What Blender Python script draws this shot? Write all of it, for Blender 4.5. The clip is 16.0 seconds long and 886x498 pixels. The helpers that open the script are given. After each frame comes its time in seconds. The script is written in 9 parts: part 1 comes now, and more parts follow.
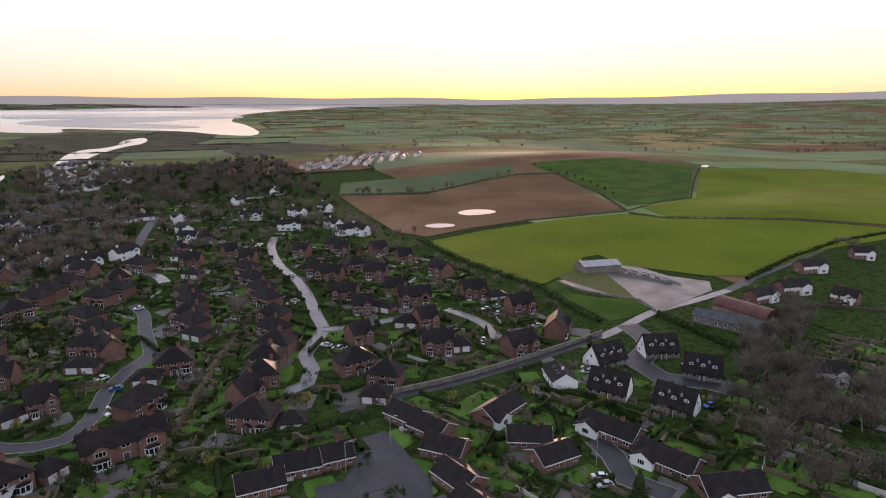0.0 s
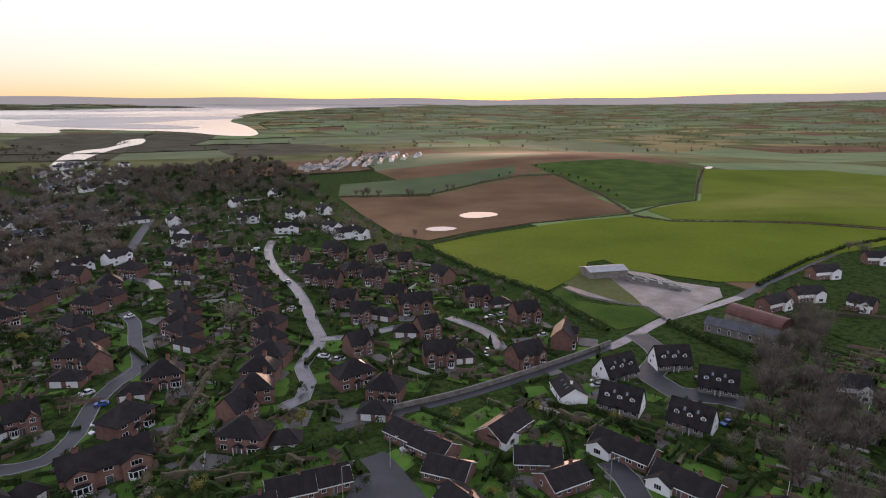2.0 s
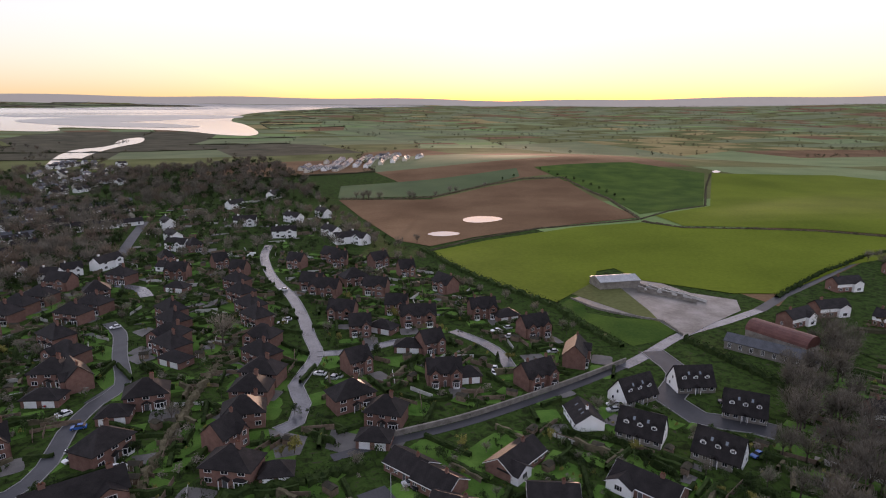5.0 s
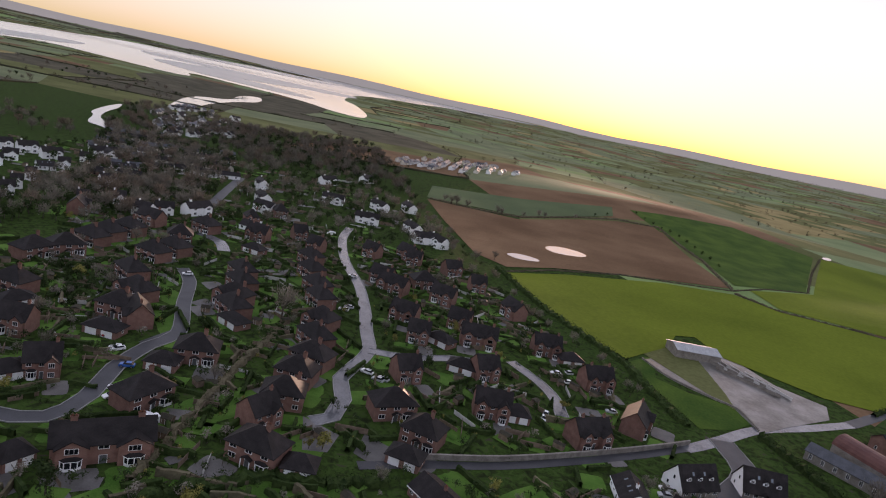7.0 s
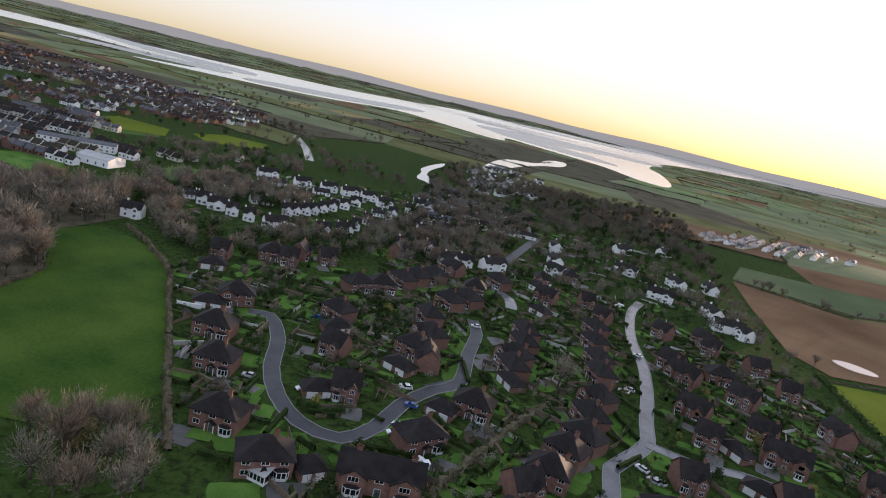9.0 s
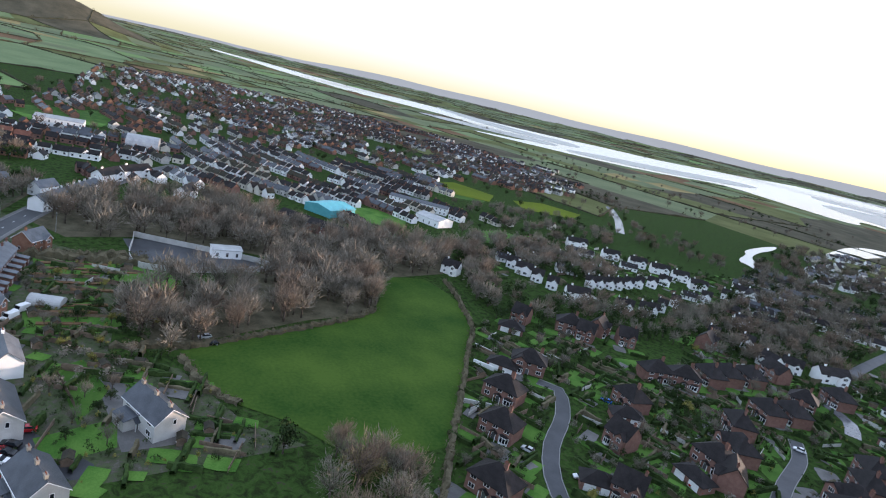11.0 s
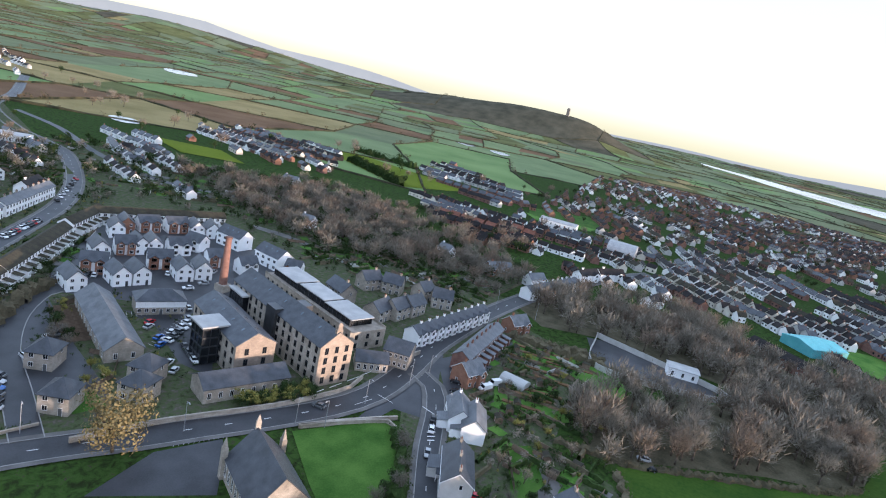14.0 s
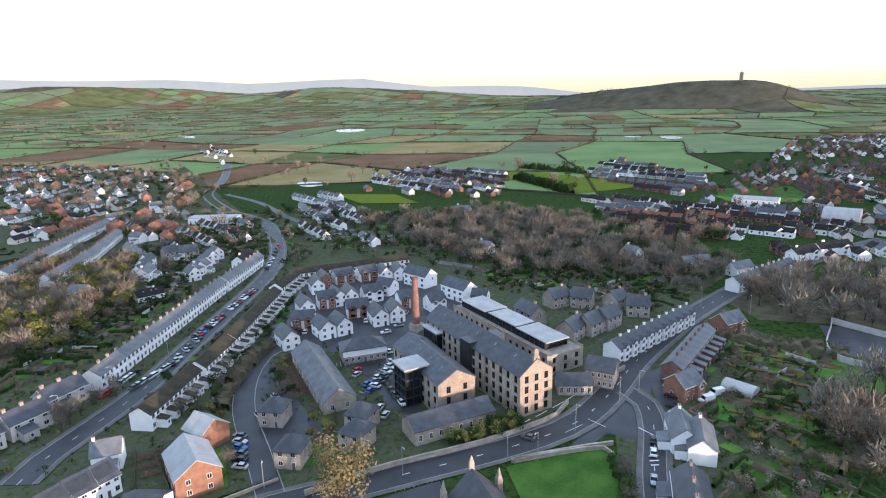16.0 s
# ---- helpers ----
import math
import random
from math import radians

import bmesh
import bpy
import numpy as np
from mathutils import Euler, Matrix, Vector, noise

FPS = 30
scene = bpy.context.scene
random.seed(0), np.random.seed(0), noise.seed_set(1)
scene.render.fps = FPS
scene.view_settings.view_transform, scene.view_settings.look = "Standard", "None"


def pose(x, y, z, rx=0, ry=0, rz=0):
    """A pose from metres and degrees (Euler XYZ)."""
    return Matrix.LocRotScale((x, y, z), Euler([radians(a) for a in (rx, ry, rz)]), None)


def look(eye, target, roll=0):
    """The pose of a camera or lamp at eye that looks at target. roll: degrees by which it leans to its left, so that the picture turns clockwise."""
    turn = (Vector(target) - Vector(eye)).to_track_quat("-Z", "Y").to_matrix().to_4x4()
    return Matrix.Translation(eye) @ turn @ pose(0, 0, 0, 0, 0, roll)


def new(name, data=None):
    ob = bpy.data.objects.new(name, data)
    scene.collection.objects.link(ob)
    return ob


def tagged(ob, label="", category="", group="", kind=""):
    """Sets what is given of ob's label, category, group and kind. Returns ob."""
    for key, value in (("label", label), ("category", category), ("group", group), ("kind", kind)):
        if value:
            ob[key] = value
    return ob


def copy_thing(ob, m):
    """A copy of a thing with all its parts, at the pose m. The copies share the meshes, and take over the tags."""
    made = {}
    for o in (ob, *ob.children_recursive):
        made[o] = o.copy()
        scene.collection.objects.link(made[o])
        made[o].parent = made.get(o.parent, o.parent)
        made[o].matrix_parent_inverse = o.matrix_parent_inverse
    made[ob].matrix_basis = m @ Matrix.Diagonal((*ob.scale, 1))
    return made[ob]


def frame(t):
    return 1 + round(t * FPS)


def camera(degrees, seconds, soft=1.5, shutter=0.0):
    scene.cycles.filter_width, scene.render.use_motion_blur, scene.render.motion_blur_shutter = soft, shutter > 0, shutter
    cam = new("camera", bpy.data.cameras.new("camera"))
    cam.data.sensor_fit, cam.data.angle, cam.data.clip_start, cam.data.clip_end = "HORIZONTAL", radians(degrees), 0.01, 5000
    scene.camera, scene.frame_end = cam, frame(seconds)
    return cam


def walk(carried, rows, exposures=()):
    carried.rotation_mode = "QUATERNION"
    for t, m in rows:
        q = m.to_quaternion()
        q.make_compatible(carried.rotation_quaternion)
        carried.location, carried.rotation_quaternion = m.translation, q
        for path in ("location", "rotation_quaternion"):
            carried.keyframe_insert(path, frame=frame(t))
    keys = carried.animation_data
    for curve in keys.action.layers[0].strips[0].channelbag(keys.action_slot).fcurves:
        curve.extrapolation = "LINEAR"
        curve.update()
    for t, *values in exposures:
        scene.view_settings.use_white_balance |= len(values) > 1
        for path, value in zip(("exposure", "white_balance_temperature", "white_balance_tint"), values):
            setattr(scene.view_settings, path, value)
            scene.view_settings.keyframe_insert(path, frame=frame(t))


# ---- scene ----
# ---------------------------------------------------------------- camera and its flight
def aim(x, y, z, yaw, pitch, roll):
    """A camera pose: heading to the left, tilt up, lean to the left, in degrees."""
    return pose(x, y, z, 0, 0, yaw) @ pose(0, 0, 0, 90 + pitch, 0, 0) @ pose(0, 0, 0, 0, 0, roll)


cam = camera(71.71, 16.0, 1.1)
PATH = [
    (0.0, aim(0.00, 0.00, 90.00, 0.000, -13.314, 0.046)),
    (0.5, aim(-0.23, 2.56, 89.98, -0.015, -13.280, 0.080)),
    (1.0, aim(-0.48, 5.06, 90.01, -0.041, -13.275, 0.072)),
    (1.5, aim(-0.74, 7.53, 90.06, -0.041, -13.274, 0.061)),
    (2.0, aim(-0.95, 10.05, 90.12, -0.028, -13.279, 0.081)),
    (2.5, aim(-1.18, 12.49, 90.16, -0.035, -13.270, 0.066)),
    (3.0, aim(-1.43, 14.95, 90.19, -0.033, -13.265, 0.072)),
    (3.5, aim(-1.68, 17.44, 90.21, -0.024, -13.278, 0.033)),
    (4.0, aim(-1.94, 19.92, 90.24, -0.023, -13.267, 0.059)),
    (4.5, aim(-2.30, 22.40, 90.25, 0.000, -13.270, 0.080)),
    (5.0, aim(-2.70, 24.80, 90.30, 0.000, -13.220, 0.500)),
    (5.5, aim(-3.10, 27.30, 90.35, 0.000, -13.170, 2.300)),
    (5.9, aim(-3.50, 29.20, 90.37, 0.150, -13.130, 4.900)),
    (6.3, aim(-3.92, 31.18, 90.41, 0.734, -13.098, 7.918)),
    (6.5, aim(-4.24, 32.18, 90.41, 2.039, -13.079, 9.803)),
    (7.0, aim(-5.08, 34.59, 90.40, 7.227, -13.034, 12.404)),
    (7.5, aim(-5.96, 36.69, 90.39, 13.719, -13.038, 13.344)),
    (8.0, aim(-6.82, 38.38, 90.46, 20.734, -13.094, 13.653)),
    (8.5, aim(-7.80, 39.86, 90.60, 27.830, -13.205, 13.541)),
    (9.0, aim(-9.14, 41.08, 90.82, 34.937, -13.299, 13.608)),
    (9.2, aim(-9.68, 41.55, 90.91, 37.766, -13.348, 13.546)),
    (11.3, aim(-14.50, 46.61, 92.35, 68.775, -13.788, 13.293)),
    (11.5, aim(-15.13, 46.65, 92.40, 71.666, -13.807, 13.208)),
    (12.0, aim(-16.67, 46.64, 92.50, 78.956, -13.786, 13.062)),
    (12.5, aim(-18.09, 46.50, 92.54, 85.736, -13.790, 12.949)),
    (13.0, aim(-19.59, 46.53, 92.58, 93.130, -13.745, 12.787)),
    (13.5, aim(-20.99, 46.44, 92.68, 100.617, -13.703, 12.743)),
    (14.0, aim(-22.37, 46.14, 92.90, 108.195, -13.665, 12.765)),
    (14.5, aim(-23.75, 45.52, 93.12, 116.087, -13.558, 13.065)),
    (15.0, aim(-25.04, 44.78, 93.30, 122.253, -13.694, 10.072)),
    (15.5, aim(-26.45, 43.92, 93.44, 124.896, -13.949, 0.333)),
    (16.0, aim(-27.97, 42.95, 93.62, 125.358, -14.005, -1.293)),
]
walk(cam, PATH, [(0, 2.4, 6400, 28), (4.2, 2.4, 6400, 28), (7, 2.25, 6400, 28), (8, 2.25, 6350, 24), (9.2, 2.45, 6000, 19), (11.3, 2.9, 5450, 15), (12.5, 3.0, 5350, 15), (14, 2.95, 5350, 14), (16, 3.0, 5400, 13)])

# ---------------------------------------------------------------- sky and sun
SUN_AZIMUTH = 6.6   # degrees to the right of +y
SUN_HEIGHT = 1.7
world = bpy.data.worlds.new("sky")
scene.world = world
world.use_nodes = True
wn = world.node_tree
sky = wn.nodes.new("ShaderNodeTexSky")
sky.sky_type, sky.sun_disc = "NISHITA", False
sky.sun_elevation, sky.sun_rotation = radians(SUN_HEIGHT), radians(SUN_AZIMUTH)
sky.air_density, sky.dust_density, sky.ozone_density = 1.0, 1.6, 2.0
sky.altitude = 60
wn.nodes["Background"].inputs["Strength"].default_value = 0.15
soft_sky = wn.nodes.new("ShaderNodeGamma")   # thin high haze evens out the dome
soft_sky.inputs["Gamma"].default_value = 0.07
wn.links.new(sky.outputs["Color"], soft_sky.inputs["Color"])
tone = wn.nodes.new("ShaderNodeHueSaturation")   # keeps the colours of dusk in the evened dome
tone.inputs["Saturation"].default_value = 2.3
wn.links.new(soft_sky.outputs["Color"], tone.inputs["Color"])
glow = wn.nodes.new("ShaderNodeMix")   # the bare sky's own glow round the sun, on top of the haze
glow.data_type, glow.blend_type = "RGBA", "ADD"
glow.inputs["Factor"].default_value = 0.18
wn.links.new(tone.outputs["Color"], glow.inputs["A"])
wn.links.new(sky.outputs["Color"], glow.inputs["B"])
wn.links.new(glow.outputs["Result"], wn.nodes["Background"].inputs["Color"])
lamp = bpy.data.lights.new("sun", "SUN")
lamp.energy, lamp.angle, lamp.color = 1.1, radians(1.0), (1.0, 0.70, 0.46)
az, el = radians(SUN_AZIMUTH), radians(SUN_HEIGHT)
new("sun", lamp).matrix_world = look((0, 0, 200), (-math.sin(az) * math.cos(el), -math.cos(az) * math.cos(el), 200 - math.sin(el)))


# ---------------------------------------------------------------- materials
def material(name, a, b, rough=0.85, scale=1.0, fine=12.0, bump=0.3, metal=0.0, spec=0.25, vary=0.12, depth=0.03, coords="Object", brick=None, lines=None):
    """Two colours mixed by noise at two sizes, with relief, and a little change from object to object."""
    m = bpy.data.materials.new(name)
    m.use_nodes = True
    nt = m.node_tree
    n, l = nt.nodes, nt.links
    bs = n["Principled BSDF"]
    tc = n.new("ShaderNodeTexCoord")
    big, small = n.new("ShaderNodeTexNoise"), n.new("ShaderNodeTexNoise")
    big.inputs["Scale"].default_value, small.inputs["Scale"].default_value = scale, fine
    big.inputs["Detail"].default_value, small.inputs["Detail"].default_value = 4, 3
    for t in (big, small):
        l.new(tc.outputs[coords], t.inputs["Vector"])
    add = n.new("ShaderNodeMath")
    add.operation = "MULTIPLY_ADD"
    l.new(small.outputs["Fac"], add.inputs[0])
    add.inputs[1].default_value = 0.45
    l.new(big.outputs["Fac"], add.inputs[2])
    ramp = n.new("ShaderNodeMapRange")
    ramp.inputs["From Min"].default_value, ramp.inputs["From Max"].default_value = 0.52, 0.93
    l.new(add.outputs[0], ramp.inputs["Value"])
    mix = n.new("ShaderNodeMix")
    mix.data_type = "RGBA"
    l.new(ramp.outputs["Result"], mix.inputs["Factor"])
    mix.inputs["A"].default_value, mix.inputs["B"].default_value = (*a, 1), (*b, 1)
    out = mix.outputs["Result"]
    height = small.outputs["Fac"]
    if brick:
        bt = n.new("ShaderNodeTexBrick")
        bt.inputs["Scale"].default_value = 1.0
        bt.inputs["Brick Width"].default_value, bt.inputs["Row Height"].default_value = brick[0], brick[1]
        bt.inputs["Mortar Size"].default_value = brick[2]
        bt.inputs["Color1"].default_value, bt.inputs["Color2"].default_value, bt.inputs["Mortar"].default_value = (0.82, 0.82, 0.82, 1), (1, 1, 1, 1), (*brick[3], 1)
        sep, com = n.new("ShaderNodeSeparateXYZ"), n.new("ShaderNodeCombineXYZ")
        plus = n.new("ShaderNodeMath")
        l.new(tc.outputs[coords], sep.inputs[0])
        l.new(sep.outputs["X"], plus.inputs[0]), l.new(sep.outputs["Y"], plus.inputs[1])
        l.new(plus.outputs[0], com.inputs["X"]), l.new(sep.outputs["Z"], com.inputs["Y"])
        l.new(com.outputs[0], bt.inputs["Vector"])
        mul = n.new("ShaderNodeMix")
        mul.data_type, mul.blend_type = "RGBA", "MULTIPLY"
        mul.inputs["Factor"].default_value = 1.0
        l.new(out, mul.inputs["A"]), l.new(bt.outputs["Color"], mul.inputs["B"])
        out = mul.outputs["Result"]
    if lines:
        wv = n.new("ShaderNodeTexWave")
        wv.bands_direction = lines[1]
        wv.inputs["Scale"].default_value, wv.inputs["Distortion"].default_value, wv.inputs["Detail Scale"].default_value = lines[0], lines[2], 1.5
        l.new(tc.outputs[coords], wv.inputs["Vector"])
        mr = n.new("ShaderNodeMapRange")
        mr.inputs["To Min"].default_value, mr.inputs["To Max"].default_value = lines[3], 1.0
        l.new(wv.outputs["Fac"], mr.inputs["Value"])
        mul = n.new("ShaderNodeMix")
        mul.data_type, mul.blend_type = "RGBA", "MULTIPLY"
        mul.inputs["Factor"].default_value = 1.0
        l.new(out, mul.inputs["A"]), l.new(mr.outputs["Result"], mul.inputs["B"])
        out = mul.outputs["Result"]
        height = wv.outputs["Fac"]
    if vary:
        info, hsv = n.new("ShaderNodeObjectInfo"), n.new("ShaderNodeHueSaturation")
        vr = n.new("ShaderNodeMapRange")
        vr.inputs["To Min"].default_value, vr.inputs["To Max"].default_value = 1 - vary, 1 + vary
        l.new(info.outputs["Random"], vr.inputs["Value"]), l.new(vr.outputs["Result"], hsv.inputs["Value"])
        l.new(out, hsv.inputs["Color"])
        out = hsv.outputs["Color"]
    l.new(out, bs.inputs["Base Color"])
    if bump:
        bp = n.new("ShaderNodeBump")
        bp.inputs["Strength"].default_value, bp.inputs["Distance"].default_value = bump, depth
        l.new(height, bp.inputs["Height"]), l.new(bp.outputs["Normal"], bs.inputs["Normal"])
    bs.inputs["Roughness"].default_value, bs.inputs["Metallic"].default_value = rough, metal
    bs.inputs["Specular IOR Level"].default_value = spec
    return m


ASPHALT = material("asphalt", (0.022, 0.023, 0.027), (0.052, 0.053, 0.059), 0.52, 0.12, 3.0, 0.2, spec=0.38)
WET_ROAD = material("wet_concrete_road", (0.06, 0.064, 0.072), (0.165, 0.17, 0.18), 0.22, 0.10, 1.5, 0.2, spec=0.50)
PAVING = material("paving", (0.085, 0.08, 0.076), (0.15, 0.142, 0.134), 0.6, 0.2, 3.0, 0.2)
KERB = material("kerb_stone", (0.2, 0.2, 0.19), (0.3, 0.29, 0.28), 0.8, 0.5, 5.0)
LINE = material("road_paint", (0.6, 0.6, 0.58), (0.75, 0.75, 0.73), 0.6, 1.0, 9.0, 0)
BRICK = material("red_brick", (0.165, 0.086, 0.066), (0.255, 0.138, 0.108), 0.85, 0.6, 6.0, 0.3, brick=(0.225, 0.075, 0.012, (0.9, 1.0, 1.05)))
BRICK_WARM = material("orange_brick", (0.215, 0.105, 0.066), (0.320, 0.170, 0.112), 0.85, 0.6, 6.0, 0.3, brick=(0.225, 0.075, 0.012, (0.95, 1.0, 1.05)))
RENDER_WHITE = material("white_render", (0.826, 0.826, 0.816), (0.900, 0.900, 0.900), 0.8, 0.35, 4.0, 0.15, vary=0.06)
RENDER_CREAM = material("cream_render", (0.60, 0.55, 0.46), (0.72, 0.68, 0.60), 0.8, 0.35, 4.0, 0.15)
RENDER_GREY = material("grey_render", (0.408, 0.396, 0.372), (0.552, 0.540, 0.516), 0.85, 0.3, 4.0, 0.2)
STONE = material("sandstone", (0.270, 0.236, 0.193), (0.460, 0.408, 0.345), 0.85, 0.4, 4.0, 0.4, brick=(0.6, 0.3, 0.02, (0.75, 0.75, 0.75)))
PINK_STONE = material("pink_sandstone", (0.265, 0.212, 0.165), (0.395, 0.322, 0.258), 0.85, 0.4, 4.0, 0.4, brick=(0.6, 0.3, 0.02, (0.8, 0.8, 0.8)))
STONE_DARK = material("dark_rubble_stone", (0.17, 0.15, 0.13), (0.31, 0.285, 0.25), 0.9, 0.5, 4.0, 0.5, brick=(0.45, 0.25, 0.025, (0.8, 0.8, 0.8)))
TILE = material("brown_roof_tile", (0.013, 0.011, 0.011), (0.033, 0.028, 0.028), 0.60, 0.4, 5.0, 0.5, lines=(2.6, "Z", 0.4, 0.62), spec=0.14)
SLATE = material("blue_slate", (0.032, 0.036, 0.045), (0.075, 0.082, 0.098), 0.45, 0.4, 5.0, 0.4, lines=(3.0, "Z", 0.4, 0.75), spec=0.50)
SLATE_PALE = material("weathered_slate", (0.088, 0.094, 0.104), (0.175, 0.185, 0.2), 0.6, 0.35, 4.0, 0.4, lines=(3.0, "Z", 0.4, 0.8), spec=0.50)
MOSS_ROOF = material("mossy_roof", (0.030, 0.027, 0.021), (0.068, 0.060, 0.036), 0.85, 0.5, 4.0, 0.5, lines=(2.6, "Z", 0.5, 0.7))
RED_TILE = material("terracotta_roof", (0.185, 0.072, 0.045), (0.295, 0.125, 0.080), 0.75, 0.5, 5.0, 0.5, lines=(2.6, "Z", 0.4, 0.7))
METAL_RED = material("red_oxide_sheet", (0.125, 0.050, 0.043), (0.20, 0.088, 0.072), 0.5, 0.3, 3.0, 0.5, lines=(4.0, "X", 0.0, 0.6))
METAL_GREY = material("grey_sheet", (0.30, 0.31, 0.32), (0.42, 0.43, 0.44), 0.45, 0.3, 3.0, 0.4, lines=(4.0, "X", 0.0, 0.75))
METAL_TEAL = material("teal_sheet", (0.12, 0.42, 0.46), (0.18, 0.52, 0.56), 0.5, 0.3, 3.0, 0.3, lines=(4.0, "X", 0.0, 0.8))
FLAT_ROOF = material("pale_membrane_roof", (0.33, 0.33, 0.33), (0.47, 0.47, 0.46), 0.55, 0.2, 3.0, 0.1)
DARK_METAL = material("dark_cladding", (0.02, 0.022, 0.025), (0.045, 0.047, 0.052), 0.35, 0.5, 5.0, 0.1, spec=0.6)
WHITE_FRAME = material("white_window_frame", (0.7, 0.7, 0.7), (0.82, 0.82, 0.82), 0.4, 1.0, 8.0, 0, vary=0.05)
WOOD = material("weathered_wood", (0.12, 0.085, 0.06), (0.22, 0.165, 0.12), 0.85, 1.0, 9.0, 0.4)
GLASS = material("window_glass", (0.008, 0.010, 0.013), (0.018, 0.021, 0.026), 0.15, 0.5, 2.0, 0, spec=0.25)
SKYLIGHT = material("skylight_glass", (0.10, 0.13, 0.16), (0.2, 0.24, 0.28), 0.06, 0.5, 2.0, 0, spec=1.0)
LAWN = material("lawn_grass", (0.041, 0.103, 0.015), (0.099, 0.184, 0.034), 0.9, 0.12, 2.5, 0.6, spec=0.08, vary=0.25, depth=0.08)
VILLAGE = material("garden_ground", (0.018, 0.024, 0.010), (0.055, 0.062, 0.026), 0.95, 0.38, 2.4, 0.6, spec=0.02, vary=0.0, depth=0.2)
gn = VILLAGE.node_tree
soils = gn.nodes.new("ShaderNodeValToRGB")   # soil, shrubs, grass and paths in patches
for k, (at, tone) in enumerate(((0.30, (0.014, 0.018, 0.008)), (0.42, (0.024, 0.034, 0.012)), (0.50, (0.034, 0.062, 0.014)), (0.59, (0.044, 0.076, 0.018)), (0.65, (0.050, 0.044, 0.030)), (0.85, (0.130, 0.118, 0.100)))):
    e = soils.color_ramp.elements[k] if k < 2 else soils.color_ramp.elements.new(at)
    e.position, e.color = at, (*tone, 1)
gb = next(q for q in gn.nodes if q.type == "TEX_NOISE" and abs(q.inputs["Scale"].default_value - 0.38) < 0.01)
gb.inputs["Distortion"].default_value = 0.6
gb.inputs["Detail"].default_value, gb.inputs["Roughness"].default_value = 9, 0.68
gn.links.new(gb.outputs["Fac"], soils.inputs["Fac"])
gn.links.new(soils.outputs["Color"], gn.nodes["Principled BSDF"].inputs["Base Color"])
TOWN_GROUND = material("yards_and_garden_soil", (0.045, 0.052, 0.026), (0.060, 0.060, 0.045), 0.95, 0.45, 2.6, 0.6, spec=0.03, vary=0.0, depth=0.15)
yn = TOWN_GROUND.node_tree
yards = yn.nodes.new("ShaderNodeValToRGB")   # rough grass, beds, gravel and concrete in small patches
for k, (at, tone) in enumerate(((0.32, (0.032, 0.038, 0.020)), (0.43, (0.062, 0.076, 0.036)), (0.49, (0.078, 0.098, 0.044)), (0.55, (0.080, 0.078, 0.054)), (0.64, (0.115, 0.106, 0.088)), (0.80, (0.190, 0.182, 0.170)))):
    e = yards.color_ramp.elements[k] if k < 2 else yards.color_ramp.elements.new(at)
    e.position, e.color = at, (*tone, 1)
yb = next(q for q in yn.nodes if q.type == "TEX_NOISE" and abs(q.inputs["Scale"].default_value - 0.45) < 0.005)
yb.inputs["Detail"].default_value, yb.inputs["Roughness"].default_value = 9, 0.66
yn.links.new(yb.outputs["Fac"], yards.inputs["Fac"])
yn.links.new(yards.outputs["Color"], yn.nodes["Principled BSDF"].inputs["Base Color"])
LITTER = material("leaf_litter", (0.054, 0.049, 0.030), (0.135, 0.119, 0.078), 0.95, 0.15, 1.5, 0.6, spec=0.05, vary=0.0, depth=0.15)
MOOR = material("dark_moor", (0.060, 0.057, 0.039), (0.121, 0.108, 0.074), 0.95, 0.02, 0.4, 0.6, spec=0.02, vary=0.0, depth=0.3)
# far pastures, paled and greyed: distance haze put into their base colours
HAZED_GREEN = material("hazed_pasture", (0.135, 0.182, 0.085), (0.21, 0.255, 0.125), 0.9, 0.012, 0.4, 0.3, spec=0.02, vary=0.0, depth=0.15)
HAZED_LUSH = material("hazed_lush_pasture", (0.135, 0.205, 0.075), (0.205, 0.282, 0.11), 0.9, 0.012, 0.4, 0.3, spec=0.02, vary=0.0, depth=0.15)
HAZED_DULL = material("hazed_dull_pasture", (0.125, 0.148, 0.08), (0.19, 0.212, 0.115), 0.9, 0.012, 0.4, 0.3, spec=0.02, vary=0.0, depth=0.15)
PASTURE = material("green_pasture", (0.028, 0.064, 0.010), (0.070, 0.116, 0.018), 0.95, 0.045, 0.9, 0.5, spec=0.06, vary=0.0, depth=0.15)
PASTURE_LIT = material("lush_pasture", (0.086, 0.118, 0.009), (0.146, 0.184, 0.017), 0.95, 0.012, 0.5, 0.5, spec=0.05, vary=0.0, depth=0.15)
PASTURE_DARK = material("dark_pasture", (0.045, 0.075, 0.026), (0.085, 0.12, 0.045), 0.9, 0.015, 0.6, 0.5, spec=0.2, vary=0.0, depth=0.15)
STUBBLE = material("straw_stubble", (0.211, 0.172, 0.073), (0.330, 0.264, 0.125), 0.95, 0.015, 0.7, 0.5, spec=0.02, vary=0.0, depth=0.15)
SOIL = material("ploughed_soil", (0.124, 0.074, 0.042), (0.212, 0.134, 0.078), 0.95, 0.015, 0.7, 0.6, spec=0.02, vary=0.0, depth=0.2)
ROUGH = material("rough_grazing", (0.083, 0.090, 0.034), (0.159, 0.166, 0.069), 0.95, 0.015, 0.5, 0.6, spec=0.02, vary=0.0, depth=0.2)
HEDGE = material("hedge_leaves", (0.014, 0.027, 0.008), (0.045, 0.068, 0.020), 0.9, 0.6, 3.0, 0.6, spec=0.06, vary=0.3)
HEDGE_BROWN = material("winter_hedge", (0.068, 0.061, 0.039), (0.152, 0.131, 0.083), 0.95, 0.3, 2.0, 0.6, spec=0.05, vary=0.25)
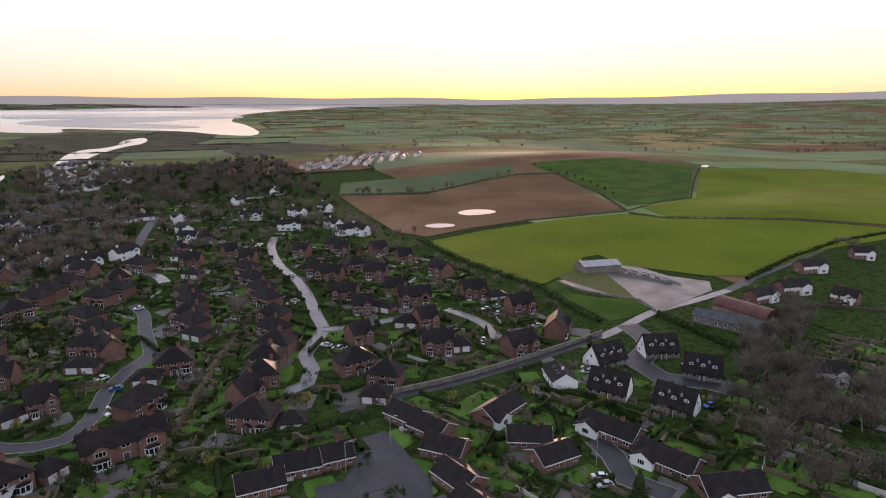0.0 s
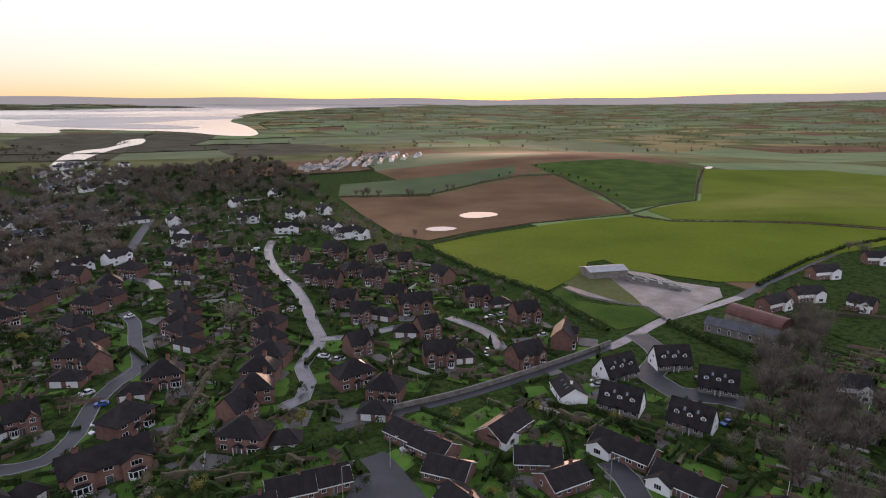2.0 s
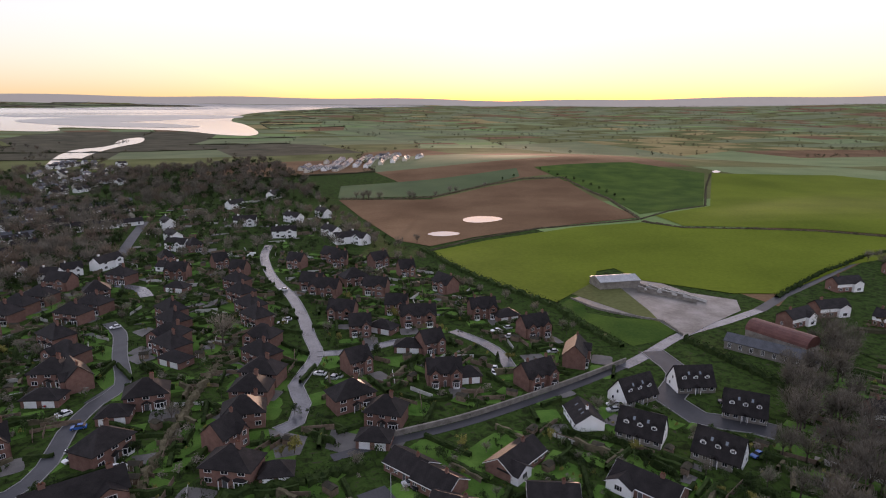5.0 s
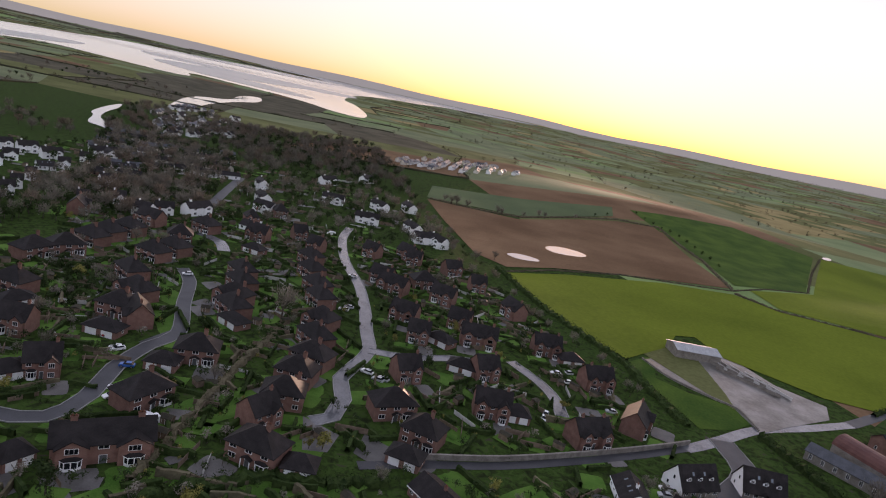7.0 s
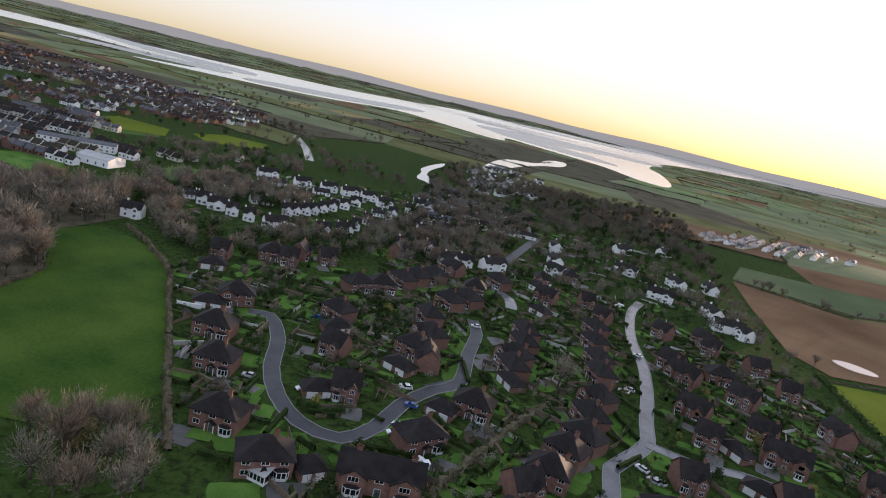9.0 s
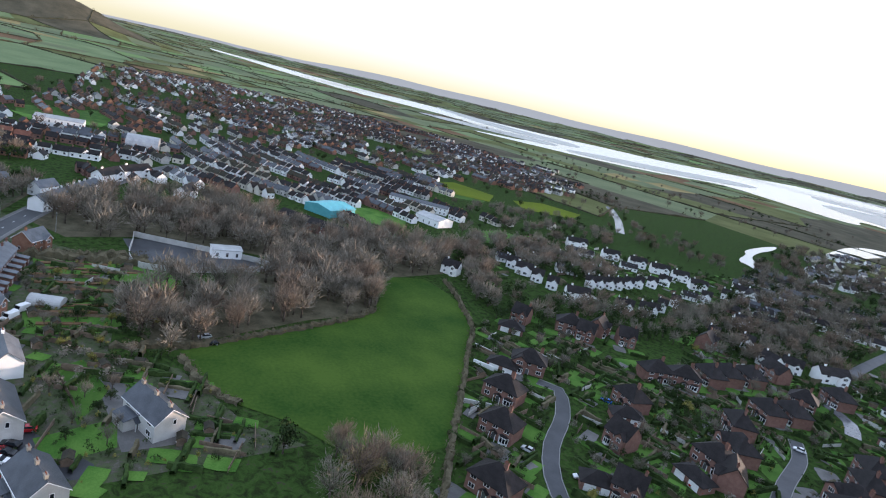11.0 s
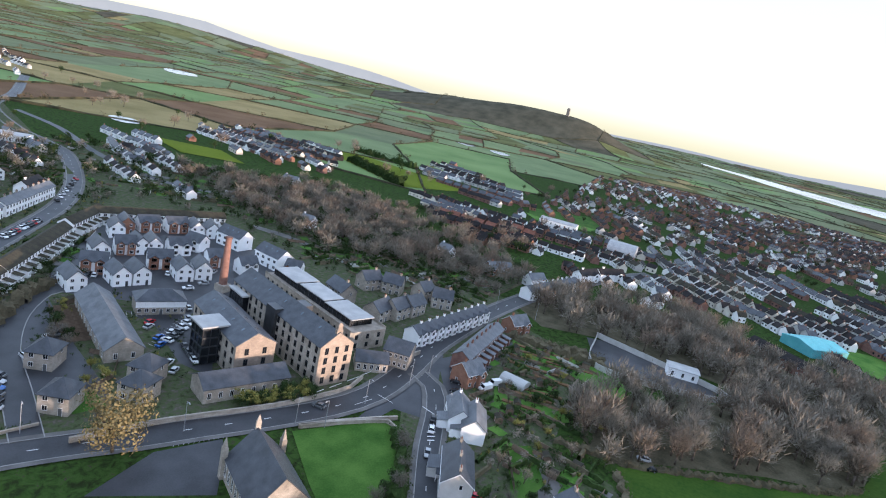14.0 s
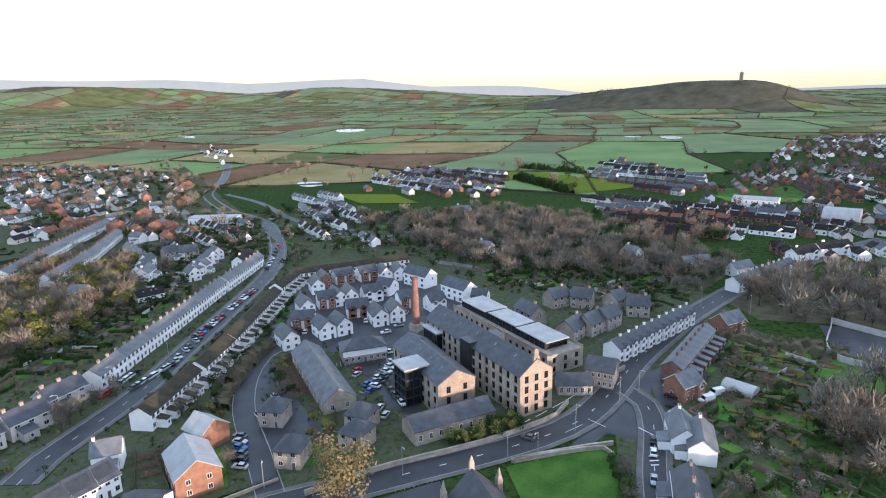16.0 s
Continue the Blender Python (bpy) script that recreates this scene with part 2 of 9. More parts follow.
FIELD_HEDGE = material("far_hedge", (0.030, 0.034, 0.020), (0.078, 0.072, 0.042), 0.95, 0.05, 0.6, 0.5, spec=0.05, vary=0)
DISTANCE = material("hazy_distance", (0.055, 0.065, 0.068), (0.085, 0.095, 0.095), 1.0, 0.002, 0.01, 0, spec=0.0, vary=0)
haze = DISTANCE.node_tree.nodes["Principled BSDF"]   # the far hills glow faintly themselves, in place of sunlit air before them
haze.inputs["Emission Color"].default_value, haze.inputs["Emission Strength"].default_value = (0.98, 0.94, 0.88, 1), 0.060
HEDGEROW = material("far_tree_twigs", (0.044, 0.044, 0.026), (0.127, 0.099, 0.061), 0.95, 0.05, 0.5, 0, spec=0.05, vary=0)
BARK = material("bark", (0.055, 0.044, 0.035), (0.121, 0.101, 0.083), 0.95, 0.8, 6.0, 0.5, spec=0.05)
TWIG = material("bare_twigs", (0.119, 0.105, 0.083), (0.244, 0.218, 0.178), 0.95, 0.4, 3.0, 0, spec=0.05, vary=0.25)
TWIG_RED = material("russet_twigs", (0.124, 0.098, 0.075), (0.223, 0.174, 0.133), 0.95, 0.4, 3.0, 0, spec=0.05, vary=0.22)
LEAF_DARK = material("evergreen_leaves", (0.013, 0.026, 0.010), (0.050, 0.074, 0.023), 0.8, 0.6, 4.0, 0, spec=0.08, vary=0.3)
LEAF_TAN = material("sparse_tan_leaves", (0.13, 0.105, 0.045), (0.23, 0.185, 0.085), 0.9, 0.6, 4.0, 0, spec=0.2, vary=0.2)
LEAF_OLIVE = material("olive_leaves", (0.120, 0.118, 0.026), (0.250, 0.225, 0.055), 0.85, 0.6, 4.0, 0, spec=0.25, vary=0.25)
WATER = material("calm_water", (0.17, 0.20, 0.23), (0.28, 0.31, 0.33), 0.12, 0.004, 0.02, 0.02, spec=1.0, vary=0)
MUD = material("mud_flat", (0.10, 0.09, 0.075), (0.20, 0.18, 0.155), 0.28, 0.008, 0.06, 0.2, spec=0.8, vary=0)
YARD = material("concrete_yard", (0.055, 0.050, 0.040), (0.21, 0.20, 0.185), 0.30, 0.10, 0.9, 0.3)
TYRE = material("tyre_rubber", (0.012, 0.012, 0.012), (0.025, 0.025, 0.025), 0.8, 3.0, 20.0)
RIM = material("alloy_rim", (0.4, 0.4, 0.42), (0.55, 0.55, 0.57), 0.35, 3.0, 20.0, 0, metal=0.9)
RED_LAMP = material("red_plastic", (0.3, 0.01, 0.01), (0.4, 0.02, 0.02), 0.3, 3.0, 20.0, 0)
PAINTS = {k: material(k + "_car_paint", c, tuple(v * 1.15 for v in c), 0.22, 2.0, 30.0, 0, spec=0.7, vary=0.05) for k, c in
          dict(white=(0.72, 0.72, 0.72), silver=(0.42, 0.43, 0.44), black=(0.015, 0.015, 0.017), blue=(0.03, 0.10, 0.32), red=(0.40, 0.02, 0.025), grey=(0.10, 0.105, 0.11)).items()}


# ---------------------------------------------------------------- building helpers
class Shape:
    """Collects vertices and faces of one mesh."""

    def __init__(self):
        self.v, self.f, self.s = [], [], []

    def poly(self, pts, slot=0):
        k = len(self.v)
        self.v += [tuple(p) for p in pts]
        self.f.append(tuple(range(k, k + len(pts))))
        self.s.append(slot)

    def solid(self, low, high, slot=0):
        """A closed body between two rings of equal count, low ring anticlockwise seen from above."""
        k, c = len(self.v), len(low)
        self.v += [tuple(p) for p in low] + [tuple(p) for p in high]
        self.f.append(tuple(range(k + c - 1, k - 1, -1)))
        self.f.append(tuple(range(k + c, k + 2 * c)))
        for i in range(c):
            j = (i + 1) % c
            self.f.append((k + i, k + j, k + c + j, k + c + i))
        self.s += [slot] * (c + 2)

    def box(self, x0, x1, y0, y1, z0, z1, slot=0):
        r = ((x0, y0), (x1, y0), (x1, y1), (x0, y1))
        self.solid([(a, b, z0) for a, b in r], [(a, b, z1) for a, b in r], slot)

    def tube(self, a, b, ra, rb, n=6, slot=0):
        a, b = Vector(a), Vector(b)
        d = (b - a).normalized()
        u = d.orthogonal().normalized()
        w = d.cross(u)
        ring = [(math.cos(i * math.tau / n), math.sin(i * math.tau / n)) for i in range(n)]
        self.solid([a + ra * (c * u + s * w) for c, s in ring], [b + rb * (c * u + s * w) for c, s in ring], slot)

    def mesh(self, name, mats, smooth=False):
        me = bpy.data.meshes.new(name)
        me.from_pydata(self.v, [], self.f)
        for m in mats if isinstance(mats, (list, tuple)) else [mats]:
            me.materials.append(m)
        me.polygons.foreach_set("material_index", self.s)
        if smooth:
            me.polygons.foreach_set("use_smooth", [True] * len(self.f))
        me.update()
        return me


def part(name, shape, mats, parent=None, label="", smooth=False):
    """Links a shape as one mesh object, under a thing or a part."""
    ob = new(name, shape.mesh(name, mats, smooth))
    if parent is not None:
        ob.parent = parent
    if label:
        tagged(ob, label)
    return ob


def thing(name, label, category, group="", kind=""):
    return tagged(new(name), label, category, group, kind)


HILLS = [(190, 900, 20, 260, 200), (330, 480, 9, 220, 110), (900, 700, 20, 400, 300), (-60, 1250, 6, 300, 200)]
HILLS += [(-2690, -310, 30, 170, 150), (-2690, -525, 88, 170, 330), (-2760, -1000, 62, 260, 420), (-3600, -2700, 55, 450, 500), (-3165, -3220, 88, 450, 450), (-2440, -3790, 90, 500, 400), (-1830, -4100, 105, 500, 400), (-900, -4400, 105, 700, 400), (2600, 3800, 38, 1500, 700), (3900, 2200, 40, 900, 900)]


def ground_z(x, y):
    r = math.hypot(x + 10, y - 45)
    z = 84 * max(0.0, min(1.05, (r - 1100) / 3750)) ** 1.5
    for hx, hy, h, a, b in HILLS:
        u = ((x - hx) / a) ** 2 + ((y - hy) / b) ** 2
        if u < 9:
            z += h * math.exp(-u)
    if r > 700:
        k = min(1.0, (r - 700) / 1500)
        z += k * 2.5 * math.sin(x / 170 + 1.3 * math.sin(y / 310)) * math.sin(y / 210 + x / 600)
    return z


def inside(x, y, ring):
    hit = False
    for (ax, ay), (bx, by) in zip(ring, ring[1:] + ring[:1]):
        if (ay > y) != (by > y) and x < (bx - ax) * (y - ay) / (by - ay) + ax:
            hit = not hit
    return hit


def smooth_line(pts, step=6.0):
    """A gliding line through the points."""
    p = [Vector((a, b, 0)) for a, b in pts]
    p = [p[0] * 2 - p[1]] + p + [p[-1] * 2 - p[-2]]
    out = []
    for i in range(1, len(p) - 2):
        n = max(1, int((p[i + 1] - p[i]).length / step))
        for k in range(n):
            t = k / n
            out.append(0.5 * (2 * p[i] + (p[i + 1] - p[i - 1]) * t + (2 * p[i - 1] - 5 * p[i] + 4 * p[i + 1] - p[i + 2]) * t * t + (3 * p[i] - p[i - 1] - 3 * p[i + 1] + p[i + 2]) * t ** 3))
    return out + [p[-2]]


def strip(s, line, off0, off1, z0, z1=None, slot=0):
    """A band beside a line, flat on the ground, or a low wall if z1 is given."""
    pts = []
    for i, p in enumerate(line):
        d = (line[min(i + 1, len(line) - 1)] - line[max(i - 1, 0)]).normalized()
        w = Vector((d.y, -d.x, 0))
        g = ground_z(p.x, p.y)
        pts.append((p + w * off0 + Vector((0, 0, g)), p + w * off1 + Vector((0, 0, g))))
    for (a, b), (c, d) in zip(pts, pts[1:]):
        up = Vector((0, 0, z0))
        if z1 is None:
            s.poly([a + up, c + up, d + up, b + up], slot)
        else:
            top = Vector((0, 0, z1))
            s.solid([a + up, b + up, d + up, c + up], [a + top, b + top, d + top, c + top], slot)


def surface(name, ring, mat, lift, step=25.0, label="", category="", kind="structure"):
    """A piece of ground cover inside a ring, draped over the land."""
    if name in ("water", "river", "puddle", "mud_flat"):
        for _ in range(2):   # round the banks
            ring = [q for a, b in zip(ring, ring[1:] + ring[:1]) for q in ((a[0] * 0.75 + b[0] * 0.25, a[1] * 0.75 + b[1] * 0.25), (a[0] * 0.25 + b[0] * 0.75, a[1] * 0.25 + b[1] * 0.75))]
    bm = bmesh.new()
    vs = [bm.verts.new((x, y, 0)) for x, y in ring]
    bm.faces.new(vs)
    if step:
        xs, ys = [p[0] for p in ring], [p[1] for p in ring]
        for axis, lo, hi in ((0, min(xs), max(xs)), (1, min(ys), max(ys))):
            k = lo + step
            while k < hi:
                co = (k, 0, 0) if axis == 0 else (0, k, 0)
                no = (1, 0, 0) if axis == 0 else (0, 1, 0)
                bmesh.ops.bisect_plane(bm, geom=bm.verts[:] + bm.edges[:] + bm.faces[:], plane_co=co, plane_no=no)
                k += step
    for v in bm.verts:
        v.co.z = ground_z(v.co.x, v.co.y) + lift
    bmesh.ops.recalc_face_normals(bm, faces=bm.faces[:])
    for f in bm.faces:
        if f.normal.z < 0:
            f.normal_flip()
    me = bpy.data.meshes.new(name)
    bm.to_mesh(me)
    bm.free()
    me.materials.append(mat)
    return tagged(new(name, me), label, category, kind=kind)


class Plots:
    """Round plots kept clear of trees and hedges, in squares of 20 m."""

    def __init__(self):
        self.grid = {}

    def append(self, c):
        x, y, r = c
        for i in range(int((x - r) // 20), int((x + r) // 20) + 1):
            for j in range(int((y - r) // 20), int((y + r) // 20) + 1):
                self.grid.setdefault((i, j), []).append(c)


TAKEN = Plots()


def free(x, y, r):
    for i in range(int((x - abs(r)) // 20), int((x + abs(r)) // 20) + 1):
        for j in range(int((y - abs(r)) // 20), int((y + abs(r)) // 20) + 1):
            for a, b, c in TAKEN.grid.get((i, j), ()):
                if r + c > 0 and (x - a) ** 2 + (y - b) ** 2 < (r + c) ** 2:
                    return False
    return True


# ---------------------------------------------------------------- land
VILLAGE_RING = [(260, -150), (420, 100), (430, 330), (160, 300), (90, 330), (-30, 420), (-60, 560), (-60, 760), (-330, 800), (-560, 930), (-620, 780), (-560, 480), (-900, 420), (-1300, 400), (-1400, 0), (-900, -120), (-620, -200), (-420, -420), (-260, -560), (-80, -420)]
SHORE_RING = [(-250, 1050), (-300, 1900), (-1000, 2100), (-2600, 1900), (-3200, 800), (-1500, 450), (-700, 600)]


def knot(i, j):
    """Crossing of the field boundaries, on a warped grid turned by 20 degrees."""
    rng = random.Random(i * 977 + j * 31 + 5)
    u, v = i * 205 + rng.uniform(-55, 55), j * 165 + rng.uniform(-48, 48)
    c, s = math.cos(0.35), math.sin(0.35)
    return c * u - s * v, s * u + c * v


def seen_side(x, y):
    """Whether a place lies on the sides that the flight looks to."""
    a = math.degrees(math.atan2(-(x + 10), y - 45))
    return -46 < a < 172


def land():
    s = Shape()
    mats = [VILLAGE, HAZED_GREEN, HAZED_LUSH, HAZED_DULL, STUBBLE, SOIL, ROUGH, MOOR]
    kinds = {}
    N = 30
    cells = [(i, j) for i in range(-N, N) for j in range(-N, N) if math.hypot(*knot(i, j)) < 4850]
    for i, j in cells:
        q = [knot(i, j), knot(i + 1, j), knot(i + 1, j + 1), knot(i, j + 1)]
        cx, cy = sum(p[0] for p in q) / 4, sum(p[1] for p in q) / 4
        rng = random.Random(i * 71 + j * 1009)
        if rng.random() < 0.45:
            rng = random.Random((i // 2) * 71 + (j // 2) * 1009 + 3)
        k = rng.choices(range(1, 7), (28, 20, 18, 11, 11, 12))[0]
        if inside(cx, cy, VILLAGE_RING) or math.hypot(cx, cy - 60) < 330:
            k = 0
        elif inside(cx, cy, SHORE_RING):
            k = rng.choice((3, 7, 6, 3, 6, 7))
        elif cy > 900 and cx > -500:
            # browner fields toward the sun, warm haze put into the ground colours
            k = rng.choices((1, 3, 4, 5, 6), (18, 30, 8, 16, 28))[0]
        elif ((cx + 2650) / 330) ** 2 + ((cy + 680) / 560) ** 2 < 1 or math.hypot(cx, cy) > 4300:
            k = 7 if math.hypot(cx, cy) < 4300 else rng.choice((7, 3, 6, 3))
        kinds[i, j] = k
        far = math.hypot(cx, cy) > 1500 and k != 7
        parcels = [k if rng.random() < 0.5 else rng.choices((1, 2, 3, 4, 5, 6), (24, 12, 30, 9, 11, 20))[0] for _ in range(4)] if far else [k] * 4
        # beyond 2700 m most parcels turn duller in place of haze
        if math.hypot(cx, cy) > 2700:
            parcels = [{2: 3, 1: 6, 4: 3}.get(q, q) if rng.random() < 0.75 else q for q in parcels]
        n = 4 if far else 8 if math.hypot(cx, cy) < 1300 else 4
        for a in range(n):
            for b in range(n):
                ring = []
                for da, db in ((0, 0), (1, 0), (1, 1), (0, 1)):
                    u, v = (a + da) / n, (b + db) / n
                    x = (q[0][0] * (1 - u) + q[1][0] * u) * (1 - v) + (q[3][0] * (1 - u) + q[2][0] * u) * v
                    y = (q[0][1] * (1 - u) + q[1][1] * u) * (1 - v) + (q[3][1] * (1 - u) + q[2][1] * u) * v
                    ring.append((x, y, ground_z(x, y)))
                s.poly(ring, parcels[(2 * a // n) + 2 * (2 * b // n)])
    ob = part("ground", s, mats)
    bm = bmesh.new()
    bm.from_mesh(ob.data)
    bmesh.ops.remove_doubles(bm, verts=bm.verts[:], dist=0.01)
    bm.to_mesh(ob.data)
    bm.free()
    ob.data.polygons.foreach_set("use_smooth", [True] * len(ob.data.polygons))
    tagged(ob, "green and brown farmland with hedged fields and garden soil", "ground", kind="structure")
    # hedges along the field edges
    hs, ts = Shape(), Shape()
    for i, j in cells:
        for di, dj, oi, oj in ((1, 0, 0, -1), (0, 1, -1, 0)):
            ka, kb = kinds.get((i, j), 0), kinds.get((i + oi, j + oj), 0)
            pick = random.Random(i * 5 + j * 77 + di).random()
            if (ka == 0 and kb == 0) or (ka == kb and pick < 0.5) or pick < (0.65 if inside(*knot(i, j), SHORE_RING) else 0.15):
                continue
            a, b = knot(i, j), knot(i + di, j + dj)
            if not seen_side(a[0], a[1]) or inside(a[0], a[1], BIG_FIELDS) or inside(b[0], b[1], BIG_FIELDS) or any(inside(a[0], a[1], r) or inside(b[0], b[1], r) for r in WET):
                continue
            if a[1] <= 900 or a[0] <= -500:
                hedge_line(hs, a, b, random.Random(i * 13 + j * 7 + di), 22.0)
            hedgerow(ts, a, b, random.Random(i * 17 + j * 3 + di))
    tagged(part("field_hedges", hs, FIELD_HEDGE), "dark winter hedges lining the far fields", "hedge", kind="stuff")
    tagged(part("hedgerow_trees", ts, HEDGEROW), "bare winter trees standing in the far hedges", "tree", kind="stuff")


def hedgerow(s, a, b, rng):
    """Ragged tree crowns at uneven steps along a far hedge."""
    ln = math.hypot(b[0] - a[0], b[1] - a[1])
    u = rng.uniform(0, 30)
    while u < ln:
        x, y = a[0] + (b[0] - a[0]) * u / ln + rng.uniform(-3, 3), a[1] + (b[1] - a[1]) * u / ln + rng.uniform(-3, 3)
        z, r = ground_z(x, y), rng.uniform(1.4, 4.2)
        for k in range(int(6 + r * 3)):
            o = Vector((x + rng.gauss(0, r * 0.5), y + rng.gauss(0, r * 0.5), z + r * rng.uniform(0.3, 1.9)))
            p, q = Vector((rng.gauss(0, 1), rng.gauss(0, 1), rng.gauss(0, 0.8))).normalized(), Vector((rng.gauss(0, 1), rng.gauss(0, 1), rng.gauss(0, 0.8))).normalized()
            e = r * rng.uniform(0.3, 0.55)
            s.poly([o - p * e, o + q * e, o + p * e])
        u += rng.choice((8, 14, 30, 55, 80)) * rng.uniform(0.6, 1.3)


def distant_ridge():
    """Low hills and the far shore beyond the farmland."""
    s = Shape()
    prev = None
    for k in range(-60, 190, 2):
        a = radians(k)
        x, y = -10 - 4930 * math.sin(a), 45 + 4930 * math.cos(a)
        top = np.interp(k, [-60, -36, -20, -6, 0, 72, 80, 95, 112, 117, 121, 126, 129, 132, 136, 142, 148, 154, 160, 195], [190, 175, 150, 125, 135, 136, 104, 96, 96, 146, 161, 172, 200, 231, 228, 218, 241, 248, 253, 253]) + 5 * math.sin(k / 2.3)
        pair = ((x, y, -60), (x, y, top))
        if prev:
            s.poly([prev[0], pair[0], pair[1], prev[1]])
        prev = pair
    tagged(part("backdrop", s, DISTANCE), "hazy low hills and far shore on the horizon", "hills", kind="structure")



def hedge_line(s, a, b, rng, step, tall=2.0, wide=2.4):
    """A ragged hedge with uneven top between two places."""
    n = max(1, int(math.hypot(b[0] - a[0], b[1] - a[1]) / step))
    dx, dy = (b[0] - a[0]), (b[1] - a[1])
    ln = math.hypot(dx, dy) or 1
    wx, wy = -dy / ln, dx / ln
    prev = None
    for k in range(n + 1):
        t = k / n
        off = rng.uniform(-0.3, 0.3) * wide
        x, y = a[0] + dx * t + wx * off, a[1] + dy * t + wy * off
        z = ground_z(x, y)
        h, w = tall * rng.uniform(0.45, 1.5), wide * rng.uniform(0.7, 1.3) / 2
        ring = [(x - wx * w, y - wy * w, z - 0.3), (x - wx * w * 0.8, y - wy * w * 0.8, z + h * 0.8), (x + wx * w * 0.5, y + wy * w * 0.5, z + h), (x + wx * w, y + wy * w, z - 0.3)]
        if prev:
            for m in range(3):
                s.poly([prev[m], ring[m], ring[m + 1], prev[m + 1]])
        prev = ring


def hedge_run(pts, tall, wide, mat=HEDGE, label="dark winter hedge along a field edge", leafy=6, name="hedge"):
    """A long ragged hedge through the places, with loose leaves."""
    s = Shape()
    rng = random.Random(int(pts[0][0] * 7 + pts[0][1]))
    for a, b in zip(pts, pts[1:]):
        hedge_line(s, a, b, rng, 1.5, tall * 0.8, wide * 0.8)
        n = int(math.hypot(b[0] - a[0], b[1] - a[1]) * leafy * max(1.0, min(3.5, tall * wide / 2.2)))
        for k in range(n):
            u = rng.random()
            x, y = a[0] + (b[0] - a[0]) * u + rng.gauss(0, wide * 0.33), a[1] + (b[1] - a[1]) * u + rng.gauss(0, wide * 0.33)
            o = Vector((x, y, ground_z(x, y) + tall * rng.uniform(0.25, 1.1)))
            p, q = Vector((rng.gauss(0, 1), rng.gauss(0, 1), rng.gauss(0, 1))).normalized(), Vector((rng.gauss(0, 1), rng.gauss(0, 1), rng.gauss(0, 1))).normalized()
            e = rng.uniform(0.2, 0.45)
            s.poly([o - p * e, o + q * e, o + p * e])
    return tagged(part(name, s, mat), label, "hedge")


def wall_run(pts, tall, wide, mat, label, name="garden_wall"):
    """A free-standing wall with a coping through the places."""
    line = smooth_line(pts, 5.0)
    s, c = Shape(), Shape()
    strip(s, line, -wide / 2, wide / 2, -0.3, tall)
    ob = tagged(part(name, s, mat), label, "wall", kind="structure")
    strip(c, line, -wide / 2 - 0.06, wide / 2 + 0.06, tall, tall + 0.12)
    part("coping", c, mat, ob)
    for p in line:
        TAKEN.append((p.x, p.y, 0.6))


def fence_run(pts, tall, label="weathered wooden garden fence", mat=WOOD):
    """A close-boarded fence of posts and panels."""
    t = thing("fence", label, "fence")
    for a, b in zip(pts, pts[1:]):
        ln = math.hypot(b[0] - a[0], b[1] - a[1])
        n = max(1, round(ln / 2.4))
        deg = math.degrees(math.atan2(b[1] - a[1], b[0] - a[0]))
        for k in range(n):
            def make():
                s = Shape()
                s.box(-0.06, 0.06, -0.06, 0.06, -0.3, tall + 0.12)
                s.box(0.04, ln / n - 0.04, -0.02, 0.02, 0.05, tall)
                return s.mesh("panel", mat)
            o = new("panel", shared(("panel", round(ln / n, 2), tall, mat.name), make))
            o.parent = t
            x, y = a[0] + (b[0] - a[0]) * k / n, a[1] + (b[1] - a[1]) * k / n
            o.matrix_basis = Matrix.Translation((x, y, ground_z(x, y))) @ pose(0, 0, 0, 0, 0, deg)


def street_lamp(rows):
    """Lamp posts at x, y and heading of the arm."""
    p = thing("street_lamp", "tall grey steel street lamp", "street lamp", "street lamps")
    s = Shape()
    s.tube((0, 0, 0), (0, 0, 8.4), 0.11, 0.07, 8)
    part("pole", s, METAL_GREY, p)
    s = Shape()
    s.tube((0, 0, 8.35), (1.3, 0, 8.8), 0.06, 0.045, 6)
    part("arm", s, METAL_GREY, p)
    s = Shape()
    s.solid([(1.2, -0.16, 8.72), (2.0, -0.12, 8.72), (2.0, 0.12, 8.72), (1.2, 0.16, 8.72)], [(1.2, -0.1, 8.9), (1.9, -0.08, 8.88), (1.9, 0.08, 8.88), (1.2, 0.1, 8.9)])
    part("lantern", s, FLAT_ROOF, p)
    for x, y, deg in rows:
        copy_thing(p, Matrix.Translation((x, y, ground_z(x, y))) @ pose(0, 0, 0, 0, 0, deg))
    retire(p)


# ---------------------------------------------------------------- roads
LIFTS = iter(range(200))


def road(pts, width, mat=ASPHALT, label="dark asphalt street with stone kerbs", kerb=True, lift=0.10, dashes=False):
    line = smooth_line(pts)
    lift += next(LIFTS) * 0.006
    s = Shape()
    strip(s, line, -width / 2, width / 2, lift)
    ob = tagged(part("road", s, mat), label, "road", kind="structure")
    if kerb:
        for side in (-1, 1):
            k = Shape()
            strip(k, line, side * width / 2, side * (width / 2 + 0.25), 0.0, lift + 0.12)
            part("kerb", k, KERB, ob)
            if kerb == "path":
                k = Shape()
                strip(k, line, side * (width / 2 + 0.25), side * (width / 2 + 1.7), lift + 0.11)
                part("footway", k, PAVING, ob)
    if dashes:
        fine = smooth_line(pts, 2.0)
        d = Shape()
        for k in range(0, len(fine) - 2, 5):
            strip(d, fine[k:k + 2], -0.1, 0.1, lift + 0.012)
        part("lane_marking", d, LINE, ob, "broken white centre line")
    for p in line:
        TAKEN.append((p.x, p.y, width / 2 + 0.5))
    return ob


# ---------------------------------------------------------------- houses
MESHES = {}


def shared(key, make):
    if key not in MESHES:
        MESHES[key] = make()
    return MESHES[key]


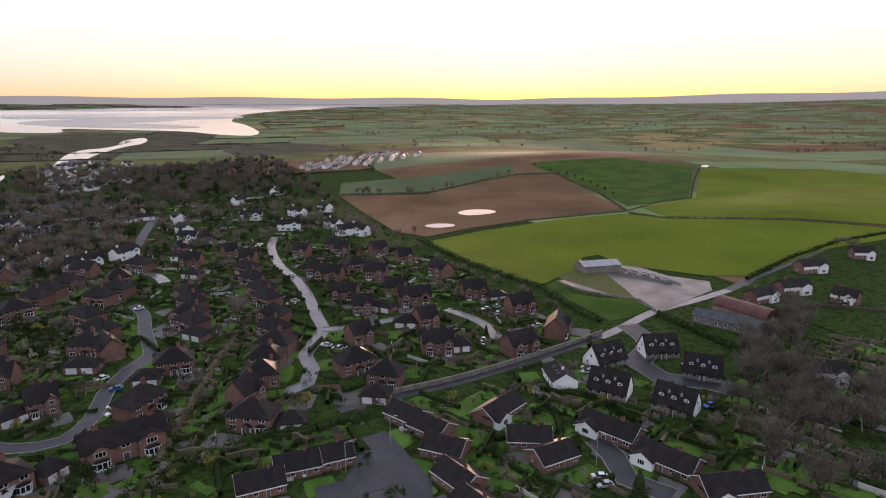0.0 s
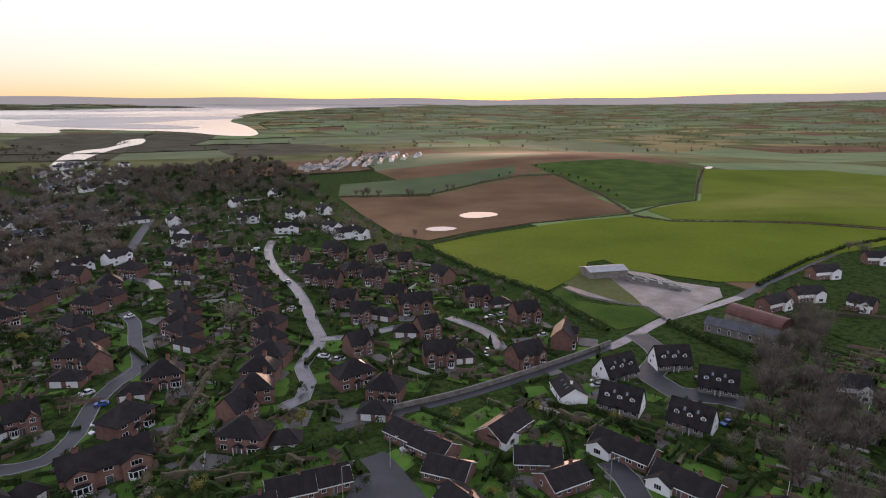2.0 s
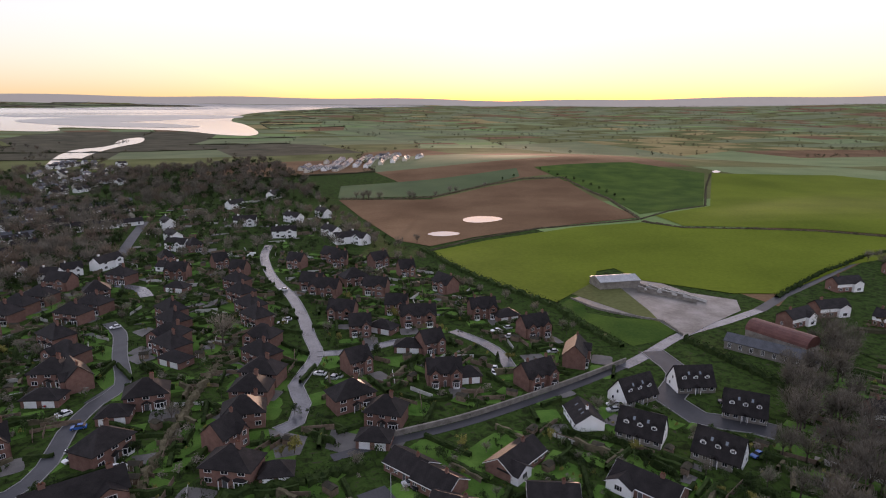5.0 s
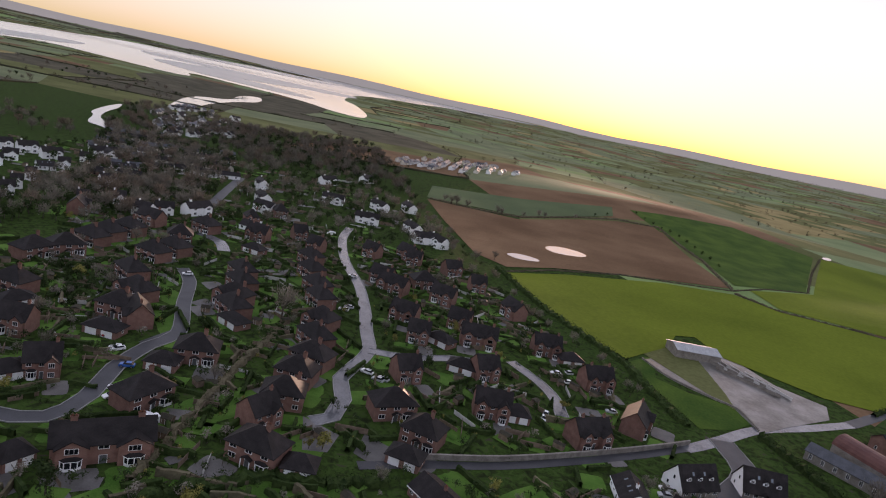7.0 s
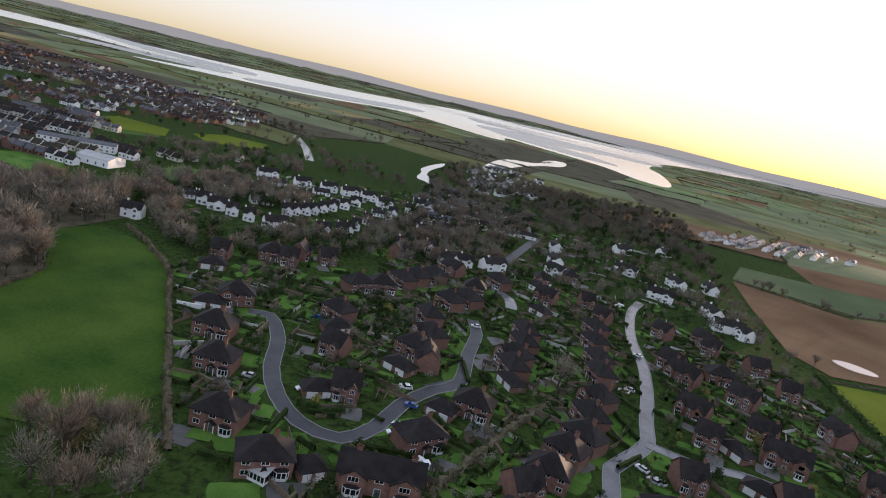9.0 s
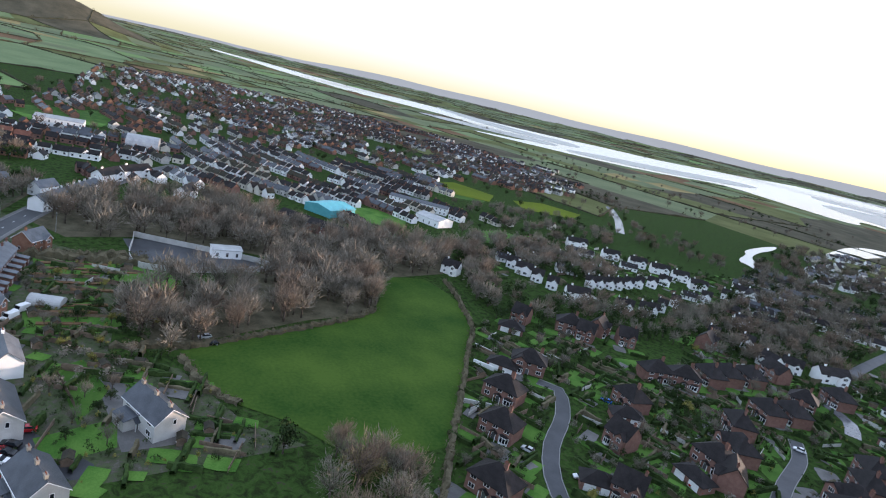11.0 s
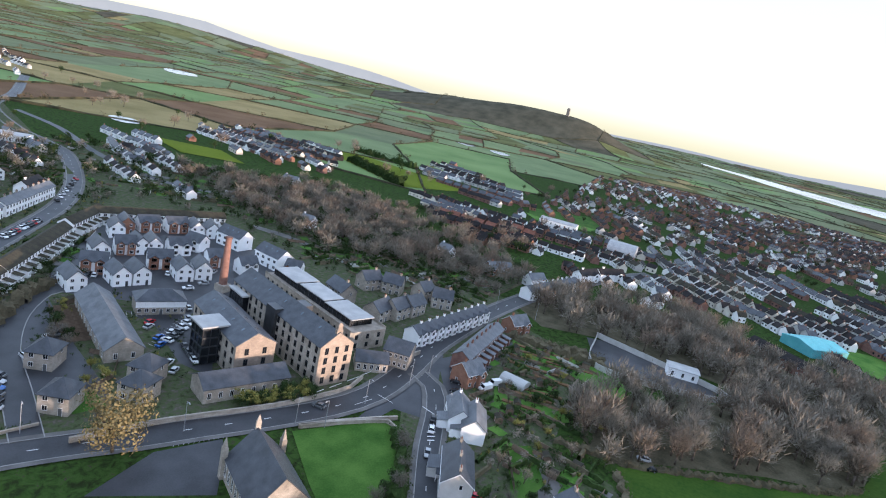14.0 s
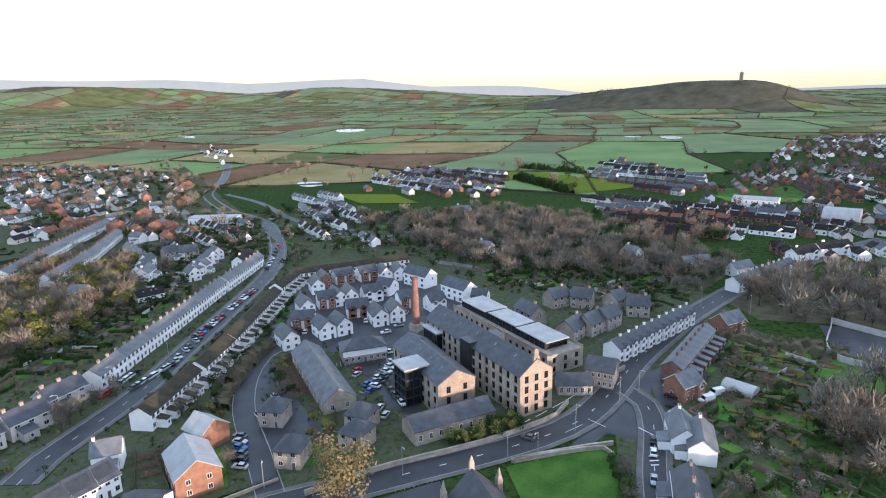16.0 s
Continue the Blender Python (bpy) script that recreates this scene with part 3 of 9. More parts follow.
def window(parent, x, y, z, w, h, yaw=0, name="window", glass=GLASS, frame_mat=WHITE_FRAME, mull=1, pitch=0):
    """A framed pane set in a wall; its face looks to -y before the turn."""
    def make():
        s = Shape()
        t = 0.09
        o, n = [(-w / 2, 0), (w / 2, 0), (w / 2, h), (-w / 2, h)], [(-w / 2 + t, t), (w / 2 - t, t), (w / 2 - t, h - t), (-w / 2 + t, h - t)]
        s.v += [(a, -0.06, b) for a, b in o] + [(a, -0.06, b) for a, b in n] + [(a, 0.03, b) for a, b in o] + [(a, -0.02, b) for a, b in n]
        for k in range(4):
            m = (k + 1) % 4
            s.f += [(k, m, 4 + m, 4 + k), (8 + k, 8 + m, m, k), (4 + k, 4 + m, 12 + m, 12 + k)]
            s.s += [0, 0, 0]
        s.f.append((12, 13, 14, 15))
        s.s.append(1)
        for k in range(mull):
            c = -w / 2 + w * (k + 1) / (mull + 1)
            s.box(c - 0.035, c + 0.035, -0.05, -0.01, t * 0.5, h - t * 0.5, 0)
        return s.mesh(name, [frame_mat, glass])
    ob = new(name, shared((name, round(w, 2), round(h, 2), mull, glass.name, frame_mat.name), make))
    ob.parent = parent
    ob.matrix_basis = pose(x, y, z, pitch, 0, yaw)
    return ob


def door(parent, x, y, z, w=0.95, h=2.1, yaw=0, mat=None, name="door"):
    def make():
        s = Shape()
        s.box(-w / 2 - 0.08, w / 2 + 0.08, -0.04, 0.03, 0, h + 0.08, 0)
        s.box(-w / 2, w / 2, -0.07, -0.03, 0.02, h, 1)
        for k in range(2):
            s.box(-w * 0.36, w * 0.36, -0.085, -0.06, h * (0.1 + 0.45 * k), h * (0.45 + 0.45 * k), 1)
        return s.mesh(name, [WHITE_FRAME, mat or WHITE_FRAME])
    ob = new(name, shared((name, w, h, mat.name if mat else ""), make))
    ob.parent = parent
    ob.matrix_basis = pose(x, y, z, 0, 0, yaw)
    return ob


def pitched(s, x0, x1, y0, y1, ze, zr, axis="x", over=0.35, thick=0.16, slot=0):
    """Two roof slopes with overhang; the ridge runs along the axis."""
    def put(u, v, z):
        return (u, v, z) if axis == "x" else (v, u, z)
    if axis == "y":
        x0, x1, y0, y1 = y0, y1, x0, x1
    m, half = (y0 + y1) / 2, (y1 - y0) / 2
    low = ze - over * (zr - ze) / half
    cut = [(m - half - over, low - 0.02), (m, zr - 0.02), (m + half + over, low - 0.02), (m + half + over, low + thick), (m + 0.1, zr + thick), (m, zr + thick + 0.07), (m - 0.1, zr + thick), (m - half - over, low + thick)]
    s.solid([put(x0 - over, a, b) for a, b in cut], [put(x1 + over, a, b) for a, b in cut], slot)


def hipped(s, x0, x1, y0, y1, ze, zr, over=0.4, inset=None, slot=0):
    """A hipped roof, ridge along x."""
    m = (y0 + y1) / 2
    k = (y1 - y0) / 2 if inset is None else inset
    a, b = x0 + k, max(x0 + k + 0.3, x1 - k)
    low = ze - 0.15
    base = [(x0 - over, y0 - over), (x1 + over, y0 - over), (x1 + over, y1 + over), (x0 - over, y1 + over)]
    s.solid([(p, q, low - 0.1) for p, q in base], [(p, q, low + 0.08) for p, q in base], slot)
    s.solid([(p, q, low + 0.08) for p, q in base], [(a, m - 0.06, zr), (b, m - 0.06, zr), (b, m + 0.06, zr), (a, m + 0.06, zr)], slot)


def walls(s, x0, x1, y0, y1, ze, zr=None, axis="x", slot=0, z0=-0.6):
    """Outer walls, with gables where a ridge height is given."""
    s.box(x0, x1, y0, y1, z0, ze, slot)
    if zr:
        if axis == "x":
            m = (y0 + y1) / 2
            s.solid([(x0, y0, ze), (x0, m, zr), (x0, y1, ze)], [(x1, y0, ze), (x1, m, zr), (x1, y1, ze)], slot)
        else:
            m = (x0 + x1) / 2
            s.solid([(x0, y0, ze), (x1, y0, ze), (m, y0, zr)], [(x0, y1, ze), (x1, y1, ze), (m, y1, zr)], slot)


def chimney(parent, x, y, z0, z1, mat, w=0.9, d=0.6, pots=2):
    def make():
        s = Shape()
        s.box(-w / 2, w / 2, -d / 2, d / 2, 0, z1 - z0, 0)
        s.box(-w / 2 - 0.08, w / 2 + 0.08, -d / 2 - 0.08, d / 2 + 0.08, z1 - z0 - 0.25, z1 - z0, 0)
        for k in range(pots):
            c = (k + 0.5) / pots * w - w / 2
            s.tube((c, 0, z1 - z0), (c, 0, z1 - z0 + 0.45), 0.14, 0.11, 6, 1)
        return s.mesh("chimney", [mat, RED_TILE])
    ob = new("chimney", shared(("chimney", round(z1 - z0, 1), mat.name, w, d, pots), make))
    ob.parent = parent
    ob.location = (x, y, z0)
    return ob


def gutter(parent, x0, x1, y, z):
    s = Shape()
    s.box(x0, x1, y - 0.06, y + 0.06, z - 0.2, z, 0)
    part("gutter", s, WHITE_FRAME, parent)


def bay(parent, x, y, w, h, storeys=1, yaw=0):
    """A white bay window with sloped lead roof, on a wall that looks to -y."""
    s = Shape()
    d = 0.9
    for k in range(storeys):
        z = k * 2.7
        ring = [(-w / 2, 0), (-w / 3.2, -d), (w / 3.2, -d), (w / 2, 0)]
        s.solid([(a, b, z - 0.3) for a, b in ring], [(a, b, z + 0.75) for a, b in ring], 0)
        s.solid([(a * 0.96, b * 0.94, z + 0.75) for a, b in ring], [(a * 0.96, b * 0.94, z + h) for a, b in ring], 1)
        for a, b in ring + [(0, -d)]:
            s.box(a - 0.07, a + 0.07, b - 0.05, b + 0.09, z + 0.75, z + h, 0)
    z = (storeys - 1) * 2.7 + h
    s.solid([(a * 1.12, b * 1.12, z) for a, b in ring], [(a * 1.12, b * 1.12, z + 0.15) for a, b in ring], 0)
    s.solid([(a * 1.1, b * 1.1, z + 0.15) for a, b in ring], [(a * 0.5, b * 0.1, z + 0.7) for a, b in ring], 2)
    ob = part("bay_window", s, [WHITE_FRAME, GLASS, TILE], parent, "white painted bay window")
    ob.matrix_basis = pose(x, y, 0, 0, 0, yaw)


def house(label, L=11.0, D=8.0, eaves=5.0, ridge=8.0, wall=BRICK, roof=TILE, hip=False, wing=None, bays=(), garage=0, stacks=(0.35,), floors=2, win=3,
          dormers=(), skylights=(), porch=False, trim=True, back=False, sides=True, group="", category="house", barge=None, stack_mat=None, win_size=(1.45, 1.4), gable_wall=None, name="house", solar=False, lean=None, wing_mat=None, dormer_wall=None):
    """A house with its ridge along x and its front to -y."""
    t = thing(name, label, category, group)
    x0, x1, y0, y1 = -L / 2, L / 2, -D / 2, D / 2
    s = Shape()
    walls(s, x0, x1, y0, y1, eaves, None if hip else ridge - 0.05)
    wings = [wing] if isinstance(wing, tuple) else list(wing or ())
    front = Shape() if wing_mat else s
    for wx, ww, wp in wings:
        walls(front, wx - ww / 2, wx + ww / 2, y0 - wp, y0 + 0.5, eaves, eaves + (ridge - eaves) * min(1.0, ww / D) * 0.95 - 0.05, "y")
    part("wall", s, wall, t)
    if wing_mat:
        part("gable", front, wing_mat, t)
    if gable_wall:
        g = Shape()
        g.box(x0 - 0.05, x1 + 0.05, y0 - 0.05, y0 + 0.02, 2.7, eaves, 0)
        part("upper_cladding", g, gable_wall, t)
    r = Shape()
    if hip:
        hipped(r, x0, x1, y0, y1, eaves, ridge)
    else:
        pitched(r, x0, x1, y0, y1, eaves, ridge)
    part("roof", r, roof, t)
    for wx, ww, wp in wings:
        wr = eaves + (ridge - eaves) * min(1.0, ww / D) * 0.95
        r = Shape()
        pitched(r, wx - ww / 2, wx + ww / 2, y0 - wp, 0, eaves, wr, "y", 0.3)
        part("gable_roof", r, roof, t)
        if trim:
            cut = [(wx - ww / 2 - 0.3, eaves - 0.5), (wx, wr - 0.15), (wx + ww / 2 + 0.3, eaves - 0.5), (wx + ww / 2 + 0.3, eaves - 0.28), (wx, wr + 0.07), (wx - ww / 2 - 0.3, eaves - 0.28)]
            b = Shape()
            b.solid([(p, y0 - wp - 0.38, q) for p, q in cut], [(p, y0 - wp - 0.32, q) for p, q in cut])
            part("bargeboard", b, barge or WHITE_FRAME, t)
    if trim and not hip:
        for x in (x0 - 0.42, x1 + 0.36):
            low = eaves - 0.35 * (ridge - eaves) / (D / 2)
            cut = [(-D / 2 - 0.35, low - 0.18), (0, ridge - 0.15), (D / 2 + 0.35, low - 0.18), (D / 2 + 0.35, low + 0.04), (0, ridge + 0.07), (-D / 2 - 0.35, low + 0.04)]
            b = Shape()
            b.solid([(x, p, q) for p, q in cut], [(x + 0.06, p, q) for p, q in cut])
            part("bargeboard", b, barge or WHITE_FRAME, t)
    if trim:
        gutter(t, x0 - 0.2, x1 + 0.2, y0 - 0.4, eaves - 0.12)
    ww_, wh_ = win_size
    for fl in range(floors):
        z = 0.95 + fl * 2.65
        if z + wh_ > eaves + 0.1:
            break
        for k in range(win):
            x = x0 + L * (k + 0.5) / win
            near = [g for g in wings if abs(x - g[0]) < g[1] / 2 + 0.5]
            if near:
                wx, ww, wp = near[0]
                if fl or not any(abs(bx - wx) < ww / 2 for bx in bays):
                    window(t, wx, y0 - wp, z, ww_ * 1.2, wh_, 0, mull=2)
            elif fl == 0 and k == win // 2:
                door(t, x, y0, 0, mat=PAINTS["grey"])
            elif not (fl == 0 and any(abs(x - bx) < 1.6 for bx in bays)):
                window(t, x, y0, z, ww_, wh_)
            if back:
                window(t, x, y1, z, ww_, wh_, 180)
        if sides:
            window(t, x1 if fl else x0, D * 0.12, z, 0.9, wh_, 90 if fl else -90, mull=0)
    for bx in bays:
        bay(t, bx, y0 - max([g[2] for g in wings if abs(bx - g[0]) < g[1] / 2] or [0]), 2.6, 2.3)
    for k in stacks:
        chimney(t, k * L, 0.0, ridge - 0.9, ridge + 1.1, stack_mat or (BRICK if wall is BRICK else wall))
    slope = math.degrees(math.atan2(ridge - eaves, D / 2))
    for dx in dormers:
        dm = Shape()
        yd = -D * 0.33
        zb = eaves + (ridge - eaves) * (1 - abs(yd) / (D / 2))
        dm.box(dx - 0.8, dx + 0.8, yd, -0.4, zb - 0.4, zb + 1.1, 0)
        pitched(dm, dx - 0.8, dx + 0.8, yd, -0.3, zb + 1.05, zb + 1.65, "y", 0.2, 0.12, 1)
        d = part("dormer", dm, [dormer_wall or wall, roof], t)
        window(d, dx, yd, zb + 0.15, 1.1, 0.85)
    for sx in skylights:
        yk = -D * 0.24
        window(t, sx, yk, eaves + (ridge - eaves) * (1 - abs(yk) / (D / 2)) + 0.22, 0.8, 1.15, 0, "skylight", SKYLIGHT, DARK_METAL, 0, slope - 90)
    if solar:
        window(t, 0, -D * 0.42, eaves + (ridge - eaves) * 0.16 + 0.24, L * 0.8, D * 0.42, 0, "solar_panel", DARK_METAL, DARK_METAL, 5, slope - 90)
    if lean:
        lx, lw, ld, lh = lean
        q = Shape()
        q.box(lx - lw / 2, lx + lw / 2, y0 - ld, y0 + 0.02, -0.4, lh)
        part("outrigger", q, wall, t)
        q = Shape()
        q.solid([(lx - lw / 2 - 0.15, y0 - ld - 0.2, lh), (lx + lw / 2 + 0.15, y0 - ld - 0.2, lh), (lx + lw / 2 + 0.15, y0, lh + 0.7), (lx - lw / 2 - 0.15, y0, lh + 0.7)],
                [(lx - lw / 2 - 0.15, y0 - ld - 0.2, lh + 0.12), (lx + lw / 2 + 0.15, y0 - ld - 0.2, lh + 0.12), (lx + lw / 2 + 0.15, y0, lh + 0.85), (lx - lw / 2 - 0.15, y0, lh + 0.85)])
        part("outrigger_roof", q, roof, t)
        window(t, lx, y0 - ld, 1.0, 0.9, 1.0, 0, mull=0)
    if porch:
        p = Shape()
        c = x0 + L * (win // 2 + 0.5) / win
        pitched(p, c - 1, c + 1, y0 - 1.1, y0, 2.4, 3.1, "y", 0.1, 0.1, 0)
        for q in (c - 0.9, c + 0.9):
            p.box(q - 0.08, q + 0.08, y0 - 1.05, y0 - 0.9, 0, 2.4, 1)
        part("porch", p, [roof, WHITE_FRAME], t)
    if garage:
        g = Shape()
        gx0, gx1 = (x1, x1 + 5.2) if garage > 0 else (x0 - 5.2, x0)
        walls(g, gx0 + 0.01, gx1 - 0.01, y0 - 1.0, y1 - 1.5, 2.5, 4.6)
        part("garage_wall", g, wall, t)
        g = Shape()
        pitched(g, gx0 + 0.35, gx1, y0 - 1.0, y1 - 1.5, 2.5, 4.65)
        part("garage_roof", g, roof, t)
        for k in (0.28, 0.72):
            door(t, gx0 + (gx1 - gx0) * k, y0 - 1.0, 0, 2.1, 2.05, 0, None, "garage_door")
    return t


def hedge_mesh(length, tall=1.7, wide=1.1, seed=3):
    """A clipped but leafy garden hedge along x."""
    rng = random.Random(seed)
    s = Shape()
    n = max(2, int(length / 1.6))
    prev = None
    for k in range(n + 1):
        x = -length / 2 + length * k / n
        h, w = tall * rng.uniform(0.85, 1.12), wide / 2 * rng.uniform(0.85, 1.2)
        ring = [(x, -w, -0.2), (x, -w * 0.95, h * 0.85), (x, 0, h), (x, w * 0.95, h * 0.85), (x, w, -0.2)]
        if prev:
            for m in range(4):
                s.poly([prev[m], ring[m], ring[m + 1], prev[m + 1]])
        prev = ring
    for k in range(int(length * 9)):
        x, a = rng.uniform(-length / 2, length / 2), rng.uniform(0.15, 2.99)
        o = Vector((x, math.cos(a) * wide * 0.55, 0.25 + math.sin(a) * (tall - 0.25)))
        u, v = Vector((rng.gauss(0, 1), rng.gauss(0, 1), rng.gauss(0, 1))).normalized(), Vector((rng.gauss(0, 1), rng.gauss(0, 1), rng.gauss(0, 1))).normalized()
        q = rng.uniform(0.12, 0.3)
        s.poly([o - u * q, o + v * q, o + u * q])
    return s.mesh("hedge", HEDGE)


def garden(x, y, deg, k, seed):
    """A lawn, a drive and a hedge round a house plot."""
    rng = random.Random(seed)
    m = Matrix.Translation((x, y, ground_z(x, y))) @ pose(0, 0, 0, 0, 0, deg)

    def slab(name, x0, x1, y0, y1, lift, mat, label):
        cs = [m @ Vector(p) for p in ((x0, y0, lift), (x1, y0, lift), (x1, y1, lift), (x0, y1, lift))]
        if not all(free(c.x, c.y, -2.0) for c in cs):
            return
        s, ring = Shape(), []
        for k in range(24):   # worn rounded edge
            u = k * math.tau / 24
            c, e = math.cos(u), math.sin(u)
            q = (abs(c) ** 9 + abs(e) ** 9) ** (-1 / 9) * rng.uniform(0.95, 1.02)
            v = m @ Vector(((x0 + x1) / 2 + c * q * (x1 - x0) / 2, (y0 + y1) / 2 + e * q * (y1 - y0) / 2, 0))
            ring.append((v.x, v.y, lift + ground_z(v.x, v.y)))
        s.poly(ring)
        tagged(part(name, s, mat), label, name, kind="structure")
    w = 7.0 * k + 2.5
    slab("lawn", -w, w, 5.0 + rng.uniform(0, 1), 13.0 + rng.uniform(0, 4), 0.05 + 0.03 * rng.random(), LAWN, "green back lawn of a house")
    c = rng.choice((-1, 1))
    slab("lawn", min(c * 0.5, c * w), max(c * 0.5, c * w), -13.0, -5.6, 0.05 + 0.03 * rng.random(), LAWN, "green front lawn of a house")
    slab("drive", min(-c * 0.7, -c * (w - 2)), max(-c * 0.7, -c * (w - 2)), -13.0, -5.4, 0.09, PAVING, "paved drive in front of a house")
    for px, py, turn, ln in ((0, 14.5, 0, 16), (w + 0.8, 7.0, 90, 13), (-w - 0.8, 7.0, 90, 13), (c * w * 0.55, -13.6, 0, 8)):
        if rng.random() < 0.4:
            continue
        p = m @ Vector((px, py, 0))
        d = radians(deg + turn)
        if all(free(p.x + e * ln * math.cos(d), p.y + e * ln * math.sin(d), -0.8) for e in (-0.45, 0, 0.45)):
            h = tagged(new("hedge", shared(("hedge", ln), lambda: hedge_mesh(ln))), "clipped dark green garden hedge", "hedge", "garden hedges")
            h.matrix_world = Matrix.Translation((p.x, p.y, ground_z(p.x, p.y))) @ pose(0, 0, 0, 0, 0, deg + turn)

def road_bars(rows):
    """Short painted bars on asphalt: x, y, heading, length, width."""
    for x, y, deg, ln, wd in rows:
        t = thing("road_marking", "white painted bar on dark asphalt", "road marking", "", "structure")
        s = Shape()
        s.box(-ln / 2, ln / 2, -wd / 2, wd / 2, 0.0, 0.015)
        part("bar", s, LINE, t).matrix_basis = pose(x, y, ground_z(x, y) + 0.345, 0, 0, deg)


def conservatory(x, y, deg, w=7.0, d=3.6):
    """A white framed glass sunroom with a pale lean-to roof, front to -y."""
    t = thing("conservatory", "white framed glass conservatory against a brick house", "conservatory")
    s = Shape()
    s.box(-w / 2, w / 2, -d / 2, d / 2, -0.2, 0.7)
    part("plinth", s, WHITE_FRAME, t)
    s = Shape()
    s.box(-w / 2 + 0.08, w / 2 - 0.08, -d / 2 + 0.08, d / 2 - 0.08, 0.7, 2.3)
    part("glazing", s, GLASS, t)
    for k in range(8):
        u = -w / 2 + w * k / 7
        s = Shape()
        s.box(u - 0.07, u + 0.07, -d / 2 - 0.02, -d / 2 + 0.14, 0.7, 2.35)
        part("post", s, WHITE_FRAME, t)
    s = Shape()
    s.solid([(-w / 2 - 0.15, -d / 2 - 0.2, 2.35), (w / 2 + 0.15, -d / 2 - 0.2, 2.35), (w / 2 + 0.15, d / 2, 3.2), (-w / 2 - 0.15, d / 2, 3.2)],
            [(-w / 2 - 0.15, -d / 2 - 0.2, 2.5), (w / 2 + 0.15, -d / 2 - 0.2, 2.5), (w / 2 + 0.15, d / 2, 3.35), (-w / 2 - 0.15, d / 2, 3.35)])
    part("roof", s, FLAT_ROOF, t, "pale translucent roof")
    t.matrix_world = Matrix.Translation((x, y, ground_z(x, y))) @ pose(0, 0, 0, 0, 0, deg)


PLOTS = []


def set_row(proto, rows, group="", plot=False):
    """Copies of a thing at x, y, heading in degrees and stretch along its length."""
    for x, y, deg, k in rows:
        c = copy_thing(proto, Matrix.Translation((x, y, ground_z(x, y))) @ pose(0, 0, 0, 0, 0, deg) @ Matrix.Diagonal((k, 1, 1, 1)))
        if group:
            tagged(c, group=group)
        if plot:
            PLOTS.append((x, y, deg, k))
        for o in (-0.35, 0.35):
            TAKEN.append((x + o * 10 * k * math.cos(radians(deg)), y + o * 10 * k * math.sin(radians(deg)), 4.2))


def retire(proto):
    """Removes a pattern thing that has been copied."""
    for o in (*proto.children_recursive, proto):
        bpy.data.objects.remove(o)


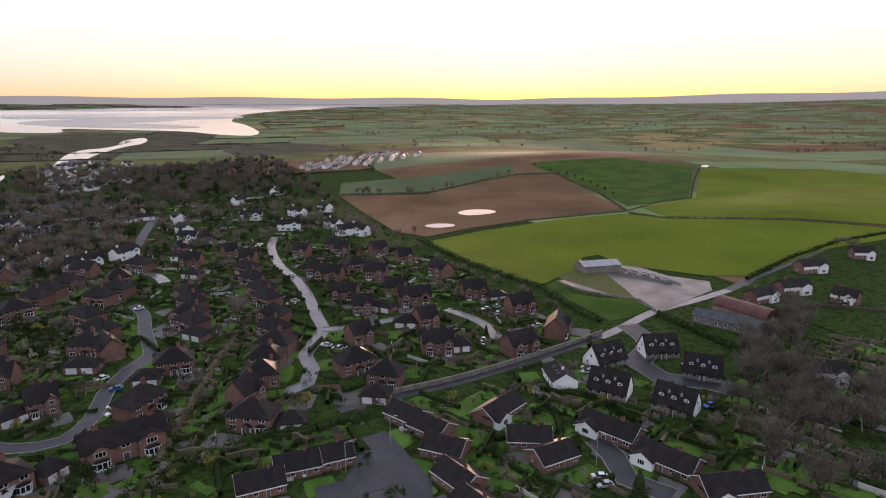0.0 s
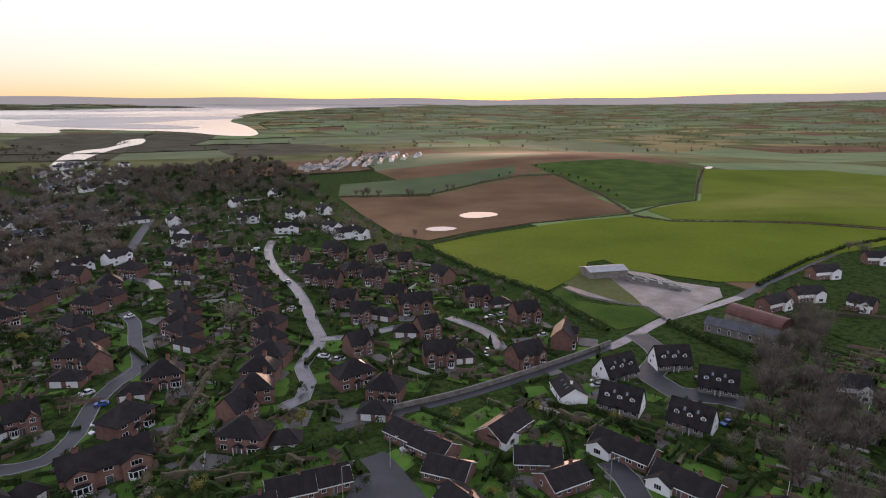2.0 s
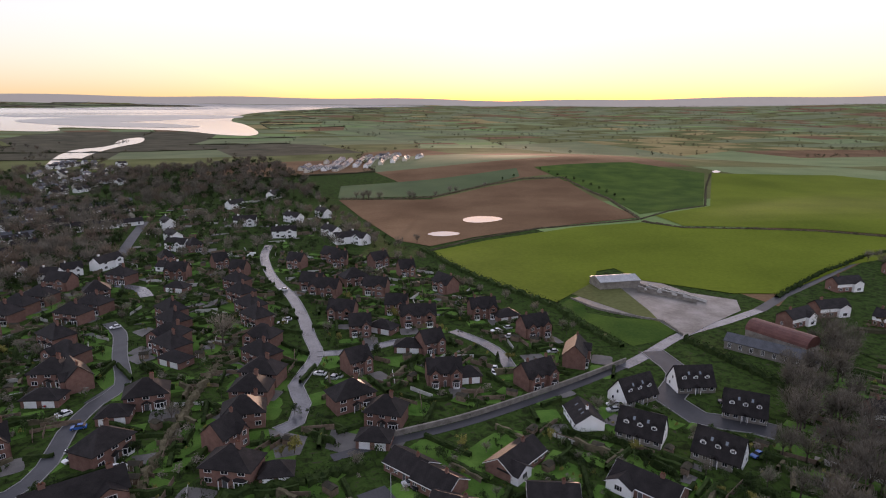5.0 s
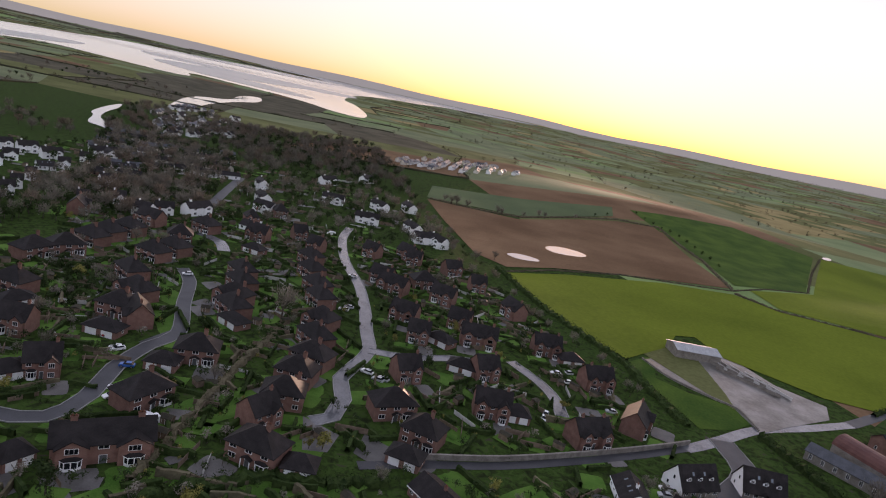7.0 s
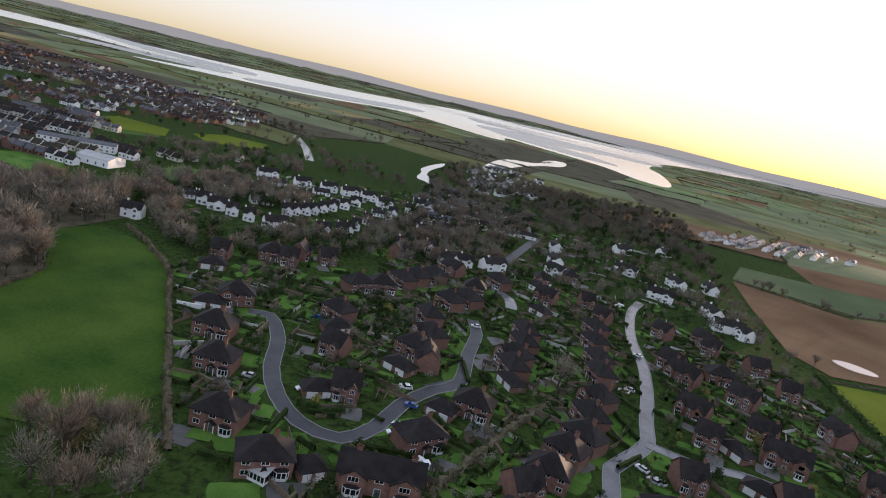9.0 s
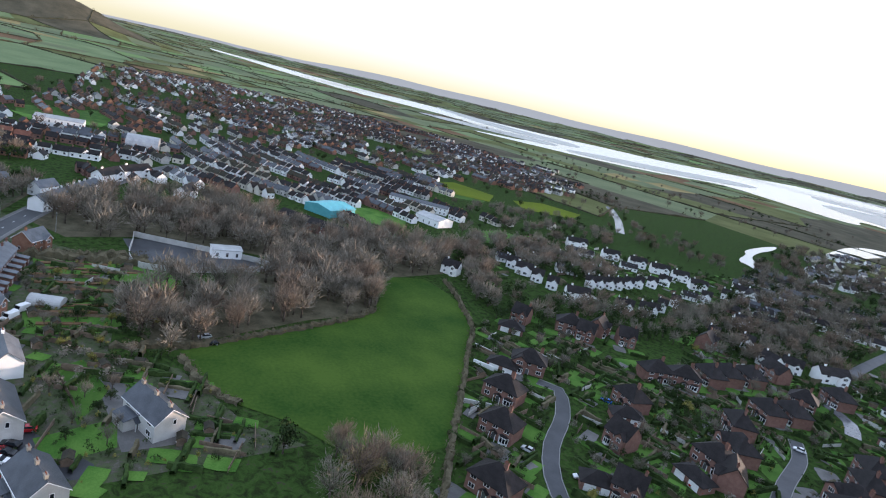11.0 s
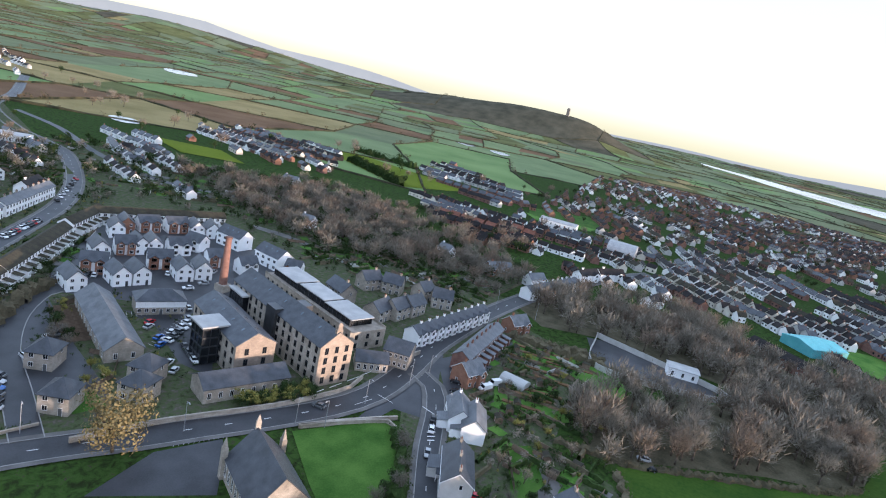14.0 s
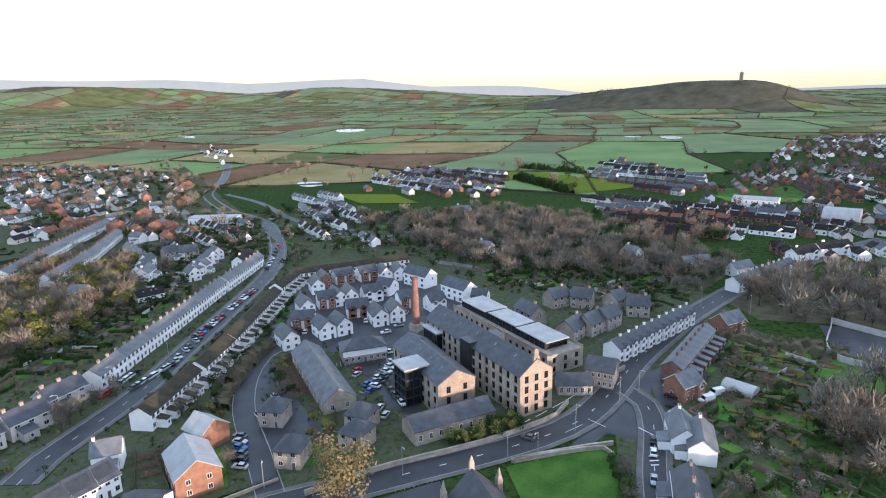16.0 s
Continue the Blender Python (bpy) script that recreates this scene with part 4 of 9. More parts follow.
# ---------------------------------------------------------------- trees
def tree(label, seed, tall=11.0, wide=7.0, crown=TWIG, kind="bare", category="tree", blades=850, coarse=1.0, limbs=7):
    rng = random.Random(seed)
    t = thing("tree", label, category)
    w = Shape()
    fork = tall * (0.28 if kind != "cone" else 0.8)
    w.tube((0, 0, -0.3), (0.1, 0, fork), 0.03 * tall, 0.02 * tall, 7 if limbs > 5 else 4)
    tips = []
    if kind != "cone":
        for k in range(limbs):
            a = k * 2.4 + rng.uniform(-0.3, 0.3)
            r, h = wide / 2 * rng.uniform(0.35, 0.75), tall * rng.uniform(0.5, 0.85)
            mid = (r * 0.45 * math.cos(a), r * 0.45 * math.sin(a), fork + (h - fork) * 0.5)
            tip = (r * math.cos(a), r * math.sin(a), h)
            w.tube((0.1, 0, fork - 0.3), mid, 0.014 * tall, 0.009 * tall, 5 if limbs > 5 else 3)
            w.tube(mid, tip, 0.009 * tall, 0.003 * tall, 4 if limbs > 5 else 3)
            tips += [mid, tip]
            if limbs < 6:
                tips += [(wide * 0.3 * math.cos(a + q), wide * 0.3 * math.sin(a + q), tall * (0.45 + 0.1 * q)) for q in range(4)]
            for q in range(3 if limbs > 5 else 0):
                b = a + rng.uniform(-1.1, 1.1)
                e = (mid[0] + r * 0.6 * math.cos(b), mid[1] + r * 0.6 * math.sin(b), mid[2] + tall * rng.uniform(0.1, 0.28))
                w.tube(mid, e, 0.006 * tall, 0.002 * tall, 3)
                tips.append(e)
    part("trunk", w, BARK, t)
    c = Shape()
    if kind == "bare":
        for k in range(blades):
            o = Vector(rng.choice(tips)) + Vector((rng.gauss(0, wide * 0.11), rng.gauss(0, wide * 0.11), rng.gauss(0, tall * 0.08)))
            out = (Vector((o.x, o.y, (o.z - fork) * 0.9)).normalized() + Vector((rng.gauss(0, 0.45), rng.gauss(0, 0.45), rng.gauss(0.25, 0.4)))).normalized()
            side = out.orthogonal().normalized()
            side.rotate(Matrix.Rotation(rng.uniform(0, 6.3), 3, out))
            ln, wd = rng.uniform(0.7, 1.7) * coarse, rng.uniform(0.035, 0.09) * coarse ** 1.5
            c.poly([o - side * wd, o + side * wd, o + out * ln])
    elif kind == "cone":
        for k in range(blades):
            h = rng.uniform(0.06, 1) ** 1.1
            r = wide / 2 * (1 - h) ** 0.85 * rng.uniform(0.65, 1.08) + 0.1
            a = rng.uniform(0, 6.3)
            o = Vector((r * math.cos(a), r * math.sin(a), h * tall))
            out = Vector((math.cos(a), math.sin(a), rng.uniform(-0.5, 0.4)))
            side = Vector((-math.sin(a), math.cos(a), rng.uniform(-0.4, 0.4)))
            q = rng.uniform(0.25, 0.55)
            c.poly([o - side * q, o + out * q * 0.8, o + side * q, o + Vector((0, 0, q)) + out * 0.1])
    else:
        blobs = [Vector((wide * 0.32 * rng.gauss(0, 0.7), wide * 0.32 * rng.gauss(0, 0.7), tall * rng.uniform(0.38, 0.82))) for _ in range(16)]
        for k in range(blades):
            b = rng.choice(blobs)
            d = Vector((rng.gauss(0, 1), rng.gauss(0, 1), rng.gauss(0.15, 1))).normalized()
            o = b + d * wide * 0.22 * rng.uniform(0.55, 1.2)
            u = d.orthogonal().normalized()
            u.rotate(Matrix.Rotation(rng.uniform(0, 6.3), 3, d))
            v = (d.cross(u) + d * rng.uniform(-0.6, 0.6)).normalized()
            q = rng.uniform(0.16, 0.4) * coarse
            c.poly([o - u * q, o - v * q, o + u * q] if coarse > 1 else [o - u * q, o - v * q, o + u * q, o + v * q])
    part("crown", c, crown, t)
    return t


def scatter(protos, ring, count, seed, gap=2.5, size=(0.7, 1.25), group="", clear=True):
    """Copies of trees at free places inside a ring."""
    rng = random.Random(seed)
    xs, ys = [p[0] for p in ring], [p[1] for p in ring]
    done, tries = 0, 0
    while done < count and tries < count * 12:
        tries += 1
        x, y = rng.uniform(min(xs), max(xs)), rng.uniform(min(ys), max(ys))
        if not inside(x, y, ring) or (clear and not free(x, y, gap)):
            continue
        k = rng.uniform(*size)
        c = copy_thing(rng.choice(protos), Matrix.Translation((x, y, ground_z(x, y))) @ pose(0, 0, 0, 0, 0, rng.uniform(0, 360)) @ Matrix.Diagonal((k * rng.uniform(0.85, 1.15), k * rng.uniform(0.85, 1.15), k, 1)))
        if group:
            tagged(c, group=group)
        done += 1
        if clear:
            TAKEN.append((x, y, gap * 0.5))


def woods(name, label, protos, ring, count, seed, size=(0.8, 1.25), gap=1.5):
    """A wood that nobody could count, as one mesh of many trees."""
    rng = random.Random(seed)
    mats, data = [], []
    for p in protos:
        per = []
        for o in p.children:
            me = o.data
            co, li = np.empty(len(me.vertices) * 3, np.float32), np.empty(len(me.loops), np.int32)
            ls, lt = np.empty(len(me.polygons), np.int32), np.empty(len(me.polygons), np.int32)
            me.vertices.foreach_get("co", co), me.loops.foreach_get("vertex_index", li)
            me.polygons.foreach_get("loop_start", ls), me.polygons.foreach_get("loop_total", lt)
            if me.materials[0] not in mats:
                mats.append(me.materials[0])
            per.append((co.reshape(-1, 3), li, ls, lt, mats.index(me.materials[0])))
        data.append(per)
    xs, ys = [p[0] for p in ring], [p[1] for p in ring]
    vs, lis, lss, lts, ms, base, loops, done, tries = [], [], [], [], [], 0, 0, 0, 0
    while done < count and tries < count * 15:
        tries += 1
        x, y = rng.uniform(min(xs), max(xs)), rng.uniform(min(ys), max(ys))
        if not inside(x, y, ring) or not free(x, y, gap):
            continue
        done += 1
        k, a = rng.uniform(*size), rng.uniform(0, 6.28)
        c, s = math.cos(a) * k, math.sin(a) * k
        for co, li, ls, lt, mi in rng.choice(data):
            vs.append(np.stack([co[:, 0] * c - co[:, 1] * s + x, co[:, 0] * s + co[:, 1] * c + y, co[:, 2] * k + ground_z(x, y)], 1))
            lis.append(li + base), lss.append(ls + loops), lts.append(lt), ms.append(np.full(len(ls), mi, np.int32))
            base += len(co)
            loops += len(li)
    if not vs:
        return None
    me = bpy.data.meshes.new(name)
    me.vertices.add(base), me.loops.add(loops), me.polygons.add(sum(len(q) for q in lss))
    me.vertices.foreach_set("co", np.concatenate(vs).ravel()), me.loops.foreach_set("vertex_index", np.concatenate(lis))
    me.polygons.foreach_set("loop_start", np.concatenate(lss)), me.polygons.foreach_set("material_index", np.concatenate(ms))
    for m in mats:
        me.materials.append(m)
    me.update(calc_edges=True)
    me.validate()
    return tagged(new(name, me), label, "wood", kind="stuff")


def far_houses(name, label, ring, count, seed, wall_mats, roof_mats, deg, rows=18.0, along=9.0, tall=(2.9, 4.3)):
    """Rows of small far houses as one mesh."""
    rng = random.Random(seed)
    mats = wall_mats + roof_mats + [BRICK, GLASS]
    s = Shape()
    xs, ys = [p[0] for p in ring], [p[1] for p in ring]
    cx, cy = sum(xs) / len(xs), sum(ys) / len(ys)
    c, sn = math.cos(radians(deg)), math.sin(radians(deg))
    R = int(max(max(xs) - min(xs), max(ys) - min(ys)) * 0.75)
    spots = [(i * along, j * rows) for i in range(-int(R / along), int(R / along)) for j in range(-int(R / rows), int(R / rows))]
    rng.shuffle(spots)
    done = 0
    for u, v in spots:
        if done >= count:
            break
        row = random.Random(int(v / rows) * 131 + int(u // (along * 5)) * 17 + seed)
        if row.random() < 0.16 or math.sin(u / 66 + 1) * math.sin(v / 75) > 0.72:
            continue
        v += 22 * math.sin(u / 105 + v / 140) + 5 * math.sin(u / 40)
        x, y = cx + u * c - v * sn, cy + u * sn + v * c
        if not inside(x, y, ring) or not free(x, y, 3.0):
            continue
        done += 1
        a = radians(deg) + 0.21 * math.cos(u / 105 + v / 140) + rng.gauss(0, 0.03) + (1.57 if rng.random() < 0.08 else 0)
        L, D, e = rng.uniform(along * 0.72, along * 1.0), rng.uniform(5.6, 7.0), rng.uniform(*tall)
        r = e + rng.uniform(2.2, 3.0)
        z = ground_z(x, y)
        ca, sa = math.cos(a), math.sin(a)

        def put(px, py, pz):
            return (x + px * ca - py * sa, y + px * sa + py * ca, z + pz)
        wm, rm = row.randrange(len(wall_mats)), len(wall_mats) + row.randrange(len(roof_mats))
        h, d = L / 2, D / 2
        lo = [(-h, -d), (h, -d), (h, d), (-h, d)]
        s.solid([put(p, q, -0.5) for p, q in lo], [put(p, q, e) for p, q in lo], wm)
        s.solid([put(-h, -d, e), put(-h, 0, r - 0.1), put(-h, d, e)], [put(h, -d, e), put(h, 0, r - 0.1), put(h, d, e)], wm)
        for g in (-1, 1):
            s.solid([put(-h - 0.3, g * (d + 0.3), e - 0.2), put(h + 0.3, g * (d + 0.3), e - 0.2), put(h + 0.3, 0, r), put(-h - 0.3, 0, r)],
                    [put(-h - 0.3, g * (d + 0.3), e), put(h + 0.3, g * (d + 0.3), e), put(h + 0.3, 0, r + 0.2), put(-h - 0.3, 0, r + 0.2)], rm)
            for fl in range(2 if e > 4 else 1):
                for q in (-0.28, 0.28):
                    s.poly([put(q * L - 0.6, g * (d + 0.03), 1 + fl * 2.5), put(q * L + 0.6, g * (d + 0.03), 1 + fl * 2.5), put(q * L + 0.6, g * (d + 0.03), 2.2 + fl * 2.5), put(q * L - 0.6, g * (d + 0.03), 2.2 + fl * 2.5)], len(mats) - 1)
        k0 = rng.choice((-1, 1)) * h * 0.8
        s.solid([put(k0 + p, q, r - 0.5) for p, q in ((-0.4, -0.3), (0.4, -0.3), (0.4, 0.3), (-0.4, 0.3))], [put(k0 + p, q, r + 1.0) for p, q in ((-0.4, -0.3), (0.4, -0.3), (0.4, 0.3), (-0.4, 0.3))], len(mats) - 2)
    return tagged(part(name, s, mats), label, "houses", kind="stuff")


def green(name, ring, mat, lift, label):
    """A mown green that houses and trees keep clear of."""
    surface(name, ring, mat, lift, 40, label, "field")
    xs, ys = [p[0] for p in ring], [p[1] for p in ring]
    for x in range(int(min(xs)), int(max(xs)), 12):
        for y in range(int(min(ys)), int(max(ys)), 12):
            if inside(x, y, ring):
                TAKEN.append((x, y, 7))


def bay_lines(a, b, count, length, turn=90):
    """White parking bay lines between two places."""
    t = thing("parking_bays", "white painted parking bay lines on asphalt", "road marking", "", "structure")
    d = math.atan2(b[1] - a[1], b[0] - a[0]) + radians(turn)
    for k in range(count + 1):
        u = k / count
        x, y = a[0] + (b[0] - a[0]) * u, a[1] + (b[1] - a[1]) * u
        s = Shape()
        ex, ey = math.cos(d) * length, math.sin(d) * length
        nx, ny = -math.sin(d) * 0.06, math.cos(d) * 0.06
        s.poly([(x - nx, y - ny, 0.13), (x + ex - nx, y + ey - ny, 0.13), (x + ex + nx, y + ey + ny, 0.13), (x + nx, y + ny, 0.13)])
        part("bay_line", s, LINE, t)


def plots(name, label, ring, count, seed, turns):
    """Small lawns, patios, hedges, fences and sheds of gardens that nobody could count, as one mesh."""
    rng = random.Random(seed)
    mats = [LAWN, PAVING, HEDGE, WOOD, MOSS_ROOF, HEDGE_BROWN, RENDER_GREY]
    s = Shape()
    xs, ys = [p[0] for p in ring], [p[1] for p in ring]
    done, tries = 0, 0
    while done < count and tries < count * 12:
        tries += 1
        x, y = rng.uniform(min(xs), max(xs)), rng.uniform(min(ys), max(ys))
        if not inside(x, y, ring) or not free(x, y, 0.6):
            continue
        z, kind = ground_z(x, y), rng.random()
        a = radians(rng.choice(turns) + rng.gauss(0, 5))
        c, e = math.cos(a), math.sin(a)

        def put(u, v, h):
            return (x + u * c - v * e, y + u * e + v * c, z + h)
        if not all(free(x + k * c, y + k * e, 0.8) for k in (-5, -2.5, 2.5, 5)) or not all(free(x - k * e, y + k * c, 0.5) for k in (-2.5, 2.5)):
            continue
        done += 1
        if kind < 0.32:   # grass or paving
            w, d, h = rng.uniform(2, 5), rng.uniform(1.5, 2.8), 0.17 + done % 40 * 0.004
            mat = 0 if rng.random() < 0.8 else 1
            s.poly([put(w * k * rng.uniform(0.85, 1.1), d * m * rng.uniform(0.85, 1.1), h) for k, m in ((-1, -1), (0, -1.05), (1, -1), (1, 1), (0, 1.05), (-1, 1))], mat)
        elif kind < 0.74:   # hedge with a ragged top
            ln, h, w = rng.uniform(2.5, 5.5), rng.uniform(0.9, 2.1), rng.uniform(0.4, 0.8)
            mat, n = (2 if rng.random() < 0.7 else 5), 5
            low = [put(ln * (2 * k / n - 1), w * rng.uniform(-0.3, 0.3), 0) for k in range(n + 1)]
            tops = [h * rng.uniform(0.75, 1.15) for _ in range(n + 1)]
            for k in range(n):
                p, q = Vector(low[k]), Vector(low[k + 1])
                sd = Vector((-e, c, 0)) * w
                t0, t1 = Vector((0, 0, tops[k])), Vector((0, 0, tops[k + 1]))
                s.poly([p - sd, q - sd, q - sd * 0.6 + t1, p - sd * 0.6 + t0], mat)
                s.poly([q + sd, p + sd, p + sd * 0.6 + t0, q + sd * 0.6 + t1], mat)
                s.poly([p - sd * 0.6 + t0, q - sd * 0.6 + t1, q + sd * 0.6 + t1, p + sd * 0.6 + t0], mat)
        elif kind < 0.95:   # fence or low wall
            ln, h, mat = rng.uniform(2.5, 5.5), rng.uniform(1.1, 1.8), 3 if rng.random() < 0.75 else 6
            r = ((-ln, -0.06), (ln, -0.06), (ln, 0.06), (-ln, 0.06))
            s.solid([put(u, v, -0.2) for u, v in r], [put(u, v, h) for u, v in r], mat)
        else:   # shed
            w, d, h = rng.uniform(1.1, 1.9), rng.uniform(0.9, 1.3), rng.uniform(1.8, 2.1)
            r = ((-w, -d), (w, -d), (w, d), (-w, d))
            s.solid([put(u, v, -0.2) for u, v in r], [put(u, v, h) for u, v in r], 3)
            s.solid([put(-w - 0.15, -d - 0.15, h), put(-w - 0.15, 0, h + 0.5), put(-w - 0.15, d + 0.15, h)], [put(w + 0.15, -d - 0.15, h), put(w + 0.15, 0, h + 0.5), put(w + 0.15, d + 0.15, h)], 4)
    return tagged(part(name, s, mats), label, "gardens", kind="stuff")


def sheds(rows):
    """Small garden sheds at x, y and heading."""
    p = thing("garden_shed", "small wooden garden shed with felt roof", "shed", "garden sheds")
    s = Shape()
    walls(s, -1.5, 1.5, -1.1, 1.1, 1.9, 2.5, z0=-0.2)
    part("wall", s, WOOD, p)
    s = Shape()
    pitched(s, -1.5, 1.5, -1.1, 1.1, 1.9, 2.5, over=0.15, thick=0.06)
    part("roof", s, MOSS_ROOF, p)
    door(p, -0.4, -1.1, 0.0, 0.8, 1.75, 0, WOOD, "shed_door")
    for x, y, deg in rows:
        if free(x, y, 1.0):
            copy_thing(p, Matrix.Translation((x, y, ground_z(x, y))) @ pose(0, 0, 0, 0, 0, deg))
            TAKEN.append((x, y, 1.8))
    retire(p)


# ---------------------------------------------------------------- cars
def car(label, paint, van=False):
    t = thing("van" if van else "car", label, "van" if van else "car", "parked cars")
    s = Shape()
    L, W, H = (5.2, 1.95, 2.2) if van else (4.3, 1.78, 1.45)
    sec = ([(-L / 2, 0.35, 0.9), (-L / 2 + 0.1, 0.3, 1.05), (-L / 2 + 1.0, 0.28, 1.2), (-L / 2 + 1.5, 0.28, H), (L / 2 - 0.1, 0.28, H), (L / 2, 0.35, H - 0.15)] if van else
           [(-L / 2, 0.4, 0.62), (-L / 2 + 0.15, 0.26, 0.78), (-L / 2 + 1.15, 0.24, 0.95), (L / 2 - 0.75, 0.24, 0.98), (L / 2 - 0.1, 0.28, 0.92), (L / 2, 0.42, 0.7)])
    rings = [[(x, -W / 2 * k, a), (x, W / 2 * k, a), (x, W / 2 * k * 0.97, b), (x, -W / 2 * k * 0.97, b)] for (x, a, b), k in zip(sec, (0.85, 0.97, 1, 1, 0.98, 0.88))]
    s.v += [p for r in rings for p in r]
    for k in range(len(rings) - 1):
        for m in range(4):
            n = (m + 1) % 4
            s.f.append((4 * k + m, 4 * k + n, 4 * k + 4 + n, 4 * k + 4 + m))
    s.f += [(0, 1, 2, 3), tuple(range(len(s.v) - 1, len(s.v) - 5, -1))]
    s.s += [0] * len(s.f)
    part("body", s, paint, t)
    if not van:
        s = Shape()
        s.solid([(-0.25, -W * 0.36, H), (1.2, -W * 0.36, H), (1.2, W * 0.36, H), (-0.25, W * 0.36, H)], [(-0.15, -W * 0.33, H + 0.05), (1.1, -W * 0.33, H + 0.05), (1.1, W * 0.33, H + 0.05), (-0.15, W * 0.33, H + 0.05)], 0)
        part("roof_panel", s, paint, t)
    g = Shape()
    if van:
        g.solid([(-L / 2 + 1.0, -W * 0.45, 1.22), (-L / 2 + 1.35, -W * 0.47, 1.22), (-L / 2 + 1.35, W * 0.47, 1.22), (-L / 2 + 1.0, W * 0.45, 1.22)],
                [(-L / 2 + 1.36, -W * 0.43, H - 0.15), (-L / 2 + 1.4, -W * 0.43, H - 0.15), (-L / 2 + 1.4, W * 0.43, H - 0.15), (-L / 2 + 1.36, W * 0.43, H - 0.15)])
    else:
        g.solid([(-1.0, -W * 0.46, 0.95), (1.75, -W * 0.46, 0.97), (1.75, W * 0.46, 0.97), (-1.0, W * 0.46, 0.95)], [(-0.25, -W * 0.36, H), (1.2, -W * 0.36, H), (1.2, W * 0.36, H), (-0.25, W * 0.36, H)])
    part("cabin_glass", g, GLASS, t, "dark tinted glass")

    def wheel():
        w = Shape()
        w.tube((0, -0.1, 0), (0, 0.1, 0), 0.32, 0.32, 10, 0)
        w.tube((0, -0.115, 0), (0, 0.115, 0), 0.2, 0.2, 8, 1)
        return w.mesh("wheel", [TYRE, RIM])
    for x in (-L * 0.31, L * 0.31):
        for y in (-W / 2 + 0.08, W / 2 - 0.08):
            o = new("wheel", shared("wheel", wheel))
            o.parent, o.location = t, (x, y, 0.32)
    return t


CARS = {k: car(k + " hatchback car parked by the kerb", p) for k, p in PAINTS.items()}
CARS["van"] = car("white delivery van parked on a drive", PAINTS["white"], True)


def park(rows, lift=0.12):
    """Parked cars: colour, x, y, heading."""
    for kind, x, y, deg in rows:
        copy_thing(CARS[kind], Matrix.Translation((x, y, ground_z(x, y) + lift)) @ pose(0, 0, 0, 0, 0, deg))
        TAKEN.append((x, y, 2.5))


def park_line(a, b, count, turn, colours, seed, lift=0.12):
    """A row of parked cars between two places."""
    rng = random.Random(seed)
    deg = math.degrees(math.atan2(b[1] - a[1], b[0] - a[0])) + turn
    for k in range(count):
        if rng.random() < 0.12:
            continue
        u = (k + 0.5) / count
        park([(rng.choice(colours), a[0] + (b[0] - a[0]) * u, a[1] + (b[1] - a[1]) * u, deg + rng.uniform(-3, 3) + rng.choice((0, 180)))], lift)


# ---------------------------------------------------------------- the land itself
BIG_FIELDS = [(30, 330), (700, 330), (900, 1100), (-60, 1100), (-60, 560)]
WET = [[(-3582, 180), (-2996, 440), (-2514, 616), (-2424, 827), (-2348, 1031), (-1990, 1079), (-1738, 1124), (-1762, 842), (-1680, 955), (-1611, 1085), (-1550, 1237), (-1548, 1465), (-1601, 1801), (-1295, 1729), (-1033, 1720), (-1225, 1977), (-1000, 1890), (-754, 1833), (-579, 1660), (-476, 1670), (-697, 2239), (-884, 2548), (-1043, 3366), (-889, 3744), (-719, 4348), (-103, 4735), (-106, 4899), (-1210, 4748), (-1951, 4495), (-2274, 4341), (-1422, 4124), (-1894, 3796), (-2342, 3120), (-2200, 2447), (-2267, 1783), (-2494, 1393), (-2625, 1028), (-2219, 1413), (-2701, 1172), (-3055, 733), (-3787, 186)]]
land()
distant_ridge()
surface("water", [(-3582, 180), (-2996, 440), (-2514, 616), (-2424, 827), (-2348, 1031), (-1990, 1079), (-1738, 1124), (-1762, 842), (-1680, 955), (-1611, 1085), (-1550, 1237), (-1548, 1465), (-1601, 1801), (-1295, 1729), (-1033, 1720), (-1225, 1977), (-1000, 1890), (-754, 1833), (-579, 1660), (-476, 1670), (-697, 2239), (-884, 2548), (-1043, 3366), (-889, 3744), (-719, 4348), (-103, 4735), (-106, 4899), (-1210, 4748), (-1951, 4495), (-2274, 4341), (-1422, 4124), (-1894, 3796), (-2342, 3120), (-2200, 2447), (-2267, 1783), (-2494, 1393), (-2625, 1028), (-2219, 1413), (-2701, 1172), (-3055, 733), (-3787, 186)], WATER, 0.8, 90, "pale tidal lough water under low sun", "water")
surface("mud_flat", [(-1923, 2722), (-1428, 2711), (-998, 3043), (-869, 2801), (-1133, 2592), (-1571, 2546), (-1742, 2462)], MUD, 1.1, 90, "wet grey mud bank in the lough", "mud")
surface("mud_flat", [(-1507, 2210), (-1100, 2278), (-755, 2065), (-848, 1935), (-1222, 2034)], MUD, 1.1, 90, "wet grey mud bank in the lough", "mud")
surface("mud_flat", [(-2142, 3289), (-1577, 3344), (-1296, 3961), (-1567, 3599)], MUD, 1.1, 90, "wet grey mud bank in the lough", "mud")
surface("mud_flat", [(-1808, 1275), (-1847, 1735), (-1800, 2246), (-1624, 1961), (-1637, 1494), (-1649, 1168)], MUD, 1.1, 90, "wet grey mud bank in the lough", "mud")
surface("mud_flat", [(-1628, 2279), (-1421, 2638), (-1166, 2999), (-1046, 2577), (-1244, 2056)], MUD, 1.1, 90, "wet grey mud bank in the lough", "mud")
surface("mud_flat", [(-2159, 854), (-2076, 1168), (-1931, 1335), (-1752, 1176), (-1855, 963), (-2009, 798)], MUD, 1.1, 90, "wet grey mud bank in the lough", "mud")
